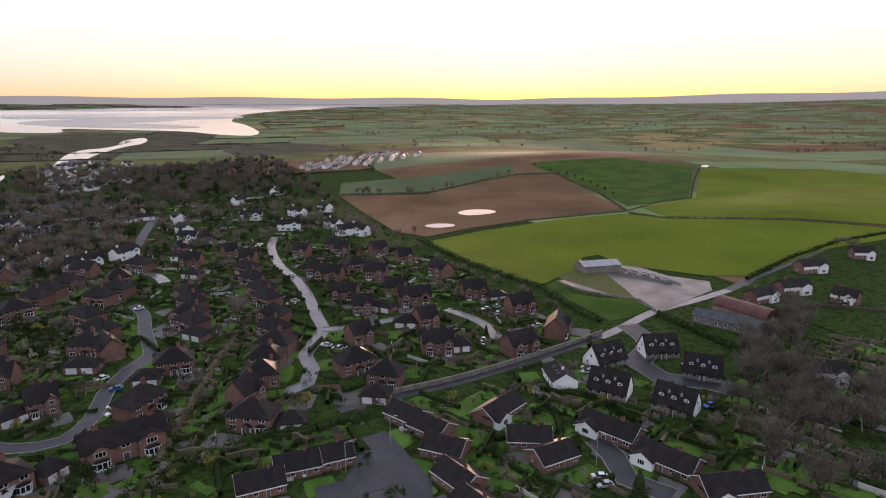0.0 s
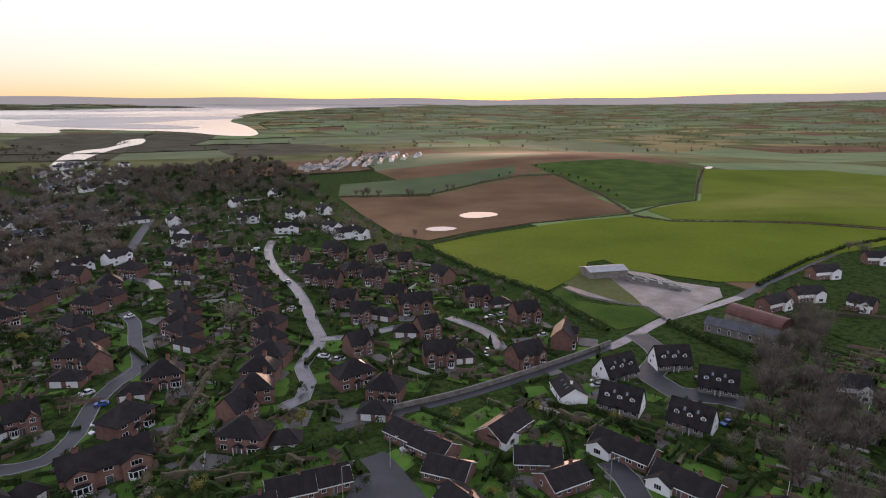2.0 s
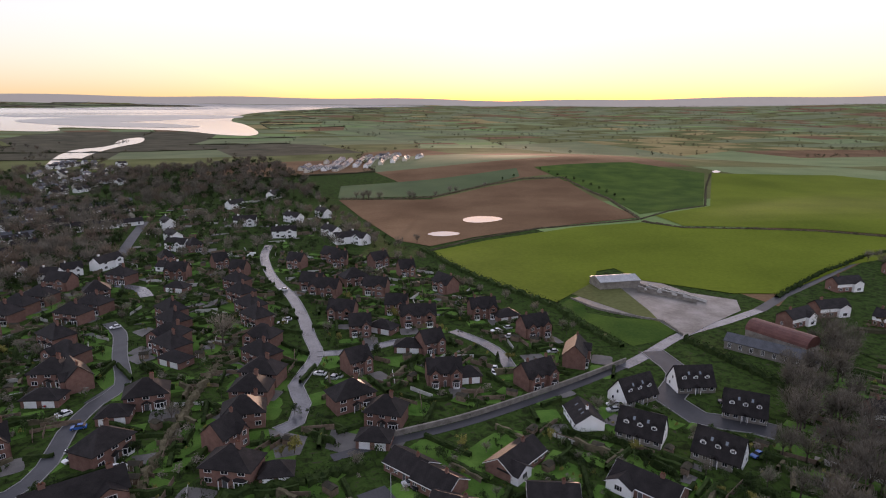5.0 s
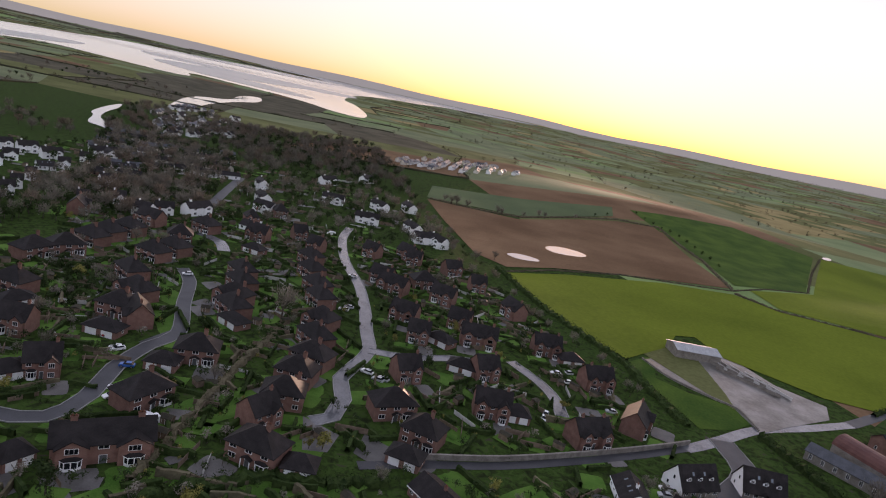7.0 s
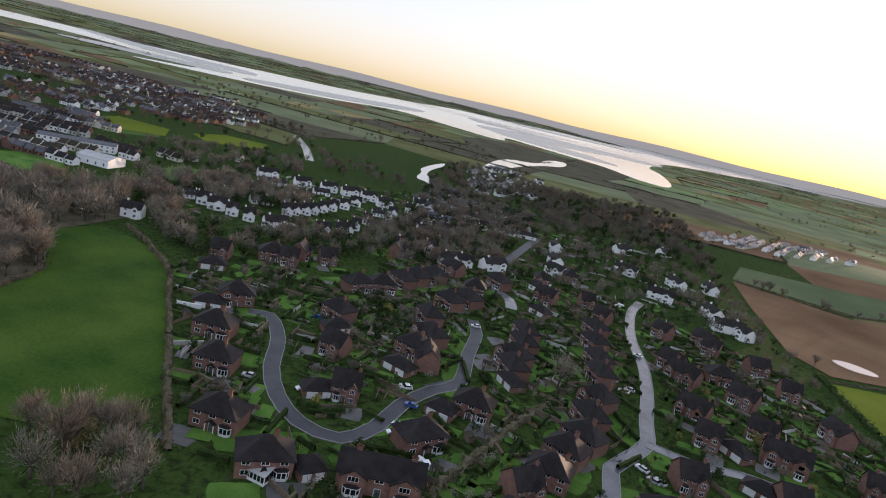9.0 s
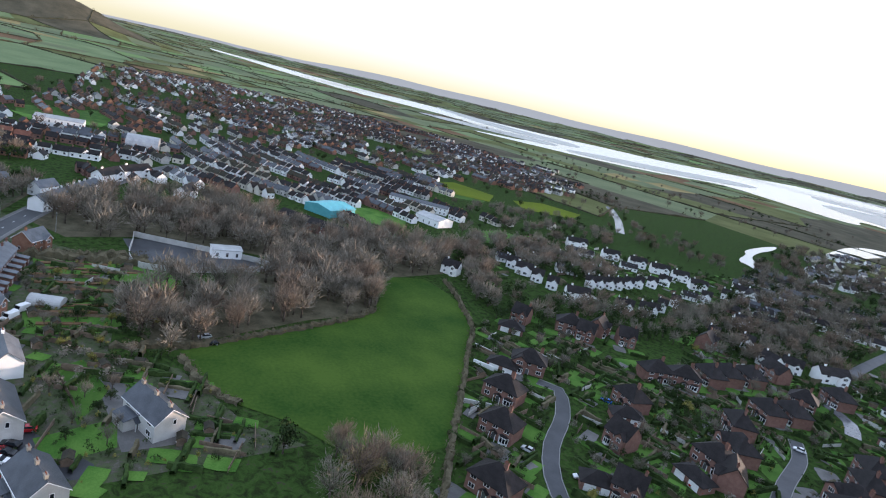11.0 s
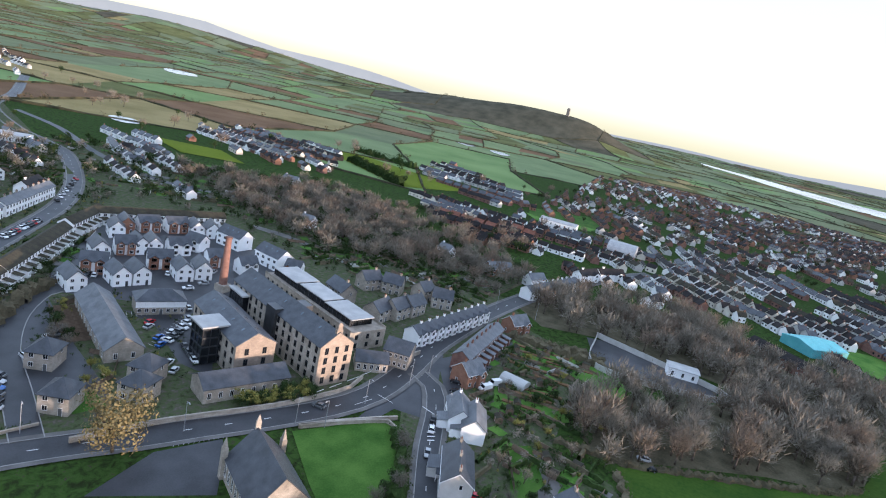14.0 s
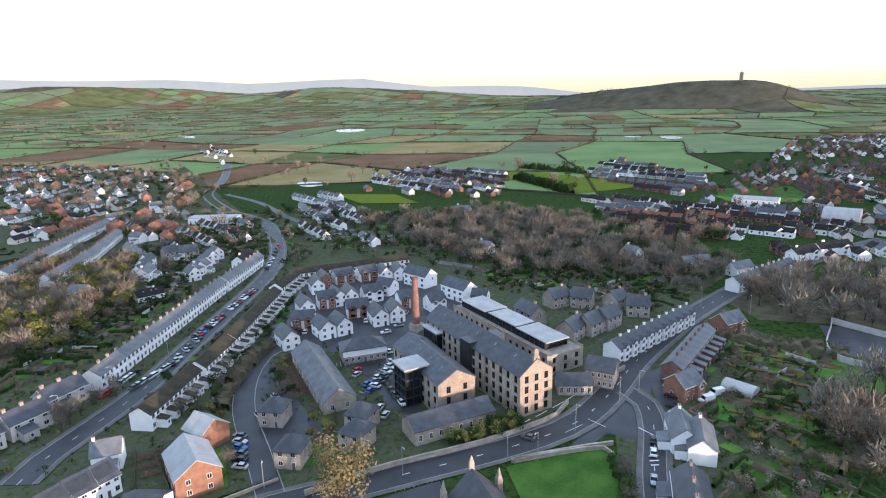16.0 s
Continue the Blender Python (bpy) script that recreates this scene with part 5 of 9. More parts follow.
surface("mud_flat", [(-2880, 1106), (-2351, 1377), (-2109, 1558), (-1888, 1366), (-2199, 1185)], MUD, 1.1, 90, "wet grey mud bank in the lough", "mud")
surface("river", [(-557, 867), (-721, 1198), (-680, 1287), (-764, 1476), (-759, 1593), (-672, 1413), (-668, 1287), (-624, 1112), (-561, 950), (-547, 883)], WATER, 0.8, 60, "winding river shining under the evening sky", "river")
surface("river", [(-445, 577), (-483, 637), (-503, 654), (-542, 729), (-570, 799), (-532, 742), (-501, 675), (-461, 616), (-434, 607), (-394, 552), (-425, 575)], WATER, 0.8, 60, "tidal pool of the river with bright water", "river")
surface("field", [(-11, 413), (19, 440), (66, 468), (152, 500), (135, 729), (87, 718), (41, 679), (-14, 609), (-103, 606), (-70, 517), (-34, 430)], SOIL, 0.35, 25, "brown ploughed field with standing water", "field")
surface("field", [(-13, 396), (27, 430), (95, 469), (146, 480), (169, 457), (253, 438), (305, 414), (286, 387), (230, 365), (165, 315), (141, 315), (102, 337), (94, 360), (83, 354), (75, 332), (51, 300), (35, 316), (12, 346)], PASTURE_LIT, 0.35, 25, "wide lush green pasture", "field")
surface("field", [(166, 507), (229, 552), (322, 769), (475, 777), (516, 715), (310, 421), (256, 444), (172, 464)], PASTURE_LIT, 0.35, 25, "green pasture rolling over a low hill", "field")
surface("field", [(111, 803), (150, 817), (243, 841), (287, 790), (312, 766), (223, 552), (157, 516), (157, 613)], PASTURE, 0.35, 25, "pale green pasture on a rounded hill", "field")
surface("field", [(-116, 699), (-16, 738), (89, 799), (86, 743), (42, 696), (-14, 630), (-105, 615)], PASTURE_DARK, 0.35, 25, "dull green pasture by the hedge", "field")
surface("field", [(50, 295), (65, 314), (62, 286), (74, 279), (90, 277), (95, 265), (85, 254), (71, 247), (65, 261)], PASTURE, 0.15, 25, "mown green paddock beside the yard", "field")
surface("field", [(59, 305), (87, 332), (104, 345), (120, 316), (138, 305), (133, 290), (108, 269), (95, 257), (90, 278), (69, 291)], YARD, 0.20, 25, "bare concrete farmyard with puddles", "field")
surface("field", [(60, 314), (76, 335), (87, 330), (91, 288), (91, 273), (77, 290)], ROUGH, 0.27, 25, "rough weedy ground beside the farmyard", "field")
surface("field", [(-198, 56), (-209, 74), (-224, 102), (-231, 120), (-242, 131), (-256, 138), (-280, 143), (-288, 154), (-290, 172), (-274, 177), (-248, 180), (-232, 175), (-194, 154), (-164, 137), (-146, 128), (-139, 99), (-158, 84), (-167, 71), (-175, 63)], PASTURE, 0.15, 25, "large open green field beside the estate", "field")
surface("field", [(-667, -336), (-722, -327), (-684, -207), (-664, -145), (-623, -161), (-571, -192)], PASTURE_LIT, 0.40, 25, "flat green playing field", "field")
surface("field", [(-273, 4), (-263, 14), (-259, 31), (-249, 28), (-251, 9)], LAWN, 0.10, 25, "allotment grass strips behind the terrace", "field")
surface("field", [(-221, 11), (-222, 31), (-216, 40), (-208, 33), (-210, 13)], LAWN, 0.10, 25, "allotment grass strips behind the terrace", "field")
surface("field", [(-190, -277), (-197, -265), (-184, -241), (-179, -256)], LAWN, 0.10, 25, "green garden behind the white houses", "field")
surface("field", [(-158, -103), (-158, -96), (-152, -97)], LAWN, 0.10, 25, "green yard by the weaving shed", "field")
surface("field", [(-114, -97), (-117, -97), (-106, -80), (-103, -81)], LAWN, 0.10, 25, "green verge beside the flats", "field")
surface("field", [(-129, -79), (-133, -77), (-130, -67), (-122, -70)], LAWN, 0.10, 25, "green garden round the lodge", "field")
surface("field", [(-153, 26), (-161, 42), (-149, 43), (-143, 30)], LAWN, 0.10, 25, "green garden beside the stone house", "field")
surface("field", [(-185, 25), (-191, 31), (-174, 39), (-158, 34)], LAWN, 0.10, 25, "green garden beside the stream", "field")
surface("field", [(-151, -26), (-172, -11), (-172, -5), (-151, 5), (-136, 4), (-130, -4), (-136, -11)], LAWN, 0.14, 25, "mown green lawn beside the church", "field")
surface("field", [(-439, 165), (-445, 192), (-428, 210), (-395, 197), (-396, 171)], LAWN, 0.12, 25, "small green field among the houses", "field")
surface("field", [(-627, 309), (-618, 354), (-579, 359), (-545, 331), (-551, 286)], LAWN, 0.12, 25, "green school playing field", "field")
surface("field", [(-415, 257), (-411, 279), (-403, 295), (-389, 280), (-382, 245)], LAWN, 0.12, 25, "green school playing field", "field")
surface("field", [(-280, 25), (-271, 54), (-248, 54), (-246, 41), (-255, 24), (-273, 4)], LAWN, 0.12, 25, "allotment grass strips behind the terrace", "field")
surface("field", [(-666, -80), (-609, -69), (-622, -4), (-671, 4), (-715, -23)], LAWN, 0.30, 25, "bright green sports pitch", "field")
surface("puddle", [(11, 505), (22, 519), (41, 516), (46, 501), (30, 490), (16, 490)], WATER, 0.6, 0, "standing rain water in a field", "puddle")
surface("puddle", [(-16, 449), (-6, 459), (9, 455), (9, 446), (-6, 440)], WATER, 0.6, 0, "standing rain water in a field", "puddle")
surface("puddle", [(326, 782), (340, 795), (339, 780), (325, 768)], WATER, 0.6, 0, "standing rain water in a field", "puddle")
surface("verge", [(138, 277), (165, 310), (246, 374), (287, 388), (312, 387), (174, 205), (160, 227), (152, 253)], VILLAGE, 0.3, 40, "gardens and verges beside the farm lane", "ground")
surface("puddle", [(-1339, -339), (-1374, -315), (-1328, -275), (-1276, -288)], WATER, 0.6, 0, "flood water lying in a far field", "puddle")
surface("puddle", [(-1359, -437), (-1362, -358), (-1300, -374)], WATER, 0.6, 0, "flood water lying in a far field", "puddle")
surface("puddle", [(-504, -504), (-525, -489), (-510, -455), (-481, -460)], WATER, 0.6, 0, "flood water lying in a far field", "puddle")
surface("puddle", [(-1299, -1232), (-1355, -1174), (-1277, -1083), (-1207, -1119)], WATER, 0.6, 0, "flood water lying in a far field", "puddle")
surface("puddle", [(-959, -1498), (-1011, -1474), (-945, -1351)], WATER, 0.6, 0, "flood water lying in a far field", "puddle")
surface("track", [(-309, -162), (-311, -140), (-305, -111), (-300, -108), (-305, -136), (-303, -158)], PAVING, 0.25, 0, "grey gravel track behind the mill", "track")
surface("town_ground", [(-155, -403), (-221, -293), (-297, -293), (-286, -248), (-326, -192), (-304, -155), (-293, -104), (-329, -19), (-302, 3), (-248, 4), (-216, 17), (-171, 26), (-155, 3), (-182, -8), (-189, -27), (-165, -33), (-120, -64), (-114, -57), (-67, -129)], TOWN_GROUND, 0.025, 30, "yards and small gardens of the town", "ground")
surface("town_ground", [(-227, -10), (-293, 2), (-270, 41), (-230, 36), (-194, 37), (-187, 56), (-160, 71), (-148, 86), (-131, 21)], TOWN_GROUND, 0.022, 30, "yards and small gardens behind the lane", "ground")
surface("town_ground", [(-349, -392), (-419, -288), (-396, -210), (-385, -14), (-329, -19), (-293, -104), (-304, -155), (-326, -192), (-286, -248), (-293, -283)], TOWN_GROUND, 0.15, 30, "rough grass and gardens in the valley", "ground")


# ---------------------------------------------------------------- streets
road([(-116.3, 415.1), (-110.1, 382.6), (-93.6, 339.6), (-75.2, 306.0), (-63.1, 276.8), (-55.3, 253.8), (-49.0, 236.6), (-49.8, 222.2), (-50.7, 210.3), (-45.5, 198.2), (-44.9, 186.7), (-49.0, 181.8)], 4.8, WET_ROAD, "pale wet residential road catching the evening sky", True, dashes=False)
road([(-49.0, 236.6), (-33.8, 240.4), (-20.4, 249.7), (-5.9, 253.9)], 4.4, WET_ROAD, "pale wet residential road catching the evening sky", True, dashes=False)
road([(1.5, 262.1), (13.6, 249.1), (19.5, 237.6), (21.4, 226.8)], 4.4, WET_ROAD, "pale wet residential road catching the evening sky", True, dashes=False)
road([(-31.3, 168.4), (-16.7, 176.6), (3.0, 186.4), (23.0, 199.3), (45.9, 215.6), (64.7, 230.6)], 3.4, ASPHALT, "dark asphalt street with stone kerbs", False, dashes=False)
road([(61.8, 228.1), (66.9, 232.3), (77.0, 242.1), (94.8, 259.7), (118.4, 274.7), (141.6, 290.8)], 4.6, WET_ROAD, "pale wet residential road catching the evening sky", False, dashes=False)
road([(141.6, 290.8), (167.7, 315.0), (206.5, 346.8), (249.5, 379.2), (290.7, 393.3)], 5.0, ASPHALT, "dark asphalt street with stone kerbs", False, dashes=False)
road([(-196.6, 381.6), (-212.4, 426.2), (-234.6, 492.5)], 6.5, ASPHALT, "dark asphalt street with stone kerbs", False, dashes=False)
road([(77.0, 242.1), (79.7, 221.3), (69.6, 202.8), (73.8, 191.6), (87.2, 187.1), (92.9, 183.2)], 9.0, ASPHALT, "dark asphalt street with stone kerbs", True, dashes=False)
road([(-19.5, 154.7), (-14.1, 146.3), (-14.5, 134.1), (-29.7, 127.0)], 7.5, ASPHALT, "dark asphalt street with stone kerbs", False, dashes=False)
road([(-14.1, 146.3), (-6.0, 131.7), (-5.6, 121.1)], 7.0, ASPHALT, "dark asphalt street with stone kerbs", False, dashes=False)
road([(42.1, 151.9), (44.7, 144.1), (45.4, 133.8), (54.1, 127.0)], 6.5, ASPHALT, "dark asphalt street with stone kerbs", True, dashes=False)
road([(-183.9, 178.2), (-178.1, 183.6), (-160.3, 173.8), (-144.5, 159.3), (-130.0, 150.5), (-115.9, 147.0), (-104.2, 151.3), (-103.0, 164.0), (-107.8, 180.3), (-108.9, 197.0), (-107.4, 210.0), (-120.3, 233.4), (-131.7, 255.5), (-142.7, 267.6)], 4.8, ASPHALT, "dark asphalt street with stone kerbs", True, dashes=False)
road([(-107.4, 210.0), (-109.8, 196.5)], 6.0, ASPHALT, "dark asphalt street with stone kerbs", False, dashes=False)
road([(-168.2, 322.4), (-153.3, 316.5), (-143.6, 303.7)], 6.0, WET_ROAD, "pale wet residential road catching the evening sky", False, dashes=False)
road([(-48.0, -87.0), (-60.0, -83.8), (-72.0, -80.0), (-81.5, -76.6), (-92.9, -71.8), (-103.5, -66.6), (-115.6, -58.8), (-124.6, -52.1), (-137.2, -44.0), (-149.3, -35.9), (-167.7, -25.1), (-184.6, -19.1), (-207.2, -17.9), (-232.5, -18.8), (-260.7, -16.9), (-296.1, -13.2), (-355.8, -0.9), (-407.9, 16.3), (-454.6, 35.2), (-493.6, 53.8)], 8.2, ASPHALT, "dark asphalt street with stone kerbs", "path", dashes=True)
road([(-209.1, -14.1), (-203.5, -6.2), (-189.9, 0.4), (-168.2, 7.0), (-149.0, 14.1), (-132.2, 20.5)], 5.6, ASPHALT, "dark asphalt street with stone kerbs", "path", dashes=True)
road([(-76.4, -125.8), (-85.8, -132.4), (-100.9, -139.0), (-122.2, -148.9), (-150.8, -167.4), (-196.3, -196.6), (-241.9, -228.2), (-282.1, -269.0), (-327.7, -333.8), (-342.9, -377.2), (-355.0, -424.0), (-402.9, -520.4), (-481.2, -603.6), (-609.7, -767.9)], 7.6, ASPHALT, "dark asphalt street with stone kerbs", "path", dashes=True)
road([(-109.3, -67.7), (-120.1, -86.5), (-132.4, -108.2), (-148.3, -126.4), (-164.5, -137.4), (-173.6, -138.4)], 6.5, ASPHALT, "dark asphalt street with stone kerbs", True, dashes=False)
road([(-360.0, -199.1), (-336.9, -256.6), (-353.1, -333.8), (-393.2, -425.4), (-411.2, -501.5)], 6.0, ASPHALT, "dark asphalt street with stone kerbs", False, dashes=False)
road([(-496.3, 467.5), (-578.1, 528.7), (-672.3, 588.4)], 9.0, WET_ROAD, "pale wet residential road catching the evening sky", False, dashes=False)
surface("pavement", [(-166, -16), (-182, -16), (-198, -16), (-222, -18), (-234, -14), (-208, -6), (-194, 1), (-185, 2), (-182, -2), (-181, -10), (-170, -12)], ASPHALT, 0.08, 0, "asphalt road junction below the mill", "pavement")
surface("pavement", [(-225, -13), (-237, -8), (-212, 1), (-175, 8), (-202, -1)], ASPHALT, 0.115, 0, "asphalt yard behind the lane", "pavement")
surface("pavement", [(-181, 35), (-182, 42), (-153, 49), (-155, 62), (-162, 66), (-159, 68), (-151, 61), (-147, 44)], PAVING, 0.08, 0, "dark drive round the stone house", "pavement")
surface("pavement", [(-153, 15), (-157, 24), (-143, 39), (-139, 40), (-134, 21)], ASPHALT, 0.08, 0, "asphalt yard between the lane houses", "pavement")
surface("pavement", [(-157, -140), (-168, -142), (-148, -103), (-133, -68), (-127, -71), (-122, -85)], ASPHALT, 0.08, 0, "asphalt court beside the lodges", "pavement")
surface("pavement", [(-174, -111), (-173, -96), (-159, -72), (-159, -60), (-174, -72), (-186, -94), (-206, -102), (-217, -120), (-180, -103)], ASPHALT, 0.08, 0, "asphalt car park beside the mill", "pavement")
surface("pavement", [(-22, 146), (-13, 149), (-3, 132), (-6, 123), (-29, 123), (-25, 129)], ASPHALT, 0.08, 0, "asphalt turning head among bungalows", "pavement")
surface("pavement", [(-34, 183), (-22, 179), (-27, 170), (-34, 173)], PAVING, 0.08, 0, "paved forecourt drive", "pavement")
surface("pavement", [(-52, 183), (-40, 179), (-40, 170), (-46, 168)], PAVING, 0.08, 0, "paved forecourt drive", "pavement")
surface("pavement", [(-104, -44), (-123, -45), (-137, -37), (-133, -33), (-120, -24)], ASPHALT, 0.08, 0, "asphalt church car park", "pavement")
surface("pavement", [(-306, 32), (-309, 40), (-295, 91), (-281, 88), (-270, 41)], ASPHALT, 0.08, 0, "fenced substation yard", "pavement")
surface("pavement", [(-269, -1), (-266, 6), (-223, 5), (-219, -1)], ASPHALT, 0.08, 0, "back lane yard behind the terrace", "pavement")
surface("pavement", [(-240, -195), (-285, -172), (-262, -106), (-222, -98), (-196, -100), (-180, -118), (-166, -140), (-200, -172)], ASPHALT, 0.07, 0, "dark asphalt courts between townhouses", "pavement")


# ---------------------------------------------------------------- brick estate
brick_a = house("red brick detached house with brown hipped roof and front gable", 10.0, 8.5, 4.9, 8.9, BRICK, TILE, hip=True, trim=False, sides=False, wing=(-2.6, 4.2, 1.6), bays=(-2.6,), stacks=(0.3,), win=3)
brick_b = house("red brick detached house with brown hipped roof", 9.6, 8.5, 4.9, 9.0, BRICK, TILE, hip=True, trim=False, sides=False, bays=(2.9,), stacks=(0.14,), win=3, porch=True)
brick_c = house("red brick house with brown gabled roof and white bay", 10.0, 8.0, 4.9, 8.7, BRICK, TILE, trim=False, sides=False, wing=(2.6, 3.8, 1.2), bays=(-2.6,), stacks=(0.36,), win=3)
brick_d = house("long red brick house with two front gables and brown roof", 13.0, 8.0, 4.9, 8.7, BRICK, TILE, trim=False, sides=False, wing=[(-3.9, 3.8, 1.3), (3.9, 4.2, 1.6)], bays=(-3.9, 3.9), stacks=(-0.3, 0.36), win=5)
brick_g = house("brick double garage block with brown hipped roof", 8.0, 6.4, 2.7, 5.3, BRICK, TILE, hip=True, trim=False, sides=False, stacks=(), floors=0, win=2, name="garage_block", category="garage")
for gx in (-1.9, 1.9):
    door(brick_g, gx, -3.2, 0, 2.5, 2.1, 0, WHITE_FRAME, "garage_door")
window(brick_g, 4.0, 0.4, 1.0, 0.9, 1.0, 90, mull=0)
set_row(brick_a, [(-135.1, 227.5, -22, 1.30), (-107.1, 246.1, -13, 1.30), (-71.1, 245.5, -18, 1.15), (-59.8, 186.6, 15, 1.17), (-193.3, 178.7, 57, 1.30), (-161.4, 365.7, 39, 0.80)], "brick estate houses", True)
set_row(brick_b, [(-167.7, 328.1, -18, 1.35), (-186.7, 293.0, -13, 1.35), (-187.7, 280.0, -12, 1.35), (-186.7, 268.1, -11, 1.35), (-156.1, 282.3, -16, 1.35), (-165.6, 301.0, 31, 1.16), (-157.9, 269.4, -15, 1.35), (-149.3, 243.8, -32, 1.35), (-130.2, 211.8, 4, 1.35), (-90.5, 167.7, 70, 1.35), (-92.8, 197.1, 21, 1.28), (-119.2, 275.2, -40, 1.35), (-112.5, 262.0, -37, 1.35), (-102.1, 236.1, -36, 1.35), (-105.6, 319.8, -32, 1.20), (-97.4, 300.7, -37, 1.28), (-87.1, 281.9, -39, 1.35), (-80.3, 268.1, -42, 1.26), (-67.1, 229.3, -39, 1.35), (-62.2, 213.9, -10, 1.35), (-61.9, 200.9, 0, 1.22), (-48.6, 328.2, 32, 1.35)], "brick estate houses", True)
set_row(brick_b, [(-30.6, 197.7, 33, 1.35), (-18.7, 187.3, -13, 1.12), (-54.0, 159.6, -9, 1.35), (-172.1, 156.8, 34, 1.31), (-151.3, 144.5, 34, 1.18), (-125.5, 129.1, 28, 1.27), (-104.8, 127.4, 55, 1.33), (-166.9, 207.7, -2, 1.25), (-188.7, 238.5, 80, 1.35), (-184.3, 250.4, 55, 1.35), (-234.1, 225.8, 57, 1.35), (-158.2, 397.8, 39, 0.88)], "brick estate houses", True)
set_row(brick_c, [(-191.5, 316.3, -10, 1.25), (-121.7, 209.0, -47, 1.09), (-120.2, 168.1, 38, 0.85), (-111.9, 342.9, -9, 0.85), (-67.5, 319.2, -12, 1.10), (-35.9, 258.5, 10, 0.86), (-35.2, 312.6, -11, 1.14), (-23.0, 284.9, -5, 0.96), (-7.3, 241.4, 31, 0.85), (-61.8, 365.6, 0, 0.85), (-85.1, 360.3, -18, 0.91), (-39.8, 364.3, 37, 0.98), (-22.8, 346.1, 20, 0.85), (-32.6, 223.5, 37, 0.85), (45.5, 231.8, 73, 1.25), (-61.2, 173.9, 64, 0.85), (-1.3, 318.0, -51, 1.16), (-143.6, 184.5, 14, 0.85), (-226.0, 229.5, 43, 0.85), (-222.6, 250.5, 60, 0.85), (-67.8, 374.7, -31, 1.10), (-241.5, 203.0, 38, 0.80)], "brick estate houses", True)
set_row(brick_c, [(-232.8, 241.7, 127, 1.10), (-224.6, 305.0, 120, 1.10), (-128.3, 358.6, 39, 0.80)], "brick estate houses", True)
set_row(brick_d, [(-84.4, 145.6, 38, 1.54), (-142.6, 336.9, 0, 0.88), (-59.5, 309.7, -13, 1.09), (-45.7, 276.3, -9, 0.88), (-13.2, 270.9, 9, 1.12), (14.6, 281.0, 12, 0.88), (34.0, 259.5, 24, 0.88), (28.3, 213.7, 32, 0.92), (-2.2, 214.9, 9, 0.88)], "brick estate houses", True)
set_row(brick_g, [(-124.4, 197.2, 3, 1.38), (-97.8, 187.4, 12, 1.11), (-97.1, 227.3, -26, 1.37), (-133.2, 314.1, -12, 1.38), (-26.8, 261.1, -26, 1.38), (-15.2, 241.3, -5, 1.28), (-20.8, 175.7, -7, 1.14), (24.9, 276.5, 22, 1.24), (6.1, 216.4, 12, 1.00), (-43.1, 159.3, 10, 1.00), (-193.1, 167.6, 47, 1.38), (-97.4, 135.0, 69, 0.83), (-158.0, 198.5, 65, 1.38), (-229.6, 191.3, 56, 1.38), (-125.2, 161.7, 58, 1.21)], "brick estate garages", False)


# ---------------------------------------------------------------- bungalows
bungalow_a = house("low brick bungalow with brown roof and white gables", name="bungalow", L=14.0, D=8.5, eaves=2.6, ridge=5.0, wall=BRICK, roof=TILE, stacks=(0.2,), floors=1, win=4)
bungalow_b = house("white rendered bungalow with brown roof", 14.0, 8.5, 2.6, 5.2, RENDER_WHITE, TILE, stacks=(0.2,), floors=1, win=4, skylights=(-3, 1, 3.5), name="bungalow")
bungalow_d = house("brick bungalow with white front gable and brown roof", 14.0, 8.5, 2.6, 5.3, BRICK, TILE, stacks=(0.2,), floors=1, win=5, wing=(-4.2, 5.6, 1.6), wing_mat=RENDER_WHITE, sides=False, barge=WHITE_FRAME, name="bungalow")
set_row(bungalow_a, [(-43.9, 130.1, 24, 0.80), (-36.9, 138.0, 21, 0.80), (-29.3, 141.8, 24, 0.80), (-10.2, 163.0, -39, 0.80), (-3.1, 156.1, -38, 0.80), (0.7, 145.9, -22, 0.80), (4.0, 132.3, -50, 0.80), (8.0, 121.2, -53, 0.80), (23.4, 151.1, -3, 0.85), (28.2, 142.1, 28, 0.80)], "bungalows", True)
set_row(bungalow_d, [(47.1, 155.2, -43, 1.15), (57.5, 140.0, -44, 1.07), (68.0, 128.9, 9, 1.09), (16.5, 166.3, 49, 1.08)], "bungalows", True)
set_row(bungalow_b, [(-152.0, 352.5, -9, 1.12), (39.0, 188.7, -83, 0.80)], "bungalows", True)


# ---------------------------------------------------------------- white houses
cottage = house("cottage with white gable ends, stone front and steep brown roof", 13.0, 8.5, 2.5, 8.0, STONE_DARK, TILE, stacks=(), floors=1, win=5, dormers=(-4.0, 0.0, 4.0), skylights=(-2.0, 2.0), trim=False, sides=False, porch=True, name="cottage", dormer_wall=RENDER_WHITE)
for side in (-1, 1):
    cut = [(-4.2, -0.5), (4.2, -0.5), (4.2, 2.5), (0, 7.85), (-4.2, 2.5)]
    q = Shape()
    q.solid([(side * 6.5 - 0.03, a, b) for a, b in cut], [(side * 6.5 + 0.05 * side + 0.03, a, b) for a, b in cut])
    part("gable_end", q, RENDER_WHITE, cottage, "white rendered gable end")
    for fl, v in ((0, 1.8), (1, 0.0)):
        window(cottage, side * 6.58, v, 0.95 + fl * 2.6, 0.9, 1.2, 90 * side, mull=0)
villa = house("white rendered two storey house with dark roof", 12.0, 7.5, 4.9, 7.8, RENDER_WHITE, TILE, wing=(3.0, 4.0, 1.4), stacks=(-0.3,), win=2, sides=False, trim=False, name="villa")
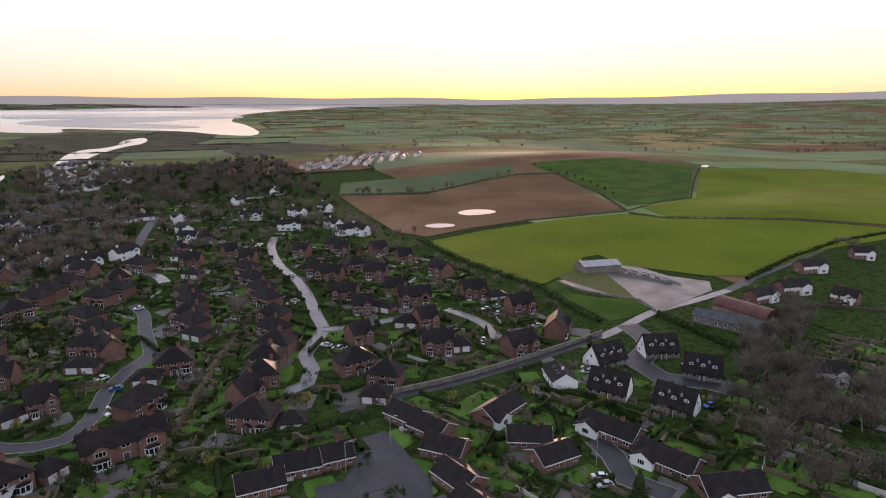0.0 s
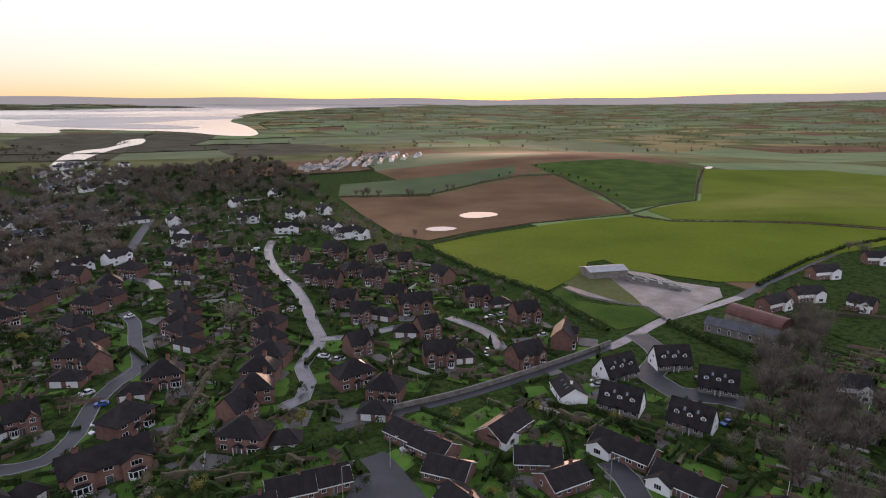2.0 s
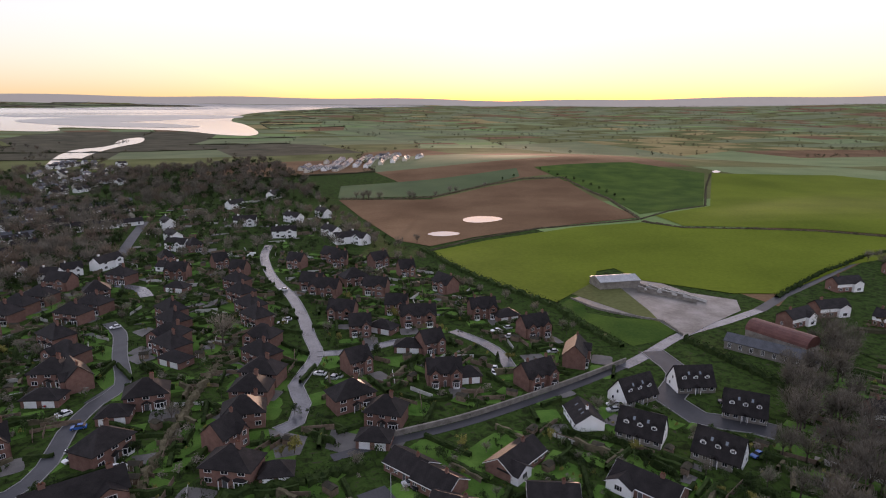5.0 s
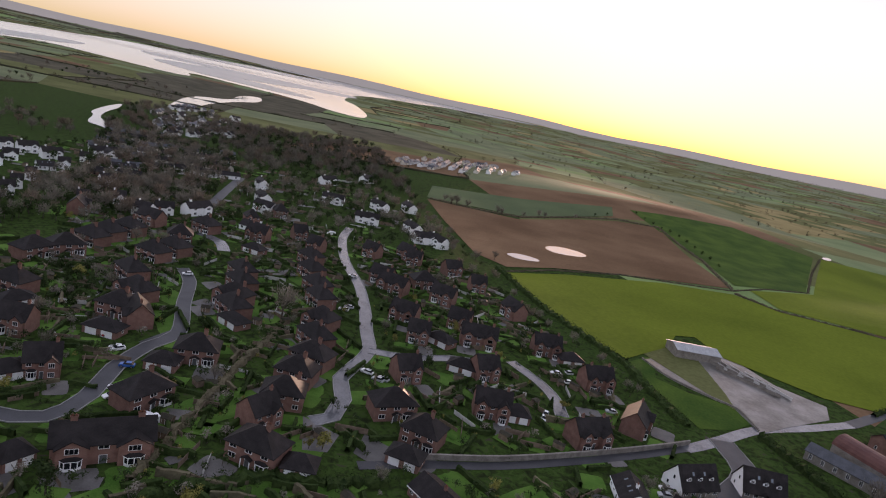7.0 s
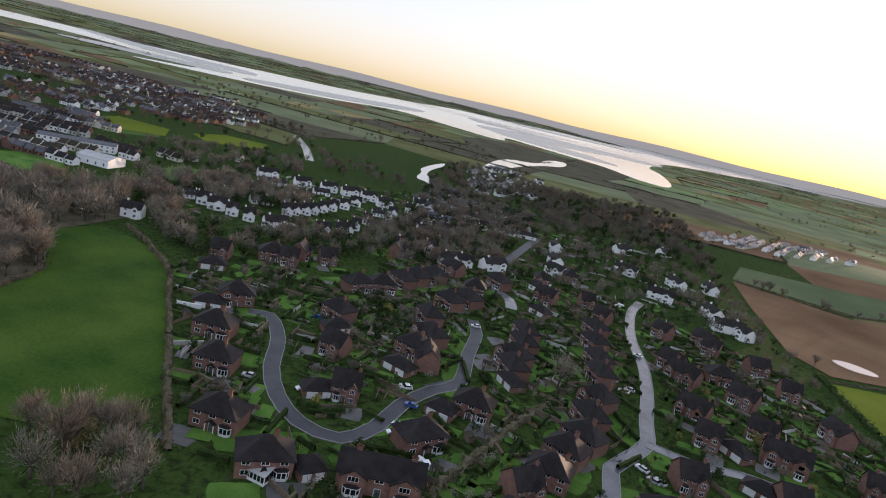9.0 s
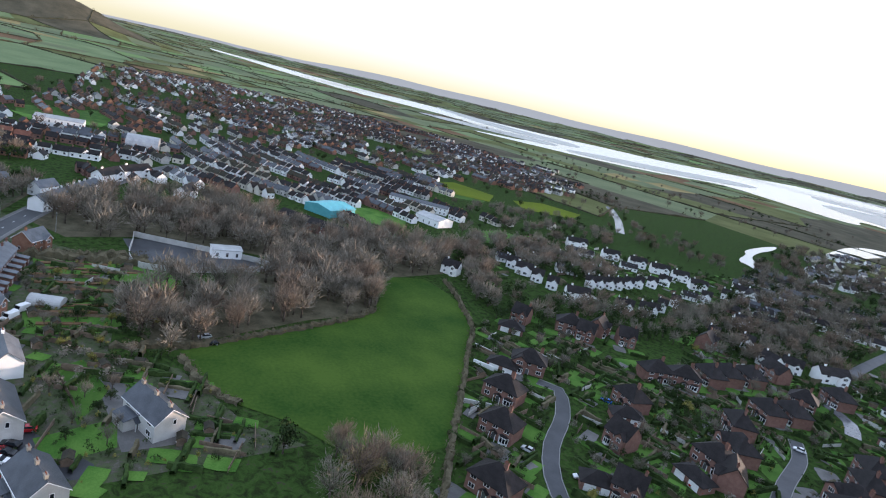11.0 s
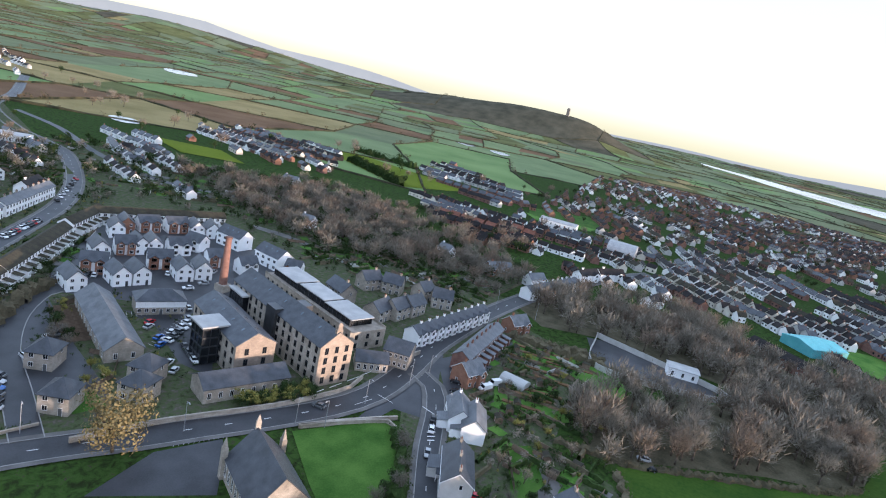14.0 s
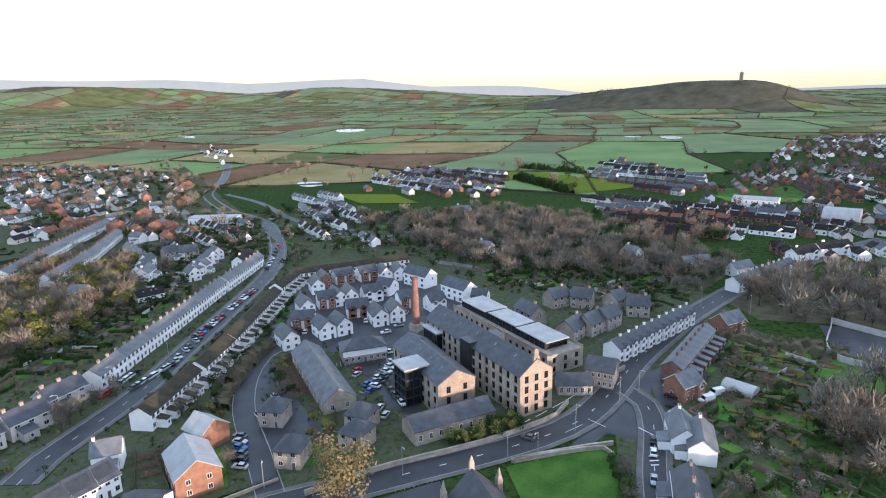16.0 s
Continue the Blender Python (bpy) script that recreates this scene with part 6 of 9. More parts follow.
mixed = house("white and brick house with dark gabled roof", 12.0, 7.5, 4.6, 7.4, BRICK, TILE, wing=(3.0, 4.4, 1.4), wing_mat=RENDER_WHITE, gable_wall=RENDER_WHITE, stacks=(-0.3,), win=4, sides=True, trim=False)
set_row(mixed, [(148.0, 273.1, 29, 1.30), (169.6, 285.4, 13, 1.30), (199.7, 322.0, 14, 1.30), (244.4, 347.6, -6, 0.95), (186.2, 270.4, -52, 0.86), (128.2, 189.1, -13, 0.86)], "houses by the farm lane")
set_row(cottage, [(57.8, 203.5, 29, 1.01), (79.4, 211.7, 5, 0.96), (88.1, 193.0, -24, 0.91), (53.4, 180.5, -31, 0.94), (70.5, 169.5, -39, 0.92)], "white court cottages")
set_row(villa, [(-152.4, 480.6, 9, 1.35), (-119.8, 497.3, -38, 1.35), (-101.0, 519.9, -54, 1.35), (-207.6, 472.7, -53, 1.35), (-183.6, 426.2, -48, 1.35), (-169.5, 400.4, -15, 1.17), (-204.0, 327.6, 0, 0.80), (-199.2, 338.2, 35, 0.80), (-190.2, 355.5, 72, 1.35), (-67.1, 423.5, 30, 1.35), (-167.9, 617.3, 75, 1.35)], "white houses")
set_row(villa, [(-186.1, 558.6, 61, 1.35), (-315.8, 444.2, -35, 1.35), (-256.9, 368.1, 57, 0.80), (-59.3, 423.5, -38, 1.35), (-80.9, 445.3, -48, 1.28), (-305.0, 193.6, 44, 0.80), (-112.9, 441.0, 10, 1.35)], "white houses")
gabled = house("white rendered house with steep front gable and dark roof", 8.0, 7.0, 4.6, 7.4, RENDER_WHITE, TILE, wing=(1.0, 4.4, 1.4), stacks=(-0.38,), win=2, sides=False, trim=False)
set_row(gabled, [(-306.9, 291.2, 49, 0.84), (-306.8, 298.7, 49, 0.70), (-307.8, 307.5, 48, 0.79), (-309.0, 315.6, 47, 0.70), (-312.8, 326.4, 46, 0.83), (-316.8, 338.7, 45, 0.76), (-321.0, 354.1, 44, 0.88), (-328.6, 372.2, 43, 1.03), (-268.5, 284.1, 46, 0.70), (-267.0, 288.5, 46, 0.70), (-265.9, 298.9, 44, 0.70), (-265.2, 305.7, 44, 0.70), (-274.2, 320.1, 43, 0.70), (-284.9, 340.8, 42, 0.70), (-300.6, 383.9, 40, 0.86), (-330.9, 247.5, 57, 0.92), (-319.2, 249.1, 56, 1.25), (-307.8, 252.2, 54, 0.87), (-296.6, 255.8, 53, 0.83), (-235.9, 322.2, 38, 0.74), (-226.8, 338.3, 36, 0.84), (-310.4, 414.0, 38, 0.81)], "white houses on the slope")
set_row(villa, [(-384.2, 366.3, 67, 1.09), (-370.6, 382.3, 64, 1.07), (-358.1, 393.9, 62, 1.16), (-345.4, 402.7, 60, 1.00), (-326.0, 401.7, 59, 1.02), (-321.6, 445.6, 55, 1.50), (-409.8, 351.6, 70, 1.35), (-280.2, 261.8, 68, 1.10)], "white houses on the slope")
set_row(bungalow_b, [(-302.4, 370.7, 55, 0.70), (-332.2, 289.9, 66, 1.03), (-341.2, 314.3, 64, 0.92), (-351.4, 339.9, 62, 0.82), (-359.3, 364.7, 61, 0.86), (-353.8, 272.1, 70, 1.10), (-370.9, 305.0, 67, 1.19), (-385.7, 338.1, 65, 1.45), (-343.1, 247.7, 72, 0.70), (-284.6, 418.8, 50, 1.06)], "white bungalows on the slope")


# ---------------------------------------------------------------- terraces and town houses
TERRACE = dict(name="terraced_house", L=5.4, D=6.8, eaves=5.5, ridge=7.7, win=2, back=False, sides=False, trim=False)
terrace_white = house("white terraced house with slate roof and chimney", wall=RENDER_WHITE, roof=SLATE_PALE, stack_mat=STONE, stacks=(0.46,), **TERRACE)
terrace_moss = house("white terraced house with mossy brown roof", wall=RENDER_WHITE, roof=MOSS_ROOF, stacks=(), lean=(1.2, 2.5, 3.2, 2.6), **TERRACE)
terrace_pale = house("white terraced house with weathered slate roof", wall=RENDER_WHITE, roof=SLATE_PALE, stack_mat=BRICK, stacks=(0.46,), **TERRACE)
terrace_brick = house("red brick terraced house with slate roof", wall=BRICK, roof=SLATE_PALE, stacks=(0.46,), lean=(1.2, 2.5, 4.0, 2.8), **TERRACE)
terrace_gable = house("white terraced house with front gable and slate roof", 5.4, 7.0, 5.4, 7.7, RENDER_WHITE, SLATE, wing=(0.8, 3.0, 0.8), stacks=(0.46,), win=2, sides=False, trim=False, name="terraced_house")
town_white = house("white rendered townhouse with slate roof and gables", 8.5, 7.6, 4.9, 7.8, RENDER_WHITE, SLATE, wing=[(-2.2, 3.0, 0.8), (2.2, 3.0, 0.8)], stacks=(), win=4, trim=False, sides=True, name="townhouse")
town_brick = house("white townhouse with orange brick gables and slate roof", 8.5, 7.6, 4.9, 7.8, RENDER_WHITE, SLATE, wing=[(-2.2, 3.2, 0.9), (2.2, 3.2, 0.9)], wing_mat=BRICK_WARM, stacks=(), win=4, trim=False, sides=True, name="townhouse")
town_gable = house("white gable fronted townhouse with slate roof", 9.0, 6.6, 4.9, 7.8, RENDER_WHITE, SLATE, stacks=(), win=2, trim=False, sides=False, name="townhouse")
town_tan = house("orange brick gable fronted townhouse with slate roof", 9.0, 6.6, 4.9, 7.8, BRICK_WARM, SLATE, stacks=(), win=2, trim=False, sides=False, name="townhouse")
for t in (town_gable, town_tan):
    for fl, v in ((0, -1.6), (1, -1.6), (1, 1.6)):
        for side in (-1, 1):
            window(t, side * 4.5, v, 0.95 + fl * 2.65, 1.2, 1.3, 90 * side)
    for side in (-1, 1):
        door(t, side * 4.5, 1.6, 0, yaw=90 * side, mat=DARK_METAL)
stone_house = house("grey stone house with blue slate roof", 9.0, 8.0, 5.4, 8.8, STONE, SLATE, stacks=(0.3,), win=3, back=False, trim=False)
block_white = house("large plain white house with slate roof and skylights", 13.0, 9.0, 6.2, 9.6, RENDER_WHITE, SLATE, stacks=(), win=4, skylights=(-3, 0, 3))
hip_house = house("square stone house with hipped slate roof", 8.0, 8.0, 5.2, 8.2, STONE, SLATE, hip=True, stacks=(), win=2, trim=False)
grey_house = house("old grey rendered house with weathered slate roof", 11.0, 8.0, 5.0, 8.0, RENDER_GREY, SLATE, stacks=(-0.42, 0.0, 0.42), win=3, stack_mat=STONE, lean=(-2.0, 4.0, 3.4, 2.8), porch=True)
white_old = house("old white gabled house with weathered slate roof", 9.0, 7.0, 4.8, 7.6, RENDER_WHITE, SLATE_PALE, stacks=(-0.4,), win=3, trim=False, lean=(1.8, 3.4, 3.0, 2.6))
solar_house = house("white modern house with dark roof and solar panels", 8.0, 8.0, 5.0, 8.2, RENDER_WHITE, SLATE, stacks=(), win=3, solar=True)
red_roof = house("rendered house with terracotta tiled roof", 11.0, 8.0, 5.0, 8.2, BRICK_WARM, RED_TILE, stacks=(0.3,), win=3, back=False, sides=False, trim=False, stack_mat=BRICK)
red_villa = house("red brick villa with slate roof", 11.0, 8.0, 5.2, 8.4, BRICK_WARM, SLATE_PALE, wing=(2.5, 4, 1.2), stacks=(-0.35,), win=3)
set_row(terrace_white, [(-115.8, -164.9, -148, 0.99), (-120.3, -167.7, -148, 0.99), (-124.8, -170.6, -148, 0.99), (-129.4, -173.4, -148, 0.99), (-133.9, -176.2, -148, 0.99), (-138.4, -179.0, -148, 0.99), (-142.9, -181.9, -148, 0.99), (-147.4, -184.7, -148, 0.99), (-152.0, -187.5, -148, 0.99), (-156.5, -190.3, -148, 0.99), (-161.0, -193.1, -148, 0.99), (-165.5, -196.0, -148, 0.99), (-170.0, -198.8, -148, 0.99), (-174.5, -201.6, -148, 0.99), (-179.1, -204.4, -148, 0.99), (-183.6, -207.2, -148, 0.99), (-188.1, -210.1, -148, 0.99), (-192.6, -212.9, -148, 0.99), (-197.1, -215.7, -148, 0.99), (-201.6, -218.5, -148, 0.99)], "white street terrace")
set_row(terrace_white, [(-208.1, -222.1, -149, 1.02), (-212.8, -224.9, -149, 1.02), (-217.6, -227.7, -149, 1.02), (-222.3, -230.5, -149, 1.02), (-227.0, -233.3, -149, 1.02), (-231.7, -236.1, -149, 1.02), (-236.5, -238.9, -149, 1.02), (-241.2, -241.7, -149, 1.02), (-245.9, -244.5, -149, 1.02)], "white street terrace")
set_row(terrace_moss, [(-110.7, -125.3, -152, 0.92), (-115.1, -127.6, -152, 0.92), (-119.4, -130.0, -152, 0.92), (-123.8, -132.4, -152, 0.92), (-128.2, -134.7, -152, 0.92), (-132.6, -137.1, -152, 0.92)], "mossy roofed terrace")
set_row(terrace_moss, [(-139.0, -140.4, -150, 0.91), (-143.3, -142.8, -150, 0.91), (-147.5, -145.3, -150, 0.91), (-151.8, -147.7, -150, 0.91), (-156.0, -150.2, -150, 0.91)], "mossy roofed terrace")
set_row(terrace_moss, [(-161.3, -153.5, -147, 0.98), (-165.8, -156.3, -147, 0.98), (-170.3, -159.2, -147, 0.98), (-174.7, -162.1, -147, 0.98), (-179.2, -165.0, -147, 0.98), (-183.7, -167.9, -147, 0.98), (-188.2, -170.7, -147, 0.98), (-192.6, -173.6, -147, 0.98), (-197.1, -176.5, -147, 0.98), (-201.6, -179.4, -147, 0.98), (-206.0, -182.3, -147, 0.98)], "mossy roofed terrace")
set_row(terrace_moss, [(-214.6, -188.8, -153, 1.00), (-219.5, -191.3, -153, 1.00), (-224.3, -193.8, -153, 1.00), (-229.1, -196.3, -153, 1.00), (-233.9, -198.8, -153, 1.00), (-238.7, -201.3, -153, 1.00)], "mossy roofed terrace")
set_row(terrace_moss, [(-238.9, -198.1, 149, 1.04), (-243.7, -195.2, 149, 1.04), (-248.5, -192.3, 149, 1.04), (-253.3, -189.3, 149, 1.04), (-258.1, -186.4, 149, 1.04), (-262.9, -183.5, 149, 1.04), (-267.7, -180.6, 149, 1.04), (-272.5, -177.7, 149, 1.04), (-277.3, -174.8, 149, 1.04), (-282.1, -171.9, 149, 1.04), (-286.9, -169.0, 149, 1.04)], "mossy roofed terrace")
set_row(terrace_pale, [(-152.5, -340.1, -137, 1.01), (-156.4, -343.8, -137, 1.01), (-160.3, -347.6, -137, 1.01), (-164.3, -351.3, -137, 1.01), (-168.2, -355.0, -137, 1.01), (-172.2, -358.8, -137, 1.01), (-176.1, -362.5, -137, 1.01), (-180.0, -366.2, -137, 1.01), (-184.0, -370.0, -137, 1.01), (-187.9, -373.7, -137, 1.01), (-191.9, -377.5, -137, 1.01), (-195.8, -381.2, -137, 1.01), (-199.7, -384.9, -137, 1.01), (-203.7, -388.7, -137, 1.01), (-207.6, -392.4, -137, 1.01)], "far grey terrace")
set_row(terrace_pale, [(-211.6, -396.1, -138, 1.02), (-215.7, -399.8, -138, 1.02), (-219.7, -403.5, -138, 1.02), (-223.8, -407.2, -138, 1.02), (-227.8, -410.9, -138, 1.02), (-231.9, -414.6, -138, 1.02), (-236.0, -418.3, -138, 1.02), (-240.0, -422.0, -138, 1.02), (-244.1, -425.7, -138, 1.02), (-248.1, -429.4, -138, 1.02), (-252.2, -433.1, -138, 1.02), (-256.2, -436.8, -138, 1.02)], "far grey terrace")
set_row(terrace_pale, [(-161.3, -308.5, -138, 1.01), (-165.3, -312.1, -138, 1.01), (-169.4, -315.8, -138, 1.01), (-173.4, -319.4, -138, 1.01), (-177.5, -323.1, -138, 1.01), (-181.5, -326.7, -138, 1.01), (-185.6, -330.4, -138, 1.01), (-189.6, -334.1, -138, 1.01), (-193.7, -337.7, -138, 1.01), (-197.7, -341.4, -138, 1.01)], "far grey terrace")
set_row(terrace_pale, [(-201.5, -345.2, -131, 0.99), (-205.0, -349.3, -131, 0.99), (-208.5, -353.3, -131, 0.99), (-212.0, -357.4, -131, 0.99), (-215.5, -361.4, -131, 0.99), (-219.0, -365.5, -131, 0.99), (-222.5, -369.6, -131, 0.99), (-226.0, -373.6, -131, 0.99), (-229.5, -377.7, -131, 0.99), (-233.0, -381.7, -131, 0.99), (-236.5, -385.8, -131, 0.99), (-240.0, -389.8, -131, 0.99)], "far grey terrace")
set_row(terrace_gable, [(-231.6, -26.0, 167, 1.00), (-236.9, -24.7, 167, 1.00), (-242.1, -23.5, 167, 1.00), (-247.4, -22.3, 167, 1.00), (-252.7, -21.0, 167, 1.00), (-257.9, -19.8, 167, 1.00), (-263.2, -18.5, 167, 1.00), (-268.5, -17.3, 167, 1.00), (-273.7, -16.0, 167, 1.00), (-279.0, -14.8, 167, 1.00)], "gabled white terrace")
set_row(terrace_gable, [(-336.5, -5.2, 161, 1.01), (-341.6, -3.4, 161, 1.01), (-346.8, -1.7, 161, 1.01), (-351.9, 0.1, 161, 1.01), (-357.1, 1.9, 161, 1.01), (-362.2, 3.7, 161, 1.01), (-367.4, 5.5, 161, 1.01), (-372.6, 7.2, 161, 1.01), (-377.7, 9.0, 161, 1.01), (-382.9, 10.8, 161, 1.01)], "gabled white terrace")
set_row(terrace_brick, [(-225.0, -3.8, 178, 0.97), (-230.2, -3.6, 178, 0.97), (-235.5, -3.5, 178, 0.97), (-240.7, -3.3, 178, 0.97), (-246.0, -3.1, 178, 0.97), (-251.2, -3.0, 178, 0.97), (-256.4, -2.8, 178, 0.97), (-261.7, -2.7, 178, 0.97)], "brick terrace")
set_row(town_white, [(-235.4, -146.6, 150, 1.09), (-246.9, -146.6, 93, 1.01), (-240.5, -113.1, 156, 0.94)], "mill townhouses")
set_row(town_brick, [(-192.4, -146.7, 134, 1.09), (-215.7, -137.6, 140, 1.12), (-237.2, -126.6, 149, 1.05), (-248.8, -178.5, 154, 1.14), (-259.4, -171.4, 154, 1.17), (-216.7, -158.1, 146, 0.95)], "mill townhouses")
set_row(town_brick, [(-255.8, -98.3, 106, 0.85)], "mill townhouses")
set_row(town_gable, [(-175.6, -137.5, 68, 1.22), (-190.6, -132.8, 67, 1.16), (-197.5, -130.1, 65, 1.22), (-213.7, -123.8, 58, 1.22), (-221.3, -120.7, 53, 1.22), (-205.5, -160.0, 62, 1.22), (-222.6, -156.8, 63, 1.22), (-227.6, -153.8, 56, 1.22), (-230.6, -178.9, 56, 1.22), (-264.2, -163.5, 56, 1.22), (-269.8, -158.3, 52, 1.22)], "mill townhouses")
set_row(town_tan, [(-239.2, -182.6, 57, 1.22)], "mill townhouses")
set_row(block_white, [(-266.8, -141.2, 82, 1.17), (-259.2, -112.4, 76, 1.21)], "white blocks")
mill_block = house("white and stone two storey block with hipped slate roof", 16.0, 9.0, 5.2, 8.0, STONE, SLATE, hip=True, gable_wall=RENDER_WHITE, stacks=(), win=7, trim=False, sides=False, win_size=(1.2, 1.4))
set_row(mill_block, [(-183.2, -104.8, 144, 1.00)], "mill offices")
set_row(stone_house, [(-248.9, -69.4, 63, 1.35), (-273.1, -68.5, 153, 1.06), (-278.4, -58.1, 100, 1.02), (-283.1, -44.6, 164, 0.93), (-280.8, -33.9, 112, 1.03), (-241.9, -47.4, 176, 1.30), (-251.4, -43.1, 169, 1.30), (-260.3, -40.2, 169, 1.15)], "stone mill houses")
set_row(hip_house, [(-134.1, -95.2, 117, 0.90), (-122.8, -74.7, 115, 0.90), (-137.9, -65.6, 99, 0.90), (-146.0, -71.2, 102, 0.90)], "stone lodges")
set_row(grey_house, [(-103.4, -162.0, -170, 1.18), (-89.8, -154.3, -173, 1.06), (-77.3, -151.7, -172, 0.89)], "grey semi-detached houses")
set_row(white_old, [(-94.5, -115.0, 145, 0.80), (-234.5, -300.4, 92, 1.35), (-218.8, -259.6, -155, 1.35), (-197.5, -276.9, -140, 1.35), (-371.0, -65.9, 63, 1.09), (-437.3, -226.5, 95, 1.35), (-339.3, -145.8, 87, 0.92), (-366.4, -8.5, 149, 1.35)], "white houses")
set_row(white_old, [(-187.4, 8.3, 24, 1.40), (-185.0, 13.8, 18, 1.40)], "white houses by the lane")
set_row(grey_house, [(-158.8, 18.0, 19, 1.41), (-132.5, 30.0, 26, 1.09), (-158.5, 50.0, 30, 1.35)], "grey lane houses")
set_row(solar_house, [(-81.4, -104.0, 180, 0.80), (-86.9, -104.4, -178, 0.80), (-75.0, -103.2, -173, 0.80)], "solar roofed houses")
set_row(red_villa, [(-280.2, 2.4, 152, 0.93), (-215.8, 1.6, 156, 0.80), (-363.2, -30.1, 137, 1.35), (-158.7, -267.5, 121, 0.80)], "brick villas")
set_row(villa, [(-416.1, 15.0, 153, 1.62), (-437.5, 27.6, 142, 1.90), (-400.8, 57.6, 160, 1.41), (-243.6, -253.1, -146, 1.66)], "white roadside houses")
surface("quarter_ground", [(-381, -1110), (-543, -775), (-349, -392), (-293, -283), (-213, -281), (-161, -370), (-150, -389)], TOWN_GROUND, 0.3, 40, "gardens and yards of the hillside quarter", "ground")
set_row(town_gable, [(-209.9, -252.9, -101, 0.85), (-218.1, -260.0, -102, 0.85), (-227.0, -267.3, -102, 0.85), (-236.5, -275.0, -103, 0.85), (-244.8, -281.3, -103, 0.85), (-197.4, -281.6, -152, 0.80), (-204.5, -291.3, -152, 0.80), (-212.3, -301.2, -153, 0.80)], "stepped white terrace")
set_row(stone_house, [(-228.2, -304.2, 170, 0.90), (-236.4, -295.5, 168, 0.90)], "stone gabled pair")
set_row(bungalow_b, [(-178.9, -242.2, 167, 0.90)], "bungalows")
set_row(red_roof, [(-366.8, -728.0, 77, 1.10), (-276.0, -379.4, 87, 1.02), (-268.9, -389.3, -151, 1.00), (-256.1, -513.8, -141, 1.10), (-255.5, -390.3, 76, 1.10), (-234.7, -554.0, -151, 1.00), (-268.5, -552.8, -170, 1.00), (-415.1, -576.6, -162, 1.10), (-242.6, -468.4, -132, 1.10), (-294.2, -450.2, -145, 1.10), (-272.8, -602.1, 165, 1.00), (-254.0, -348.5, 72, 1.10), (-252.5, -413.3, -176, 1.00), (-345.2, -726.1, -128, 1.10), (-410.5, -857.5, -155, 1.10), (-347.9, -539.4, 69, 1.10), (-350.5, -480.8, -144, 1.10), (-398.4, -670.4, 69, 1.10), (-372.6, -870.1, -120, 1.10)], "red roofed houses")
set_row(white_old, [(-367.2, -806.4, -150, 1.20), (-274.4, -652.7, 109, 1.13), (-385.7, -612.5, 90, 1.20), (-348.0, -629.2, 73, 1.20), (-211.8, -439.4, 78, 1.20), (-444.0, -667.6, 73, 1.20), (-273.6, -458.3, 150, 1.10), (-373.3, -692.8, -125, 1.20), (-398.8, -760.3, -130, 1.20), (-314.7, -444.7, -137, 1.20), (-312.6, -567.8, 85, 1.20), (-317.1, -544.9, -141, 1.20), (-304.1, -687.3, -123, 1.20), (-357.5, -610.9, 70, 1.20), (-312.1, -755.8, 76, 1.20), (-305.6, -657.8, -128, 1.20), (-243.6, -368.1, 103, 1.10), (-256.9, -583.7, 89, 1.20), (-322.8, -480.8, 160, 1.10)], "hillside white houses")


# ---------------------------------------------------------------- mill, church and farm
def hall(label, x, y, deg, L, W, eaves, ridge, wall, roof, bays=8, storeys=3, category="building", gable_cols=0, skylights=0, name="building", win=(1.1, 1.9), step=3.4, frame_mat=WHITE_FRAME, barrel=False, gable_mat=None, z0=0.9):
    """A long building from its near gable along its ridge."""
    t = thing(name, label, category)
    s = Shape()
    walls(s, 0, L, -W / 2, W / 2, eaves, None if barrel else ridge - 0.05)
    part("wall", s, wall, t)
    if gable_mat:
        g = Shape()
        g.solid([(-0.12, -W / 2, -0.5), (-0.12, W / 2, -0.5), (-0.12, W / 2, eaves), (-0.12, 0, ridge), (-0.12, -W / 2, eaves)], [(0.02, -W / 2, -0.5), (0.02, W / 2, -0.5), (0.02, W / 2, eaves), (0.02, 0, ridge), (0.02, -W / 2, eaves)])
        part("gable", g, gable_mat, t)
    r = Shape()
    if barrel:
        arc = [(math.cos(a) * W / 2, eaves - 0.2 + math.sin(a) * (ridge - eaves)) for a in [math.pi * k / 10 for k in range(11)]]
        r.solid([(-0.3, a, b) for a, b in arc], [(L + 0.3, a, b) for a, b in arc])
    else:
        pitched(r, 0, L, -W / 2, W / 2, eaves, ridge)
    part("roof", r, roof, t)
    for fl in range(storeys):
        z = z0 + fl * step
        for k in range(bays):
            u = L * (k + 0.5) / bays
            for sg in (-1, 1):
                window(t, u, sg * W / 2, z, win[0], win[1], 0 if sg < 0 else 180, frame_mat=frame_mat)
        for k in range(gable_cols):
            v = W * ((k + 0.5) / gable_cols - 0.5) * 0.9
            window(t, -0.13 if gable_mat else 0, v, z, win[0], win[1], -90, frame_mat=frame_mat)
    sl = math.degrees(math.atan2(ridge - eaves, W / 2))
    for k in range(skylights):
        for sg in (-1, 1):
            q = W * 0.22
            window(t, L * (k + 0.7) / (skylights + 0.4), sg * q, eaves + (ridge - eaves) * (1 - q / (W / 2)) + 0.25, 0.9, 1.3, 0 if sg < 0 else 180, "skylight", SKYLIGHT, DARK_METAL, 0, sl - 90)
    t.matrix_world = Matrix.Translation((x, y, ground_z(x, y))) @ pose(0, 0, 0, 0, 0, deg)
    for k in range(int(L / 5) + 1):
        TAKEN.append((x + math.cos(radians(deg)) * k * 5, y + math.sin(radians(deg)) * k * 5, W / 2 + 0.5))
    return t


def local(t, name, shape, mats, label=""):
    return part(name, shape, mats, t, label)

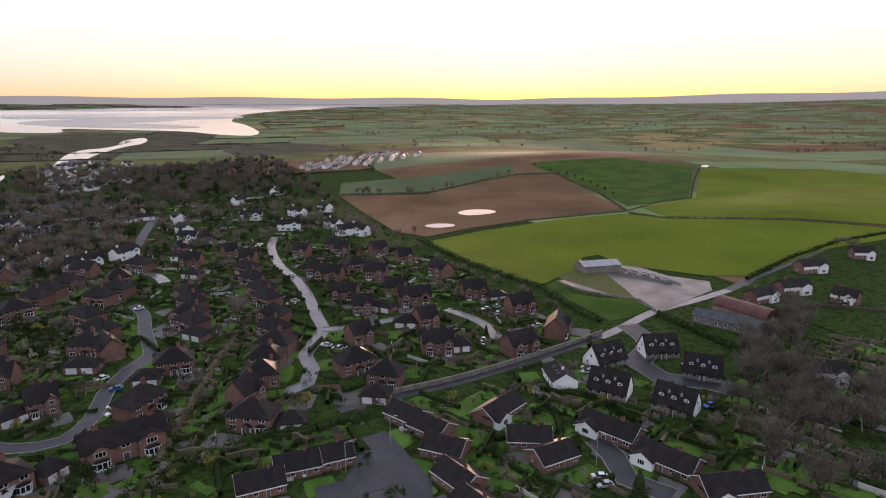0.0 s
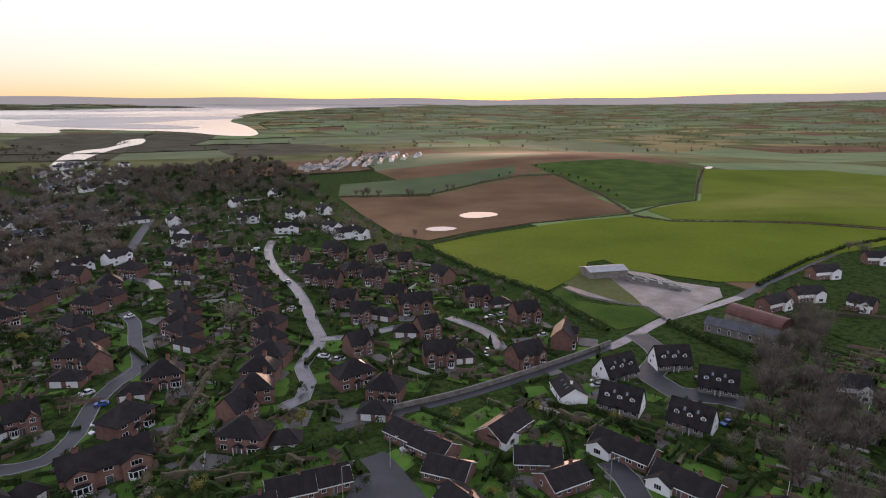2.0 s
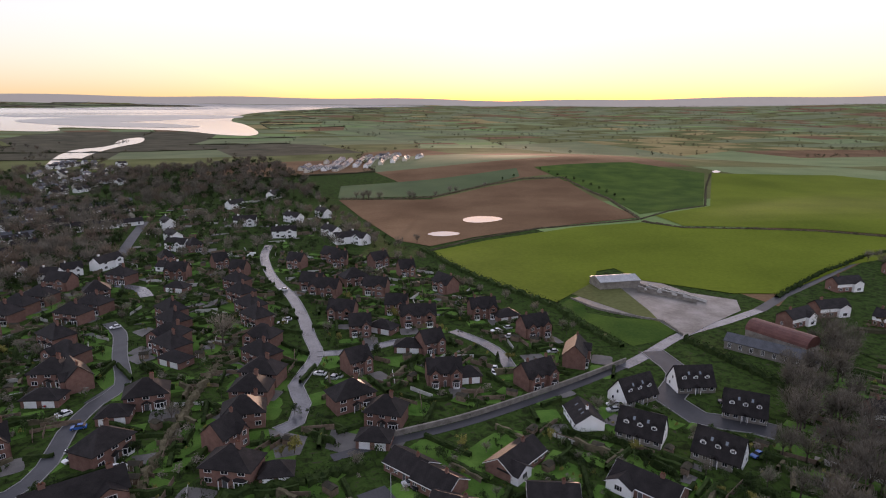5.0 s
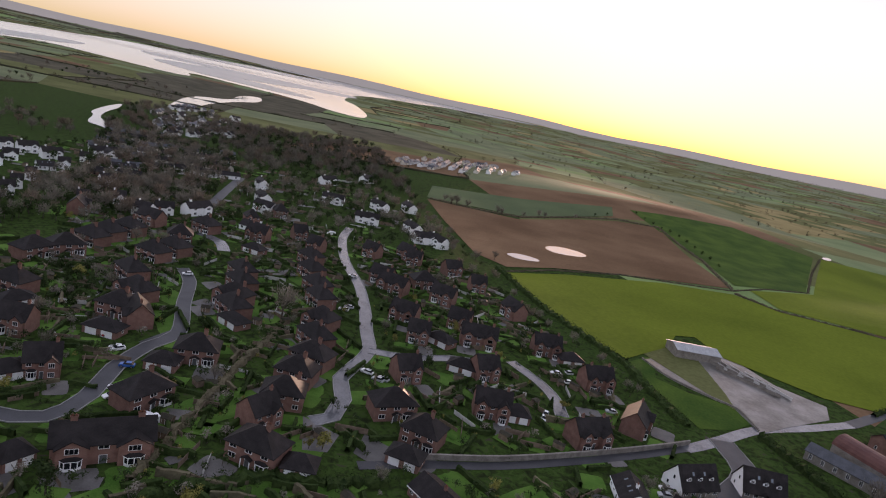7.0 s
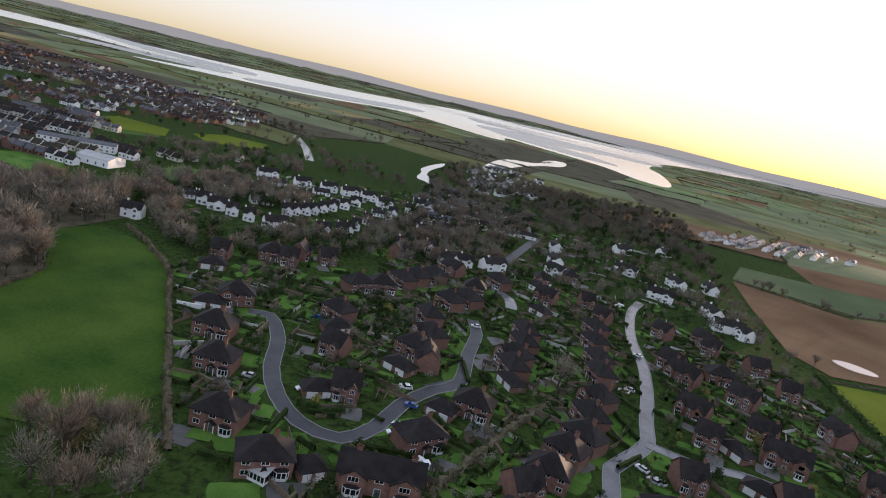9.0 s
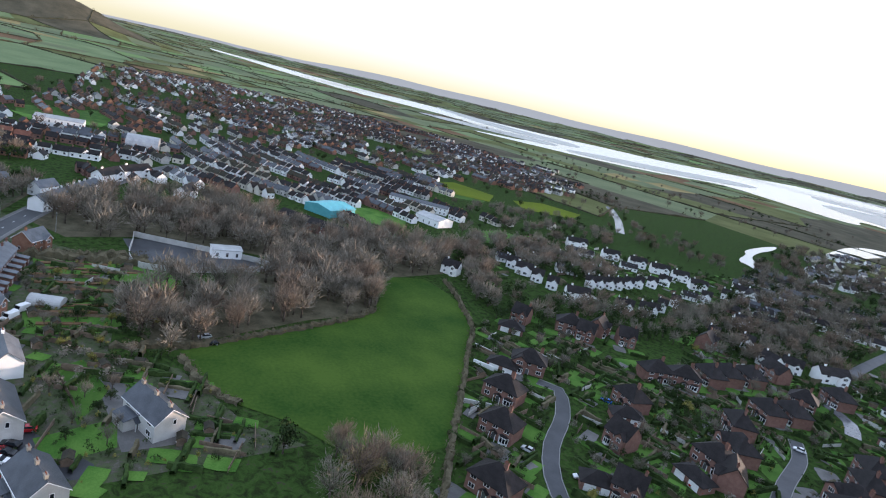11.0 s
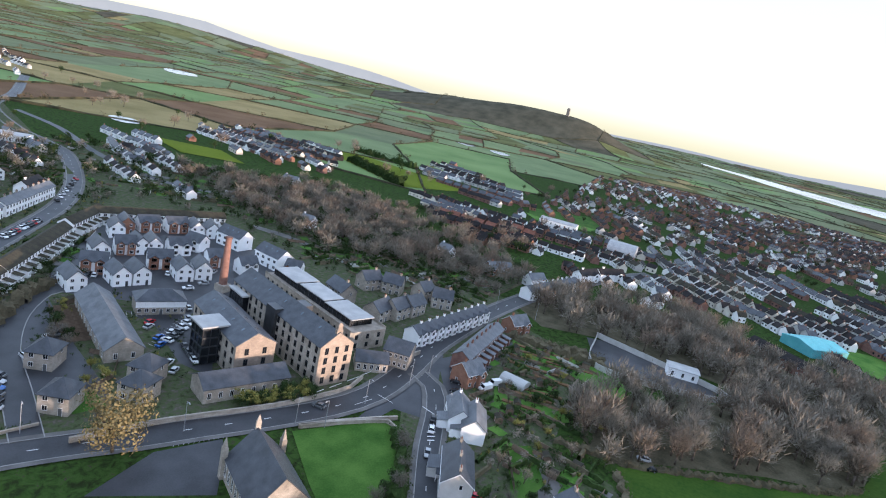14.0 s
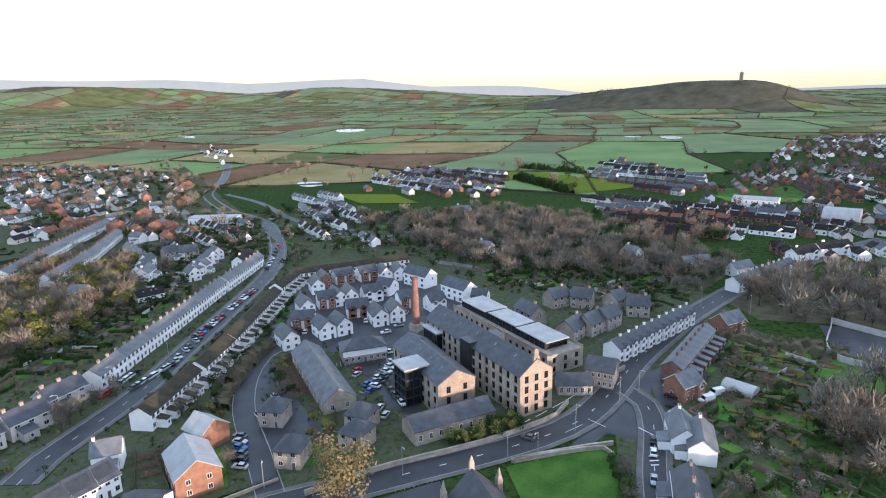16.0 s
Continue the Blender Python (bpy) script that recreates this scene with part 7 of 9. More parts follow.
mill = hall("four storey sandstone linen mill with slate roof", -180.6, -32.3, -115.1, 58, 12.2, 13.4, 17.6, STONE, SLATE, 15, 4, "mill", 3, 5, "mill", step=3.25, gable_mat=PINK_STONE, frame_mat=DARK_METAL, win=(1.35, 2.2))
bell = Shape()
bell.box(-0.1, 0.9, -1.1, 1.1, 16.6, 18.4), bell.box(0.0, 0.8, -0.8, 0.8, 18.4, 19.6), bell.solid([(-0.1, -1.0, 19.6), (0.9, -1.0, 19.6), (0.9, 1.0, 19.6), (-0.1, 1.0, 19.6)], [(0.2, -0.3, 20.6), (0.6, -0.3, 20.6), (0.6, 0.3, 20.6), (0.2, 0.3, 20.6)])
local(mill, "bellcote", bell, PINK_STONE)
plant = Shape()
plant.box(26, 32, -7.2, 7.2, 0, 15.0)
local(mill, "dark_stair_bay", plant, DARK_METAL, "dark glazed stair bay")
mill_wing = hall("sandstone mill wing with slate roof and brick gable", -167.0, -51.8, -118.3, 34.7, 12.5, 11.0, 14.5, STONE, SLATE, 8, 3, "mill", 2, 4, "mill_wing", gable_mat=PINK_STONE, frame_mat=DARK_METAL, win=(1.35, 2.1))
stair = thing("stair_tower", "dark glazed stair tower with flat grey roof", "tower")
sh = Shape()
for k in range(5):
    sh.box(-4, 4, -4, 4, k * 2.9 - 0.2, k * 2.9 + 0.25, 0)
for a in (-4, -1.3, 1.3, 3.8):
    for b in (-4, 3.8):
        sh.box(a, a + 0.25, b, b + 0.25, 0, 12, 0), sh.box(b, b + 0.25, a, a + 0.25, 0, 12, 0)
part("steel_frame", sh, DARK_METAL, stair)
sh = Shape()
sh.box(-3.8, 3.8, -3.8, 3.8, 0, 12.0)
part("glazing", sh, GLASS, stair)
sh = Shape()
sh.box(-4.6, 4.6, -4.6, 4.6, 12.2, 12.7)
part("roof", sh, FLAT_ROOF, stair)
stair.matrix_world = Matrix.Translation((-167.1, -69.1, 0)) @ pose(0, 0, 0, 0, 0, -115.1)
stack = thing("mill_chimney", "tall tapered round red brick mill chimney", "chimney")
sh = Shape()
sh.tube((0, 0, 0), (0, 0, 22), 1.75, 1.15, 20)
part("shaft", sh, BRICK, stack, smooth=False)
sh = Shape()
sh.tube((0, 0, 22), (0, 0, 22.8), 1.35, 1.4, 20)
part("cap", sh, BRICK, stack)
sh = Shape()
sh.box(-2.2, 2.2, -2.2, 2.2, 0, 3.2)
part("plinth", sh, STONE, stack)
stack.location = (-214.9, -104.1, 0)
loft = thing("loft_building", "stone building with dark glazed top floor and pale flat roof", "apartments")
sh = Shape()
sh.box(0, 62, -8, 8, -0.5, 7.2)
part("wall", sh, STONE, loft)
sh = Shape()
sh.box(5, 60, -5.0, 5.0, 7.2, 9.8)
part("glazed_storey", sh, GLASS, loft, "dark glazed top storey")
for k in range(20):
    sh = Shape()
    sh.box(5 + k * 2.8, 5.15 + k * 2.8, -5.1, 5.1, 7.2, 9.8)
    part("mullion", sh, DARK_METAL, loft)
for k, w in ((3, 5.2), (22, 4.6), (41, 5.4)):
    sh = Shape()
    sh.box(k + 1, k + 18.6, -w, w, 9.8, 10.15)
    part("flat_roof", sh, FLAT_ROOF, loft, "pale flat roof slab")
sh = Shape()
for v in (-8.0, 7.8):
    sh.box(0, 62, v, v + 0.2, 7.2, 8.0)
part("parapet", sh, STONE, loft)
for fl in range(2):
    for k in range(16):
        for sg in (-1, 1):
            window(loft, 2 + k * 3.8, sg * 8, 1.0 + fl * 3.2, 1.3, 1.9, 0 if sg < 0 else 180, frame_mat=DARK_METAL)
    for v in (-5, 0, 5):
        window(loft, 0, v, 1.0 + fl * 3.2, 1.3, 1.9, -90, frame_mat=DARK_METAL)
loft.matrix_world = Matrix.Translation((-212.0, -36.8, 0)) @ pose(0, 0, 0, 0, 0, -115.1)
link = thing("glass_link", "dark glazed link block with pale flat roof", "building")
sh = Shape()
sh.box(-5, 5, -6, 6, -0.3, 11.5)
part("glazing", sh, GLASS, link)
for k in range(6):
    for v in (-6.08, 5.96):
        sh = Shape()
        sh.box(-5 + k * 1.98, -4.88 + k * 1.98, v, v + 0.12, 0, 11.5)
        part("mullion", sh, DARK_METAL, link)
sh = Shape()
sh.box(-5.6, 5.6, -6.6, 6.6, 11.5, 12.0)
part("flat_roof", sh, FLAT_ROOF, link, "pale flat roof slab")
link.matrix_world = Matrix.Translation((-200.2, -79.4, 0)) @ pose(0, 0, 0, 0, 0, -115.1)
low_range = hall("low stone range with slate roof along the road", -148.1, -55.6, 151.8, 25.3, 9.5, 4.4, 7.0, STONE, SLATE, 8, 1, name="mill_range", z0=1.2)
gate_range = hall("low stone gate building with slate roof", -197.6, -33.4, 122.4, 10.9, 8.0, 3.6, 6.0, STONE, SLATE, 5, 1, name="gate_building")
gate_house = hall("stone corner building with slate roof", -210.5, -27.8, 99.2, 9.2, 10.0, 5.8, 8.8, STONE, SLATE, 5, 2, name="corner_building", step=2.8, win=(1.0, 1.5))
shed = hall("long stone weaving shed with pale slate roof", -149.0, -83.1, -119.2, 43.8, 10.5, 4.0, 7.6, STONE, SLATE_PALE, 9, 1, name="weaving_shed", gable_cols=2)
brick_hall = hall("brick and metal roofed apartment block", -100.2, -82.7, -111.2, 14.8, 11.0, 5.8, 9.6, BRICK_WARM, METAL_GREY, 4, 2, name="apartment_block", step=2.8, win=(1.2, 1.5), gable_cols=2)
brick_wing = hall("brick wing with grey metal roof", -115.6, -98.0, -88.6, 8.4, 9.0, 5.4, 8.6, BRICK_WARM, METAL_GREY, 3, 2, name="apartment_wing", step=2.8, win=(1.2, 1.5))
grey_depot = hall("low white building with slate roof beside the road", -91.2, -83.2, -56.7, 9.2, 9.0, 3.3, 5.2, RENDER_WHITE, SLATE, 3, 1, name="depot")
church = hall("gothic stone church with steep slate roof", -130.6, -23.3, 54.7, 19.1, 13, 5.5, 12.0, STONE, SLATE, 7, 1, "church", 0, 0, "church", win=(1.2, 3.2), z0=1.3)
for v in (-6.8, 6.8):
    sh = Shape()
    sh.box(-0.9, 0.7, v - 0.6, v + 0.6, -0.5, 8.0), sh.solid([(-0.8, v - 0.5, 8), (0.6, v - 0.5, 8), (0.6, v + 0.5, 8), (-0.8, v + 0.5, 8)], [(-0.15, v - 0.05, 10.6), (-0.05, v - 0.05, 10.6), (-0.05, v + 0.05, 10.6), (-0.15, v + 0.05, 10.6)])
    local(church, "pinnacle", sh, STONE)
sh = Shape()
sh.box(-0.4, 0.2, -0.6, 0.6, 11.5, 13.6), sh.solid([(-0.4, -0.6, 13.6), (0.2, -0.6, 13.6), (0.2, 0.6, 13.6), (-0.4, 0.6, 13.6)], [(-0.15, -0.05, 15.4), (-0.05, -0.05, 15.4), (-0.05, 0.05, 15.4), (-0.15, 0.05, 15.4)])
local(church, "gable_cross", sh, STONE)
white_hall = hall("long white flat roofed building by the valley road", -303.3, -396.5, 125.8, 37.6, 14.0, 5.0, 5.6, RENDER_WHITE, FLAT_ROOF, 10, 1, name="long_building")
red_barn = hall("stone barn with rounded red sheet roof", 121.9, 257.5, -57.2, 23.5, 10.0, 4.5, 8.5, STONE_DARK, METAL_RED, 0, 0, "barn", name="barn", barrel=True)
stone_barn = hall("long low stone barn with slate roof", 108.0, 248.6, -42.4, 31.4, 7.0, 3.4, 5.5, STONE_DARK, SLATE, 8, 1, "barn", name="stone_barn")
farm_shed = hall("open farm shed with pale sheet roof", 75.1, 325.9, 13.5, 21.9, 12.0, 4.0, 5.6, STONE_DARK, METAL_GREY, 0, 0, "barn", name="farm_shed")
teal_depot = hall("depot with bright teal sheet roof", -403.6, 137.8, 128.5, 26.8, 22.0, 5.0, 7.0, METAL_TEAL, METAL_TEAL, 0, 0, "depot", name="depot")
school_hall = hall("white school building with pale roof", -486.0, 215.2, 57.7, 48.8, 12.0, 5.5, 7.0, RENDER_WHITE, SLATE, 14, 2, "school", name="school", step=2.6, win=(1.3, 1.3))
school_gym = hall("white school hall with pale roof", -431.7, 223.7, 30.2, 22.2, 18.0, 5.0, 7.0, RENDER_WHITE, FLAT_ROOF, 4, 1, "school", name="school_hall")
leisure = hall("white leisure building by the pitch", -578.1, -50.0, 91.5, 33.1, 18.0, 7.5, 9.0, RENDER_WHITE, FLAT_ROOF, 8, 2, name="sports_hall")
dome = hall("grey barrel roofed sports hall", -534.1, 16.9, 87.3, 21.7, 26.0, 4.0, 12.0, RENDER_GREY, METAL_GREY, 0, 0, name="barrel_hall", barrel=True)
brick_row = hall("long dark brick row with brown roof", -376.9, 111.6, 45.0, 43.4, 10.0, 5.0, 7.5, BRICK, TILE, 12, 2, name="brick_row", step=2.6, win=(1.2, 1.2))
subst = hall("white flat building in the substation yard", -295.1, 68.3, 95.8, 12.8, 8.0, 4.0, 4.5, RENDER_WHITE, FLAT_ROOF, 3, 1, name="substation")
poly = hall("long white plastic polytunnel in allotments", -229.6, 11.5, 76.5, 9.4, 6.0, 0.8, 3.0, FLAT_ROOF, FLAT_ROOF, 0, 0, "polytunnel", name="polytunnel", barrel=True)
tower = thing("hill_tower", "dark stone memorial tower on the hilltop", "tower")
sh = Shape()
sh.box(-6, 6, -6, 6, -3, 24)
part("shaft", sh, STONE_DARK, tower)
sh = Shape()
sh.solid([(-6.8, -6.8, 24), (6.8, -6.8, 24), (6.8, 6.8, 24), (-6.8, 6.8, 24)], [(-4, -4, 31), (4, -4, 31), (4, 4, 31), (-4, 4, 31)])
part("cap", sh, STONE_DARK, tower)
tower.location = (-2678, -419, ground_z(-2678, -419))


# ---------------------------------------------------------------- far houses
green("field", [(-627, 309), (-647, 345), (-599, 372), (-555, 344), (-570, 304)], PASTURE_LIT, 0.5, "green playing field in the town")
green("field", [(-588, 390), (-602, 437), (-566, 467), (-532, 432), (-543, 379)], PASTURE_LIT, 0.5, "green playing field in the town")
green("field", [(-410, 254), (-428, 288), (-411, 308), (-380, 263), (-387, 248)], LAWN, 0.5, "green paddock at the town edge")
green("field", [(-429, 156), (-441, 178), (-411, 203), (-385, 186), (-406, 161)], LAWN, 0.5, "green lawn beside the teal depot")
green("field", [(-625, -77), (-616, -56), (-640, -6), (-615, -8), (-594, -57)], LAWN, 0.5, "green all weather pitch")
green("field", [(-442, -1152), (-521, -1089), (-547, -921), (-507, -747), (-487, -875), (-432, -998)], STUBBLE, 0.5, "pale stubble field above the quarter")
green("field", [(-464, -400), (-492, -343), (-463, -292), (-435, -336)], PASTURE_LIT, 0.5, "green field by the valley road")
far_houses("town_houses", "white shops and houses along the main street", [(-426, 38), (-474, 39), (-606, 88), (-728, 146), (-970, 273), (-914, 274), (-756, 206), (-626, 135), (-523, 85)], 90, 884, [RENDER_WHITE, RENDER_WHITE, RENDER_CREAM, RENDER_WHITE], [SLATE, SLATE, TILE], 153, 15, 7)
far_houses("town_houses", "dense rows of small white and brick town houses", [(-381, -18), (-546, 5), (-664, 90), (-639, 209), (-635, 318), (-500, 334), (-466, 373), (-446, 297), (-436, 240), (-366, 152), (-429, 114), (-424, 42)], 420, 177, [RENDER_WHITE, RENDER_CREAM, BRICK, RENDER_GREY, RENDER_WHITE], [TILE, TILE, SLATE, TILE, MOSS_ROOF], 20, 17, 7)
far_houses("town_houses", "dense rows of small houses on the far estate", [(-514, -28), (-576, -81), (-698, -74), (-1345, -84), (-1451, 63), (-1434, 384), (-1284, 573), (-841, 667), (-703, 555), (-664, 395), (-679, 218), (-707, 91), (-559, 4)], 1900, 521, [RENDER_GREY, BRICK_WARM, BRICK, RENDER_WHITE, BRICK], [TILE, TILE, TILE, MOSS_ROOF, SLATE], 20, 17, 7)
far_houses("estate_houses", "rows of small houses at the field edge", [(-545, -419), (-692, -448), (-667, -313), (-525, -246), (-509, -313)], 90, 886, [RENDER_WHITE, RENDER_GREY, BRICK], [TILE, SLATE], 60, 24, 11)
far_houses("estate_houses", "rows of small houses at the field edge", [(-764, -261), (-861, -244), (-745, -114), (-665, -85), (-595, -109), (-684, -207)], 110, 103, [RENDER_WHITE, RENDER_GREY, BRICK], [TILE, SLATE], 60, 24, 11)
far_houses("estate_houses", "white houses along the town edge", [(-539, -183), (-574, -113), (-559, -46), (-568, 12), (-553, 54), (-503, 54), (-477, 10), (-432, -39), (-461, -95)], 150, 331, [RENDER_WHITE, BRICK, RENDER_CREAM], [TILE, SLATE, TILE], 70, 20, 9)
far_houses("estate_houses", "houses along the valley road", [(-441, -441), (-453, -382), (-388, -292), (-371, -326)], 30, 591, [RENDER_WHITE, RENDER_CREAM], [TILE, SLATE], 60, 22, 10)
far_houses("estate_houses", "small houses by the river bend", [(-780, -1103), (-836, -1106), (-617, -757), (-553, -722)], 30, 775, [RENDER_WHITE, RENDER_CREAM], [TILE, SLATE], 60, 24, 10)
far_houses("estate_houses", "cluster of white houses by the river", [(-519, 783), (-570, 950), (-473, 949), (-360, 710), (-369, 608), (-399, 620)], 75, 963, [RENDER_WHITE, RENDER_WHITE, RENDER_CREAM], [SLATE, TILE], 80, 17, 9)
far_houses("estate_houses", "new white houses beside the hill", [(-206, 849), (-167, 989), (-83, 1075), (-27, 1003), (-114, 860), (-166, 803)], 120, 194, [RENDER_WHITE, RENDER_WHITE, RENDER_CREAM], [SLATE, SLATE_PALE], 75, 15, 9)
far_houses("estate_houses", "houses scattered among dark trees", [(-412, 565), (-403, 600), (-309, 600), (-243, 506), (-213, 407), (-219, 382), (-252, 367), (-263, 353)], 60, 424, [RENDER_WHITE, BRICK, RENDER_CREAM], [TILE, SLATE], 30, 30, 16)
far_houses("estate_houses", "villas with red tiled roofs on the slope", [(-408, -1056), (-498, -847), (-430, -600), (-337, -456), (-285, -482), (-222, -440), (-185, -438)], 85, 668, [RENDER_WHITE, BRICK_WARM, RENDER_CREAM, RENDER_WHITE], [RED_TILE, SLATE, TILE, SLATE, TILE], 30, 24, 13)
far_houses("estate_houses", "white and grey houses below the slope", [(-261, -432), (-317, -425), (-343, -377), (-290, -303), (-222, -294), (-204, -300)], 38, 956, [RENDER_WHITE, RENDER_GREY, RENDER_WHITE], [SLATE, TILE, SLATE_PALE], 60, 20, 10)
far_houses("estate_houses", "white houses beside the valley road", [(-394, -394), (-404, -333), (-372, -244), (-327, -198), (-295, -247), (-308, -289)], 40, 205, [RENDER_WHITE, RENDER_CREAM, RENDER_WHITE], [TILE, SLATE, TILE], 50, 20, 10)
far_houses("estate_houses", "red brick estate with brown roofs beyond the wood", [(-493, -134), (-526, -48), (-440, -24), (-418, -70)], 70, 444, [BRICK_WARM, BRICK, BRICK_WARM], [TILE, TILE, RED_TILE], 70, 18, 10)
far_houses("estate_houses", "small houses above the valley", [(-565, -454), (-678, -456), (-639, -297), (-519, -242), (-494, -302), (-495, -382)], 60, 658, [RENDER_WHITE, BRICK_WARM, RENDER_CREAM], [TILE, SLATE], 50, 22, 10)
far_houses("estate_houses", "white and brick houses at the edge of the town", [(-1096, 506), (-1017, 729), (-793, 639), (-698, 533), (-761, 459), (-782, 368)], 75, 883, [RENDER_WHITE, BRICK, RENDER_CREAM], [TILE, SLATE], 20, 20, 9)


# ---------------------------------------------------------------- gardens and trees
for k, plot in enumerate(PLOTS):
    garden(*plot, k)
bare = [tree("bare winter tree with fine brown twigs", k, 11, 8, TWIG, blades=640, coarse=1.15) for k in (1, 2, 3)]
russet = [tree("bare winter tree with russet twigs", k, 11, 7.5, TWIG_RED, blades=640, coarse=1.15) for k in (4, 5)]
olive = [tree("tree with yellow olive leaves", k, 8, 6.5, LEAF_OLIVE, "leafy", blades=600) for k in (6, 7)]
dark = [tree("dark evergreen tree with dense leaves", k, 9, 7, LEAF_DARK, "leafy", blades=700) for k in (8, 9)]
far_bare = [tree("bare winter tree with brown twigs", k, 11, 8, TWIG, blades=230, coarse=1.95, limbs=3) for k in (11, 12)] + [tree("bare winter tree with russet twigs", 13, 11, 8, TWIG_RED, blades=230, coarse=1.95, limbs=3)]
far_olive = [tree("tree with yellow olive leaves", k, 9, 7, LEAF_OLIVE, "leafy", blades=300, coarse=1.8, limbs=3) for k in (16, 17)]
far_dark = [tree("dark evergreen tree far away", k, 9, 7, LEAF_DARK, "leafy", blades=135, coarse=2.6, limbs=2) for k in (14, 15)]
shrub = [tree("dark garden shrub with leaves", k, 9, 8, m, "leafy", blades=85, coarse=3.0, limbs=2) for k, m in ((21, LEAF_DARK), (22, LEAF_DARK), (23, HEDGE), (24, TWIG))]
bush = [tree("low dark garden bush", k, 9, 9, m, "leafy", blades=42, coarse=4.2, limbs=0) for k, m in ((25, LEAF_DARK), (26, HEDGE), (27, LEAF_DARK), (28, LEAF_OLIVE))]
tan_tree = [tree("large spreading tree with sparse tan leaves", 31, 11, 11, LEAF_TAN, "leafy", blades=3200, coarse=0.62, limbs=9)]
cone = [tree("dark green conifer in a garden", 10, 10, 4.5, LEAF_DARK, "cone", blades=800)]
surface("wood_floor", [(-324, -11), (-349, 2), (-393, 44), (-403, 92), (-363, 107), (-369, 149), (-347, 212), (-302, 188), (-285, 148), (-248, 134), (-235, 120), (-228, 101), (-204, 59), (-197, 53), (-209, 43), (-224, 35), (-242, 39), (-278, 92), (-301, 94), (-313, 43), (-300, 11)], LITTER, 0.052, 40, "brown leaf litter under bare trees", "ground")
woods("valley_wood", "bare winter wood beside the green field", bare + far_bare + far_bare + russet[:1], [(-324, -11), (-349, 2), (-393, 44), (-403, 92), (-363, 107), (-369, 149), (-347, 212), (-302, 188), (-285, 148), (-248, 134), (-235, 120), (-228, 101), (-204, 59), (-197, 53), (-209, 43), (-224, 35), (-242, 39), (-278, 92), (-301, 94), (-313, 43), (-300, 11)], 350, 403, (0.8, 1.35))
surface("wood_floor", [(-366, -244), (-455, -221), (-447, -161), (-414, -87), (-404, -56), (-375, -12), (-319, -19), (-327, -40), (-318, -84), (-314, -134), (-322, -184)], LITTER, 0.064, 40, "brown leaf litter under bare trees", "ground")
woods("river_wood", "bare russet wood behind the mill", far_bare + far_bare + far_dark, [(-366, -244), (-455, -221), (-447, -161), (-414, -87), (-404, -56), (-375, -12), (-319, -19), (-327, -40), (-318, -84), (-314, -134), (-322, -184)], 520, 41, (0.55, 1.05))
woods("river_wood", "bare winter trees between mill and river", far_bare + far_bare + far_bare + far_dark, [(-362, -292), (-331, -183), (-297, -107), (-317, -65), (-344, -39), (-371, -14), (-493, -34), (-502, -83), (-478, -176), (-423, -228), (-420, -284)], 260, 43, (0.5, 1.0), 2.5)
woods("garden_shrubs", "dark trees and shrubs in the back gardens", far_dark + far_bare, [(-177, -259), (-172, -205), (-222, -241), (-284, -295), (-367, -409), (-315, -423), (-271, -431), (-222, -340)], 90, 47, (0.3, 0.75), 3.0)
woods("garden_shrubs", "hedges and shrubs along the track", shrub + far_dark[:1], [(-285, -237), (-302, -171), (-282, -121), (-285, -90), (-307, -79), (-311, -29), (-337, -20), (-349, -49), (-321, -120), (-339, -198), (-346, -276)], 150, 51, (0.3, 0.6), 2.0)
woods("quarter_trees", "trees between the hillside houses", far_dark + far_bare, [(-424, -1101), (-553, -806), (-367, -416), (-316, -356), (-251, -323), (-201, -302), (-200, -479)], 330, 301, (0.5, 1.1))
surface("wood_floor", [(-144, -325), (-174, -358), (-210, -310), (-166, -232), (-130, -213), (-116, -205), (-102, -208)], LITTER, 0.068, 40, "brown leaf litter under bare trees", "ground")
woods("hillside_scrub", "olive and russet scrub behind the terrace", far_olive + far_olive + far_bare, [(-144, -325), (-174, -358), (-210, -310), (-166, -232), (-130, -213), (-116, -205), (-102, -208)], 190, 694, (0.55, 1.05))
woods("copse", "bare winter copse beside the white houses", bare, [(88, 172), (105, 206), (129, 240), (149, 258), (158, 247), (129, 205), (120, 183), (141, 179), (104, 127), (82, 127), (79, 152)], 85, 921, (0.65, 1.15))
woods("copse", "bare trees in the corner of the field", bare + russet, [(-147, 88), (-151, 99), (-135, 107), (-122, 109), (-107, 100), (-121, 80)], 16, 148, (0.7, 1.15))
woods("copse", "bare winter wood at the field edge", bare, [(-294, 122), (-293, 149), (-251, 136), (-234, 115), (-234, 106)], 25, 318, (0.8, 1.2))
woods("dark_wood", "dark wood of mixed trees on the ridge", far_dark + far_bare, [(-408, 830), (-282, 1013), (-140, 677), (-80, 490), (-55, 435), (-125, 599), (-174, 618), (-220, 618), (-251, 534), (-297, 599), (-371, 620), (-399, 592), (-484, 685), (-406, 641)], 620, 465, (0.6, 1.15))
woods("dark_wood", "dark trees among the houses", far_dark + far_bare, [(-412, 565), (-309, 600), (-243, 506), (-213, 407), (-219, 382), (-254, 340)], 260, 751, (0.6, 1.1))
woods("dark_wood", "dark trees among the houses", far_dark + far_bare, [(-288, 204), (-275, 256), (-278, 364), (-221, 425), (-193, 381), (-212, 291), (-249, 237), (-232, 194), (-249, 185)], 250, 925, (0.5, 0.95))
woods("hedgerow_trees", "trees along the field edge", far_dark + far_bare, [(-128, 616), (-66, 490), (-33, 414), (5, 346), (47, 277), (63, 243), (59, 237), (40, 265), (-1, 328), (-38, 382), (-96, 504)], 70, 146, (0.3, 0.6))
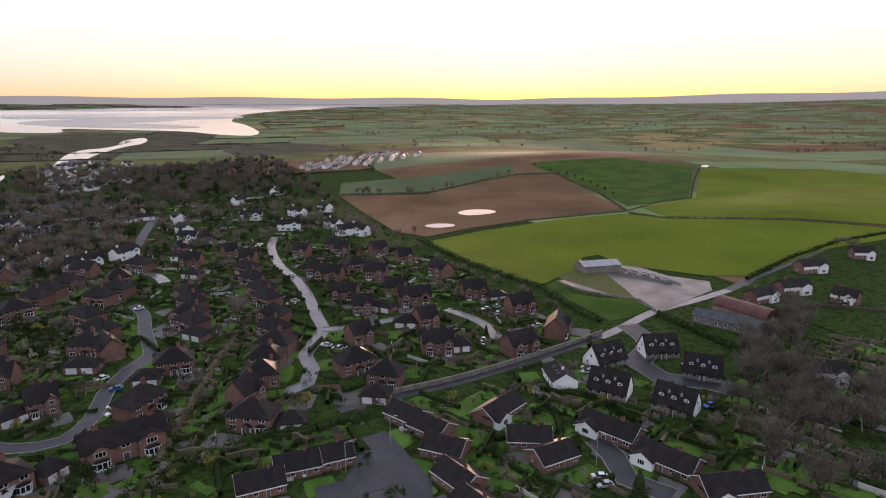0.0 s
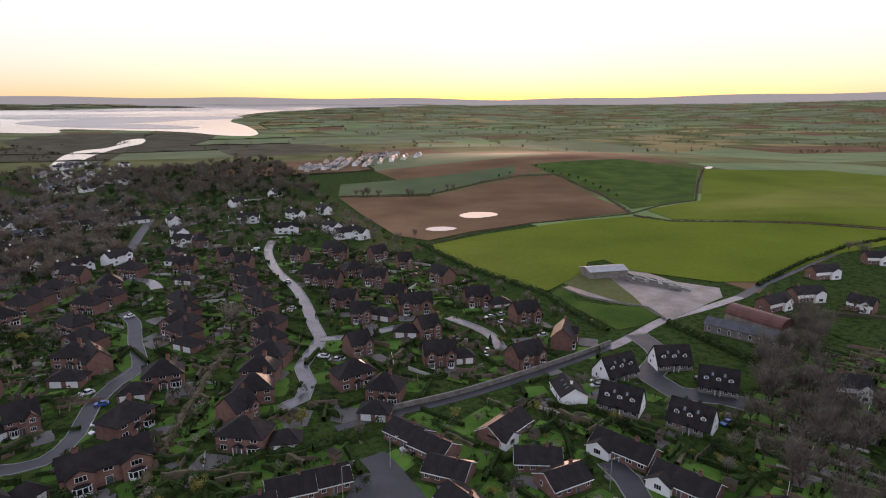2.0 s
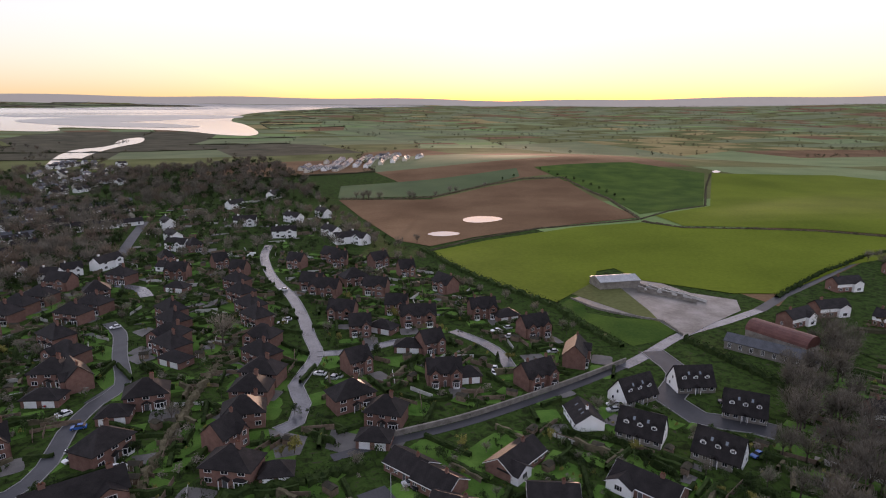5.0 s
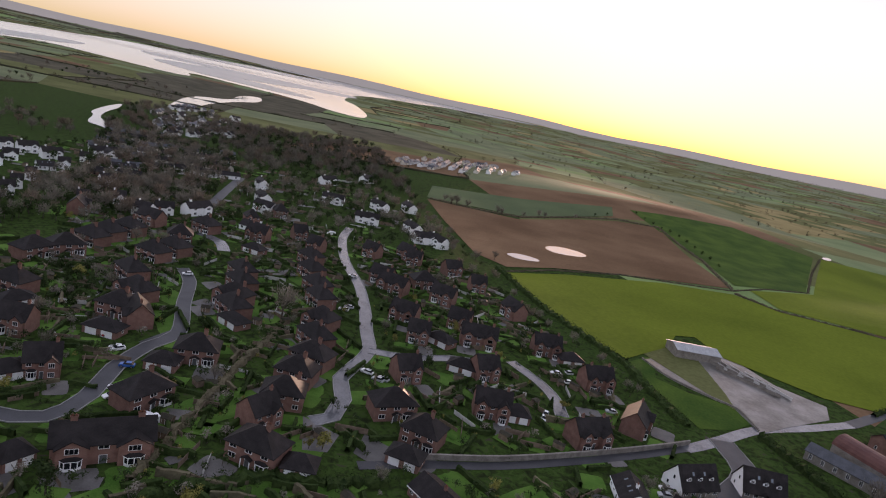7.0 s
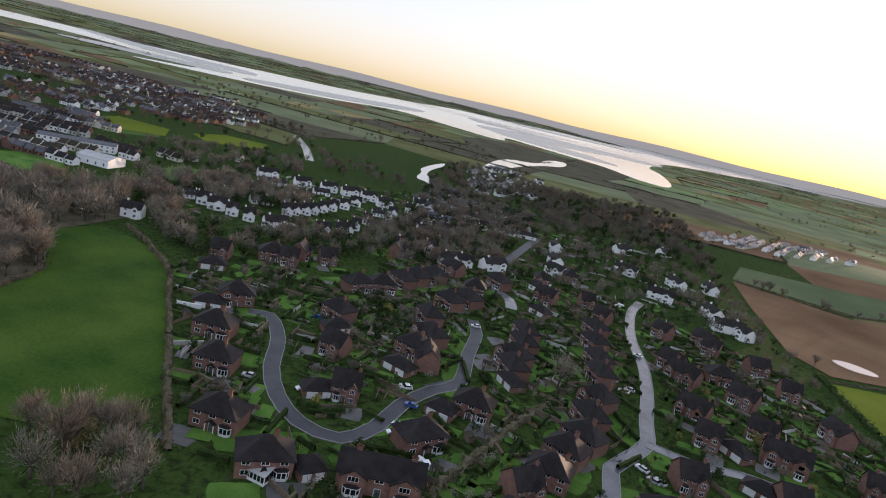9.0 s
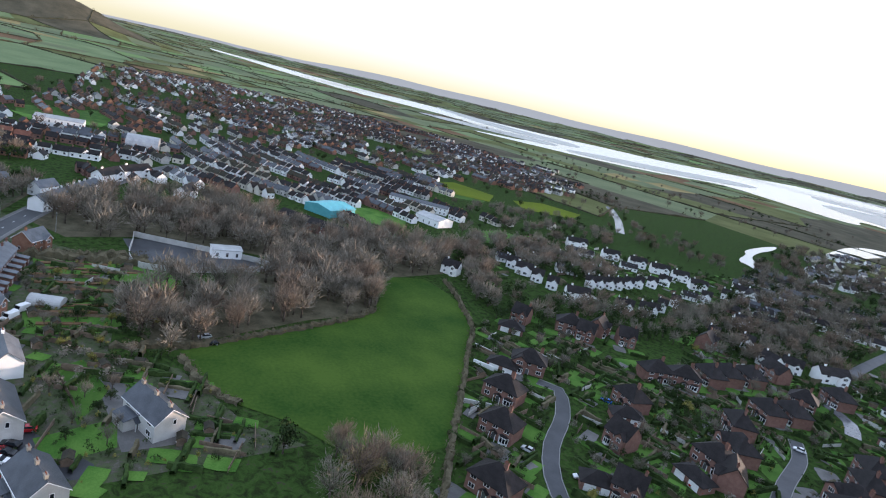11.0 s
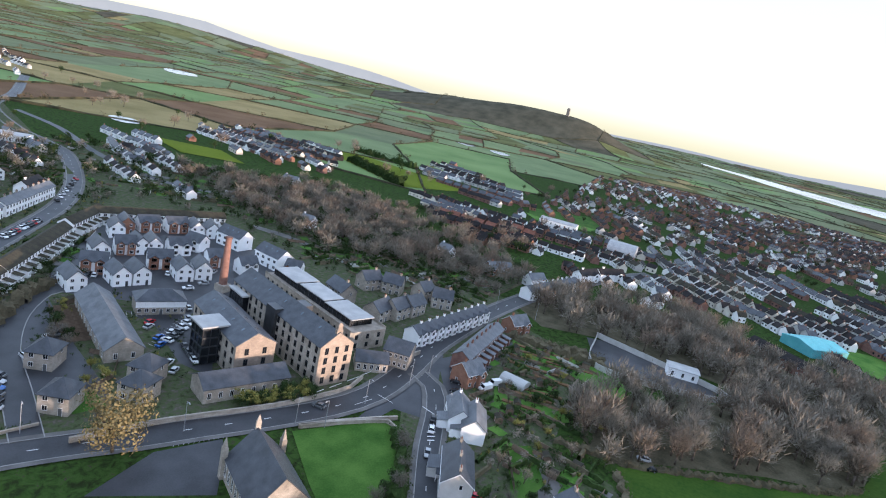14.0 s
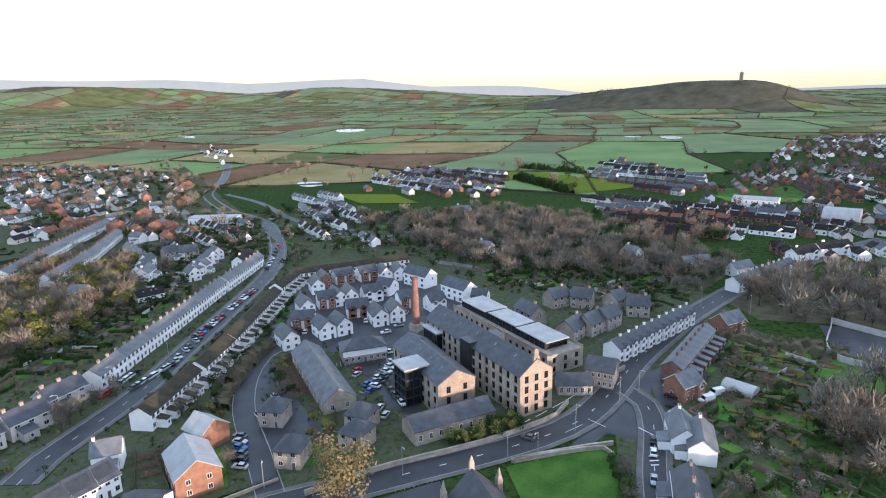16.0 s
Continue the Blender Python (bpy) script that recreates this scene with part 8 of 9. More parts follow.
woods("far_wood", "far woods and trees among the town", far_bare + far_dark, [(-548, -73), (-522, -1), (-685, 90), (-619, 205), (-446, 297), (-375, 364), (-780, 679), (-919, 538), (-1283, 351), (-1318, -9), (-809, -125)], 430, 370, (0.5, 1.0))
woods("far_wood", "far woods along the river", far_bare + far_bare + far_dark, [(-988, -2654), (-1799, -2859), (-476, -509), (-375, -247), (-456, -195), (-633, -109), (-812, -156), (-785, -378), (-644, -526), (-744, -927), (-669, -1120), (-587, -1550)], 170, 616, (0.8, 1.3))
woods("garden_shrubs", "dark shrubs filling the gardens", shrub, [(-263, 353), (-114, 397), (-30, 381), (14, 316), (49, 233), (13, 196), (-14, 171), (-29, 152), (-24, 123), (-101, 123)], 520, 892, (0.16, 0.42))
woods("garden_shrubs", "dark shrubs filling the gardens", shrub, [(-235, 178), (-226, 220), (-202, 227), (-143, 280), (-111, 187), (-116, 142), (-123, 118)], 260, 112, (0.16, 0.42))
woods("garden_shrubs", "dark shrubs filling the gardens", shrub, [(-27, 165), (21, 183), (54, 205), (89, 179), (67, 123), (-19, 123)], 190, 294, (0.14, 0.32))
woods("garden_shrubs", "shrubs and small trees in the town gardens", shrub, [(-102, -208), (-128, -200), (-238, -263), (-271, -354), (-201, -302), (-161, -326)], 190, 453, (0.25, 0.7))
woods("garden_shrubs", "shrubs and small trees in the town gardens", shrub, [(-122, -131), (-169, -161), (-222, -187), (-188, -142), (-165, -128), (-131, -110), (-115, -94)], 60, 638, (0.2, 0.5))
woods("garden_shrubs", "shrubs and small trees in the town gardens", shrub, [(-267, -5), (-257, 44), (-226, 54), (-189, 54), (-169, 23), (-216, 17)], 120, 834, (0.15, 0.4))
woods("garden_shrubs", "shrubs and small trees in the valley", shrub, [(-274, -366), (-247, -224), (-285, -236), (-325, -196), (-396, -210), (-409, -280), (-383, -382), (-341, -382)], 230, 16, (0.35, 0.85))
woods("garden_shrubs", "shrubs and small trees round the stone houses", shrub, [(-304, -128), (-318, -84), (-329, -35), (-319, -19), (-252, -40), (-263, -59), (-277, -96)], 70, 223, (0.2, 0.45))
woods("garden_shrubs", "shrubs and small trees on the slope", shrub, [(-418, 274), (-432, 339), (-361, 502), (-221, 425), (-278, 364), (-286, 264), (-298, 209)], 170, 418, (0.25, 0.6))
woods("garden_shrubs", "shrubs and small trees among white houses", shrub, [(-262, 382), (-210, 417), (-254, 565), (-180, 639), (-83, 479), (-32, 397), (-114, 397)], 190, 603, (0.25, 0.6))
woods("dark_wood", "dark trees round the marsh and the river", far_dark + far_bare, [(-455, 441), (-525, 572), (-380, 508), (-575, 820), (-554, 887), (-415, 864), (-351, 775), (-369, 637), (-361, 502), (-417, 466)], 220, 792, (0.6, 1.1))
woods("far_wood", "trees and scrub on the shore meadows", far_dark + far_bare, [(-1531, 920), (-1191, 1066), (-940, 1206), (-826, 1391), (-616, 979), (-686, 808), (-863, 762), (-990, 623)], 120, 39, (0.5, 1.0))
woods("garden_bushes", "low bushes and planting in the gardens", bush, [(-263, 353), (-114, 397), (-30, 381), (14, 316), (49, 233), (13, 196), (-14, 171), (-29, 152), (-24, 123), (-101, 123)], 900, 250, (0.09, 0.24))
woods("garden_bushes", "low bushes and planting among the cottages", bush, [(-27, 165), (21, 183), (54, 205), (89, 179), (146, 227), (175, 227), (102, 123), (-19, 123)], 330, 467, (0.09, 0.22))
woods("garden_bushes", "low bushes and planting behind the terraces", bush, [(-95, -188), (-124, -192), (-238, -263), (-293, -283), (-295, -247), (-194, -170), (-132, -136), (-94, -118), (-72, -124)], 520, 661, (0.09, 0.24))
woods("garden_bushes", "low bushes in the mill grounds", bush, [(-153, -146), (-181, -141), (-187, -92), (-157, -64), (-127, -62), (-105, -79), (-103, -114)], 170, 886, (0.08, 0.2))
woods("garden_bushes", "low bushes and planting along the lane", bush, [(-228, -9), (-285, 3), (-268, 39), (-194, 37), (-187, 56), (-160, 71), (-146, 80), (-131, 22)], 380, 77, (0.08, 0.22))
woods("garden_bushes", "low bushes in the valley gardens", bush, [(-244, -403), (-349, -392), (-419, -288), (-396, -210), (-329, -19), (-256, -32), (-293, -104), (-326, -192), (-282, -269), (-213, -281)], 420, 268, (0.12, 0.3))
woods("dark_wood", "mixed trees between the field and the white houses", far_dark + far_bare + far_bare, [(-345, 210), (-387, 248), (-388, 307), (-349, 344), (-307, 310), (-327, 270), (-331, 238), (-286, 204), (-249, 197), (-251, 188), (-296, 197)], 230, 496, (0.6, 1.05))
woods("dark_wood", "dark trees round the white houses", far_dark + far_dark + far_bare, [(-330, 400), (-300, 520), (-240, 640), (-170, 650), (-75, 470), (-25, 385), (-110, 400), (-200, 345), (-262, 345)], 300, 604, (0.45, 0.95), 2.5)
woods("dark_wood", "mixed trees below the town", far_dark + far_bare, [(-506, 293), (-532, 405), (-475, 430), (-430, 420), (-414, 359), (-370, 260), (-381, 232)], 110, 769, (0.5, 0.95))
woods("dark_wood", "mixed trees along the river road", far_dark + far_bare, [(-756, 573), (-709, 605), (-479, 448), (-466, 489), (-586, 553), (-773, 677)], 45, 955, (0.5, 0.95))
woods("shrubs", "garden shrubs along the mill wall", olive + dark, [(-160, -51), (-176, -47), (-176, -35), (-187, -29), (-183, -27), (-171, -31), (-157, -37), (-149, -43)], 46, 142, (0.3, 0.6))
scatter(bare + dark + dark + cone + olive, [(-284, 382), (-114, 397), (-30, 381), (14, 316), (49, 233), (13, 196), (-14, 171), (-29, 152), (-24, 127), (-104, 126)], 105, 336, 2.2, (0.3, 0.65), "garden trees")
scatter(dark + bare + olive, [(-27, 165), (21, 183), (54, 205), (89, 179), (69, 127), (-19, 127)], 34, 545, 2.2, (0.25, 0.5), "garden trees")
scatter(dark + bare, [(-235, 178), (-226, 220), (-191, 218), (-199, 306), (-143, 280), (-111, 187), (-116, 142), (-123, 118)], 36, 687, 2.2, (0.3, 0.6), "garden trees")
scatter(bare + dark + olive, [(-153, -146), (-167, -124), (-155, -80), (-120, -64), (-107, -83), (-109, -132)], 22, 856, 2.2, (0.3, 0.6), "street trees")
scatter(bare, [(-83, -133), (-104, -146), (-119, -150), (-120, -156), (-100, -152), (-84, -143)], 8, 19, 2.2, (0.5, 0.8), "street trees")
scatter(dark + bare + olive, [(-267, -5), (-252, 44), (-189, 54), (-169, 23), (-216, 17)], 28, 157, 2.2, (0.25, 0.55), "allotment trees")
scatter(dark + bare, [(-174, -3), (-136, 14), (-130, 6), (-156, 3)], 14, 295, 2.2, (0.35, 0.6), "lane trees")
scatter(dark + bare, [(-180, 20), (-182, 42), (-141, 45), (-138, 35), (-154, 29)], 14, 405, 2.2, (0.25, 0.5), "lane trees")
plots("gardens", "gardens of the brick estate with lawns, hedges and fences", [(-263, 353), (-114, 397), (-30, 381), (14, 316), (49, 233), (13, 196), (-14, 171), (-29, 152), (-24, 123), (-101, 123)], 1000, 11, (-30, 60, 10, 100))
plots("gardens", "gardens beside the green field with hedges and fences", [(-235, 178), (-226, 220), (-202, 227), (-143, 280), (-111, 187), (-116, 142), (-123, 118)], 320, 12, (30, 120))
plots("gardens", "gardens among the bungalows with hedges and fences", [(-27, 165), (21, 183), (54, 205), (89, 179), (146, 227), (175, 227), (102, 123), (-19, 123)], 360, 13, (-40, 50))
plots("gardens", "back gardens of the white terrace", [(-95, -188), (-124, -192), (-238, -263), (-293, -283), (-282, -310), (-230, -300), (-160, -250), (-105, -212)], 380, 14, (32, 122))
plots("gardens", "yards behind the mossy roofed terrace", [(-100, -112), (-150, -136), (-240, -190), (-290, -166), (-296, -176), (-240, -212), (-160, -165), (-110, -138)], 160, 15, (32, 122))
plots("gardens", "gardens round the stone houses", [(-283, -122), (-285, -90), (-270, -47), (-306, -16), (-338, -21), (-350, -50), (-321, -120)], 150, 16, (75, 165))
plots("gardens", "allotments and gardens behind the lane", [(-228, -2), (-275, 6), (-268, 42), (-206, 46), (-187, 56), (-160, 71), (-146, 80), (-131, 30), (-170, 20)], 150, 17, (75, 165))
plots("gardens", "gardens along the valley", [(-244, -403), (-349, -392), (-419, -288), (-396, -210), (-329, -19), (-290, -32), (-293, -104), (-326, -192), (-282, -269), (-213, -281)], 420, 18, (40, 130))
plots("gardens", "gardens of the white houses", [(-420, 274), (-432, 339), (-361, 502), (-180, 600), (-60, 470), (-114, 397), (-263, 353), (-278, 364), (-286, 264), (-298, 209)], 520, 19, (20, 110))
plots("gardens", "gardens of the hillside quarter", [(-381, -1000), (-520, -775), (-349, -392), (-293, -283), (-213, -281), (-161, -370)], 420, 20, (45, 135))
copy_thing(tan_tree[0], Matrix.Translation((-117.3, -51.5, 0)) @ Matrix.Diagonal((1.55, 1.55, 1.5, 1)))
copy_thing(tan_tree[0], Matrix.Translation((-131.7, 96.2, 0)) @ Matrix.Diagonal((0.90, 0.90, 0.90, 1)))
copy_thing(russet[1], Matrix.Translation((-129.3, 94.2, 0)) @ Matrix.Diagonal((1.20, 1.20, 1.20, 1)))
copy_thing(dark[0], Matrix.Translation((-84.2, 129.2, 0)) @ Matrix.Diagonal((0.90, 0.90, 0.90, 1)))
copy_thing(dark[0], Matrix.Translation((-144.8, 79.5, 0)) @ Matrix.Diagonal((1.00, 1.00, 1.00, 1)))
copy_thing(bare[0], Matrix.Translation((-86.0, 243.0, 0)) @ Matrix.Diagonal((1.30, 1.30, 1.30, 1)))
copy_thing(bare[1], Matrix.Translation((252.7, 370.1, 0)) @ Matrix.Diagonal((1.00, 1.00, 1.00, 1)))
for k, (x, y, size) in enumerate([(-87, 613, 0.55), (-79, 606, 0.70), (-74, 605, 0.75), (-64, 609, 0.60), (-35, 610, 0.65), (-31, 610, 0.50), (4, 644, 0.60), (10, 647, 0.50), (41, 677, 0.45), (-11, 620, 0.50), (-31, 410, 0.50), (-20, 423, 0.45), (246, 373, 0.50)]):
    tagged(copy_thing(bare[k % 3], Matrix.Translation((x, y, ground_z(x, y))) @ pose(0, 0, 0, 0, 0, k * 77) @ Matrix.Diagonal((size * 1.3, size * 1.3, size * 1.3, 1))), group="field edge trees")
for k, (x, y, size) in enumerate([(116, 783, 0.30), (123, 759, 0.25), (130, 739, 0.35), (137, 725, 0.25), (144, 715, 0.35), (151, 699, 0.30), (155, 679, 0.35), (159, 659, 0.30), (161, 637, 0.35), (163, 615, 0.35), (164, 588, 0.30), (64, 720, 0.30), (79, 740, 0.30)]):
    tagged(copy_thing(far_dark[k % 2], Matrix.Translation((x, y, ground_z(x, y))) @ pose(0, 0, 0, 0, 0, k * 77) @ Matrix.Diagonal((size * 1.4, size * 1.4, size * 1.6, 1))), group="field track bushes")
copy_thing(cone[0], Matrix.Translation((44.9, 124.0, 0)) @ Matrix.Diagonal((0.90, 0.90, 0.90, 1)))


# ---------------------------------------------------------------- hedges, walls, fences, lamps
hedge_run([(-12.1, 399.8), (18.8, 434.5), (65.9, 466.1), (148.8, 491.8), (185.0, 528.6), (225.3, 553.8), (278.7, 680.5), (320.9, 769.6)], 0.8, 2.0, HEDGE_BROWN, "brown winter hedge between two fields", 6)
hedge_run([(148.1, 483.3), (169.3, 456.8), (216.4, 447.9), (252.9, 438.1), (285.6, 425.1), (304.9, 414.0)], 1.4, 1.8, HEDGE_BROWN, "low broken hedge across the pasture", 6)
hedge_run([(-101.5, 611.0), (-47.6, 610.0), (-13.9, 621.8), (42.0, 690.5), (87.7, 727.2), (134.8, 729.2), (154.9, 605.4), (149.3, 493.8)], 1.8, 2.5, HEDGE_BROWN, "brown winter hedge beside the ploughed field", 6)
hedge_run([(-16.8, 404.7), (11.9, 346.1), (34.8, 313.3), (49.7, 293.7), (56.3, 269.4), (66.0, 245.3)], 2.5, 3.5, HEDGE, "thick overgrown hedge behind the estate", 6)
hedge_run([(159.0, 309.5), (204.8, 349.7), (251.5, 382.4), (295.4, 400.1)], 2.0, 2.5, HEDGE, "roadside hedge beside the farm lane", 6)
hedge_run([(94.0, 253.6), (102.1, 233.8), (109.6, 215.5), (111.3, 205.8)], 2.6, 3.0, HEDGE, "tall clipped hedge behind the cottages", 6)
hedge_run([(57.0, 159.6), (45.6, 177.0), (32.3, 182.7), (31.4, 171.8), (34.6, 166.0)], 2.0, 2.2, HEDGE, "clipped green hedge round the bungalows", 6)
hedge_run([(71.4, 163.3), (78.9, 149.1)], 2.2, 2.4, HEDGE, "clipped green hedge beside the cottage drive", 6)
hedge_run([(68.6, 142.7), (85.2, 146.5)], 2.0, 2.2, HEDGE, "clipped green hedge beside the bungalow", 6)
hedge_run([(-170.7, 236.2), (-147.0, 209.9)], 2.0, 2.0, HEDGE, "clipped green garden hedge", 6)
hedge_run([(-152.1, 217.8), (-131.4, 221.3)], 2.0, 1.6, HEDGE, "clipped green garden hedge", 6)
hedge_run([(-81.9, 233.2), (-80.1, 199.9), (-76.6, 171.1), (-73.0, 138.6)], 2.0, 3.0, HEDGE_BROWN, "overgrown brown hedge between back gardens", 6)
hedge_run([(-72.3, 127.0), (-65.2, 138.8), (-48.1, 155.2), (-35.9, 157.8), (-22.3, 164.5)], 2.4, 4.0, HEDGE, "dense shrub belt behind the bungalows", 6)
hedge_run([(-121.3, 112.6), (-174.2, 141.9), (-230.1, 172.5), (-268.7, 181.3), (-289.8, 183.8)], 2.0, 2.5, HEDGE_BROWN, "brown hedge along the green field", 6)
hedge_run([(-191.0, 255.4), (-146.7, 208.8)], 2.2, 1.6, HEDGE, "clipped green garden hedge", 6)
hedge_run([(-197.5, 232.9), (-171.9, 235.7)], 2.2, 1.6, HEDGE, "clipped green garden hedge", 6)
hedge_run([(-199.3, 36.5), (-200.9, 58.7), (-214.3, 86.5), (-231.6, 119.2), (-243.0, 132.3)], 1.8, 3.0, HEDGE_BROWN, "ragged hedge at the edge of the wood", 6)
hedge_run([(-193.9, 56.2), (-174.9, 63.0), (-167.2, 71.0)], 1.8, 3.0, HEDGE_BROWN, "ragged hedge at the field corner", 6)
hedge_run([(-271.7, 1.2), (-272.8, 15.8), (-273.3, 35.7), (-271.0, 56.0)], 3.5, 4.0, HEDGE_BROWN, "tall pale hedge behind the allotments", 6)
hedge_run([(-170.2, -4.1), (-156.2, 4.4), (-132.2, 14.2)], 3.0, 4.0, HEDGE, "overgrown hedge beside the lane", 6)
hedge_run([(-643.5, -288.6), (-609.7, -240.3), (-571.3, -190.7)], 9.0, 9.0, HEDGE, "tall dark conifer hedge by the playing field", 14)
hedge_run([(-744.7, -339.1), (-723.7, -242.6)], 8.0, 8.0, HEDGE, "tall dark conifer hedge by the playing field", 14)
hedge_run([(-100.3, -202.7), (-113.6, -208.4)], 3.0, 4.0, HEDGE, "garden hedge behind the grey houses", 6)
hedge_run([(-133.7, -154.6), (-130.2, -132.2)], 2.0, 2.5, HEDGE, "hedge in front of the white terrace", 6)
hedge_run([(-271.8, 3.6), (-277.7, 25.1), (-280.7, 42.8)], 3.2, 3.0, HEDGE_BROWN, "tall pale hedge across the allotments", 6)
hedge_run([(-227.4, 12.2), (-232.2, 30.1)], 1.4, 1.4, HEDGE, "low hedge between allotments", 6)
hedge_run([(-207.0, 16.9), (-209.6, 32.5), (-208.1, 43.4)], 1.6, 1.6, HEDGE, "low hedge between allotments", 6)
hedge_run([(-365.2, -24.3), (-366.4, -45.3), (-327.0, -88.3), (-322.1, -120.5)], 2.5, 4.0, HEDGE_BROWN, "scrub along the river bank", 6)
hedge_run([(-128.9, -113.8), (-140.0, -124.8), (-154.5, -134.4), (-173.0, -144.4)], 4.0, 5.0, HEDGE_BROWN, "brown scrub bank beside the lane", 6)
wall_run([(-16.9, 179.2), (3.1, 189.1), (23.3, 202.1), (46.5, 218.6), (63.9, 232.0)], 1.6, 0.50, STONE_DARK, "rubble stone wall beside the old road")
wall_run([(-114.0, -60.9), (-130.3, -53.4), (-143.7, -45.1), (-156.3, -37.0), (-170.0, -30.2), (-181.7, -26.0), (-191.1, -26.5)], 1.5, 0.50, STONE, "sandstone wall along the mill road")
wall_run([(-153.5, -25.7), (-160.8, -20.3), (-170.8, -11.7), (-176.1, -6.6)], 1.2, 0.50, STONE, "low stone wall round the church lawn")
wall_run([(-153.8, -25.3), (-163.4, -17.2), (-172.5, -8.0), (-170.3, -3.8)], 1.2, 0.50, STONE, "low stone wall round the church lawn")
wall_run([(-196.5, -27.9), (-209.3, -23.5), (-223.9, -20.0)], 1.6, 0.50, STONE, "sandstone wall by the mill gate")
wall_run([(-311.0, 35.8), (-289.0, 90.4), (-278.2, 88.3), (-269.9, 41.0), (-311.0, 35.8)], 2.4, 0.25, RENDER_GREY, "grey concrete wall round the substation")
wall_run([(-211.4, 164.6), (-204.9, 168.9)], 1.6, 0.30, RENDER_GREY, "pale garden wall at the field edge")
wall_run([(-197.3, 157.3), (-191.1, 163.1)], 1.6, 0.30, RENDER_WHITE, "pale garden wall at the field edge")
wall_run([(-168.8, 140.3), (-165.4, 148.7)], 1.6, 0.30, RENDER_GREY, "pale garden wall at the field edge")
fence_run([(-146.0, -93.1), (-149.2, -85.2), (-140.4, -77.6), (-130.9, -75.8)], 1.6)
fence_run([(-119.6, -103.6), (-108.5, -110.0)], 1.7)
fence_run([(-101.7, -115.3), (-92.0, -97.8)], 1.6)
fence_run([(-104.2, -111.2), (-96.8, -90.8)], 1.6)
fence_run([(-201.9, 17.7), (-199.4, 26.5), (-194.4, 30.1)], 1.6)
fence_run([(-184.9, 25.0), (-165.9, 32.3)], 1.5)
fence_run([(-250.5, 8.6), (-254.7, 27.6)], 1.2)
fence_run([(-237.1, 9.4), (-238.2, 29.4)], 1.2)
fence_run([(-218.0, 14.8), (-220.0, 34.3)], 1.2)
fence_run([(-158.8, -126.6), (-152.4, -115.2), (-145.2, -102.3)], 1.6, "weathered fence closing the gardens of the long shed")
for k in range(9):
    u = 15.5 + k * 3.1
    fence_run([(-149.0 - 0.488 * u + 0.873 * v, -83.1 - 0.873 * u - 0.488 * v) for v in (5.6, 12.0)], 1.5, "dark wooden fence between narrow gardens of the long shed")
for ax, ay, bx, by in ((-107.9, -106.6, -99.0, -109.7), (-105.4, -101.6, -97.2, -105.9), (-103.6, -97.9, -95.4, -102.0)):
    fence_run([(ax, ay), (bx, by)], 1.6, "grey wooden fence between small back gardens")
wall_run([(-114.6, -71.2), (-98.5, -77.0), (-88.0, -80.3), (-77.3, -84.2), (-62.0, -89.0)], 0.8, 0.35, STONE, "low yellow stone wall along the wide road")
hedge_run([(-113.6, -72.6), (-98.9, -78.2), (-90.0, -81.0)], 0.9, 0.8, HEDGE, "clipped low hedge behind the roadside wall")
street_lamp([(-110.1, -71.2, 60), (-133.4, -46.0, 60), (-154.3, -27.3, 60), (-177.3, -18.1, 60), (-208.6, -10.1, 60), (-198.2, -12.7, 200), (-303.7, -13.1, 200), (-158.1, -20.4, 0), (-188.1, 4.8, 0), (-305.9, 6.4, 0), (-14.2, 149.4, 0), (-24.3, 136.7, 0), (39.2, 139.9, 0), (-70.5, 253.6, 0), (-98.4, -151.4, 0), (-141.5, -163.8, 0), (-118.2, -157.7, 0)])
road_bars([(-173.5, -32.2, 167, 4.6, 0.25), (-180.4, -30.3, 167, 5.3, 0.25), (-188.3, -28.4, 167, 5.6, 0.25), (-195.6, -26.9, 168, 5.2, 0.25), (-204.2, -25.7, 168, 5.6, 0.25), (-212.2, -24.6, 174, 6.5, 0.25), (-222.3, -23.9, 177, 7.3, 0.25), (-177.7, -18.8, 160, 7.0, 0.15), (-184.2, -14.5, 76, 6.2, 0.15), (-166.7, -38.9, 160, 3.6, 0.25), (-158.2, -41.9, 155, 3.8, 0.25), (-176.4, 4.2, 134, 2.6, 0.50), (-174.3, 5.1, 129, 2.4, 0.50), (-172.4, 5.8, 129, 2.1, 0.50), (-187.1, -0.4, 69, 6.7, 0.30)])
bay_lines((-179.8, -102.5), (-194.1, -107.3), 9, 4.6, 70)
bay_lines((-161.7, -82.2), (-186.5, -91.9), 12, 4.6, 70)
bay_lines((-127.2, -43.3), (-137.4, -37.0), 10, 4.6, 70)
bay_lines((-169.1, -106.1), (-179.8, -102.5), 7, 4.6, 70)
conservatory(-102.8, 124.1, 16)
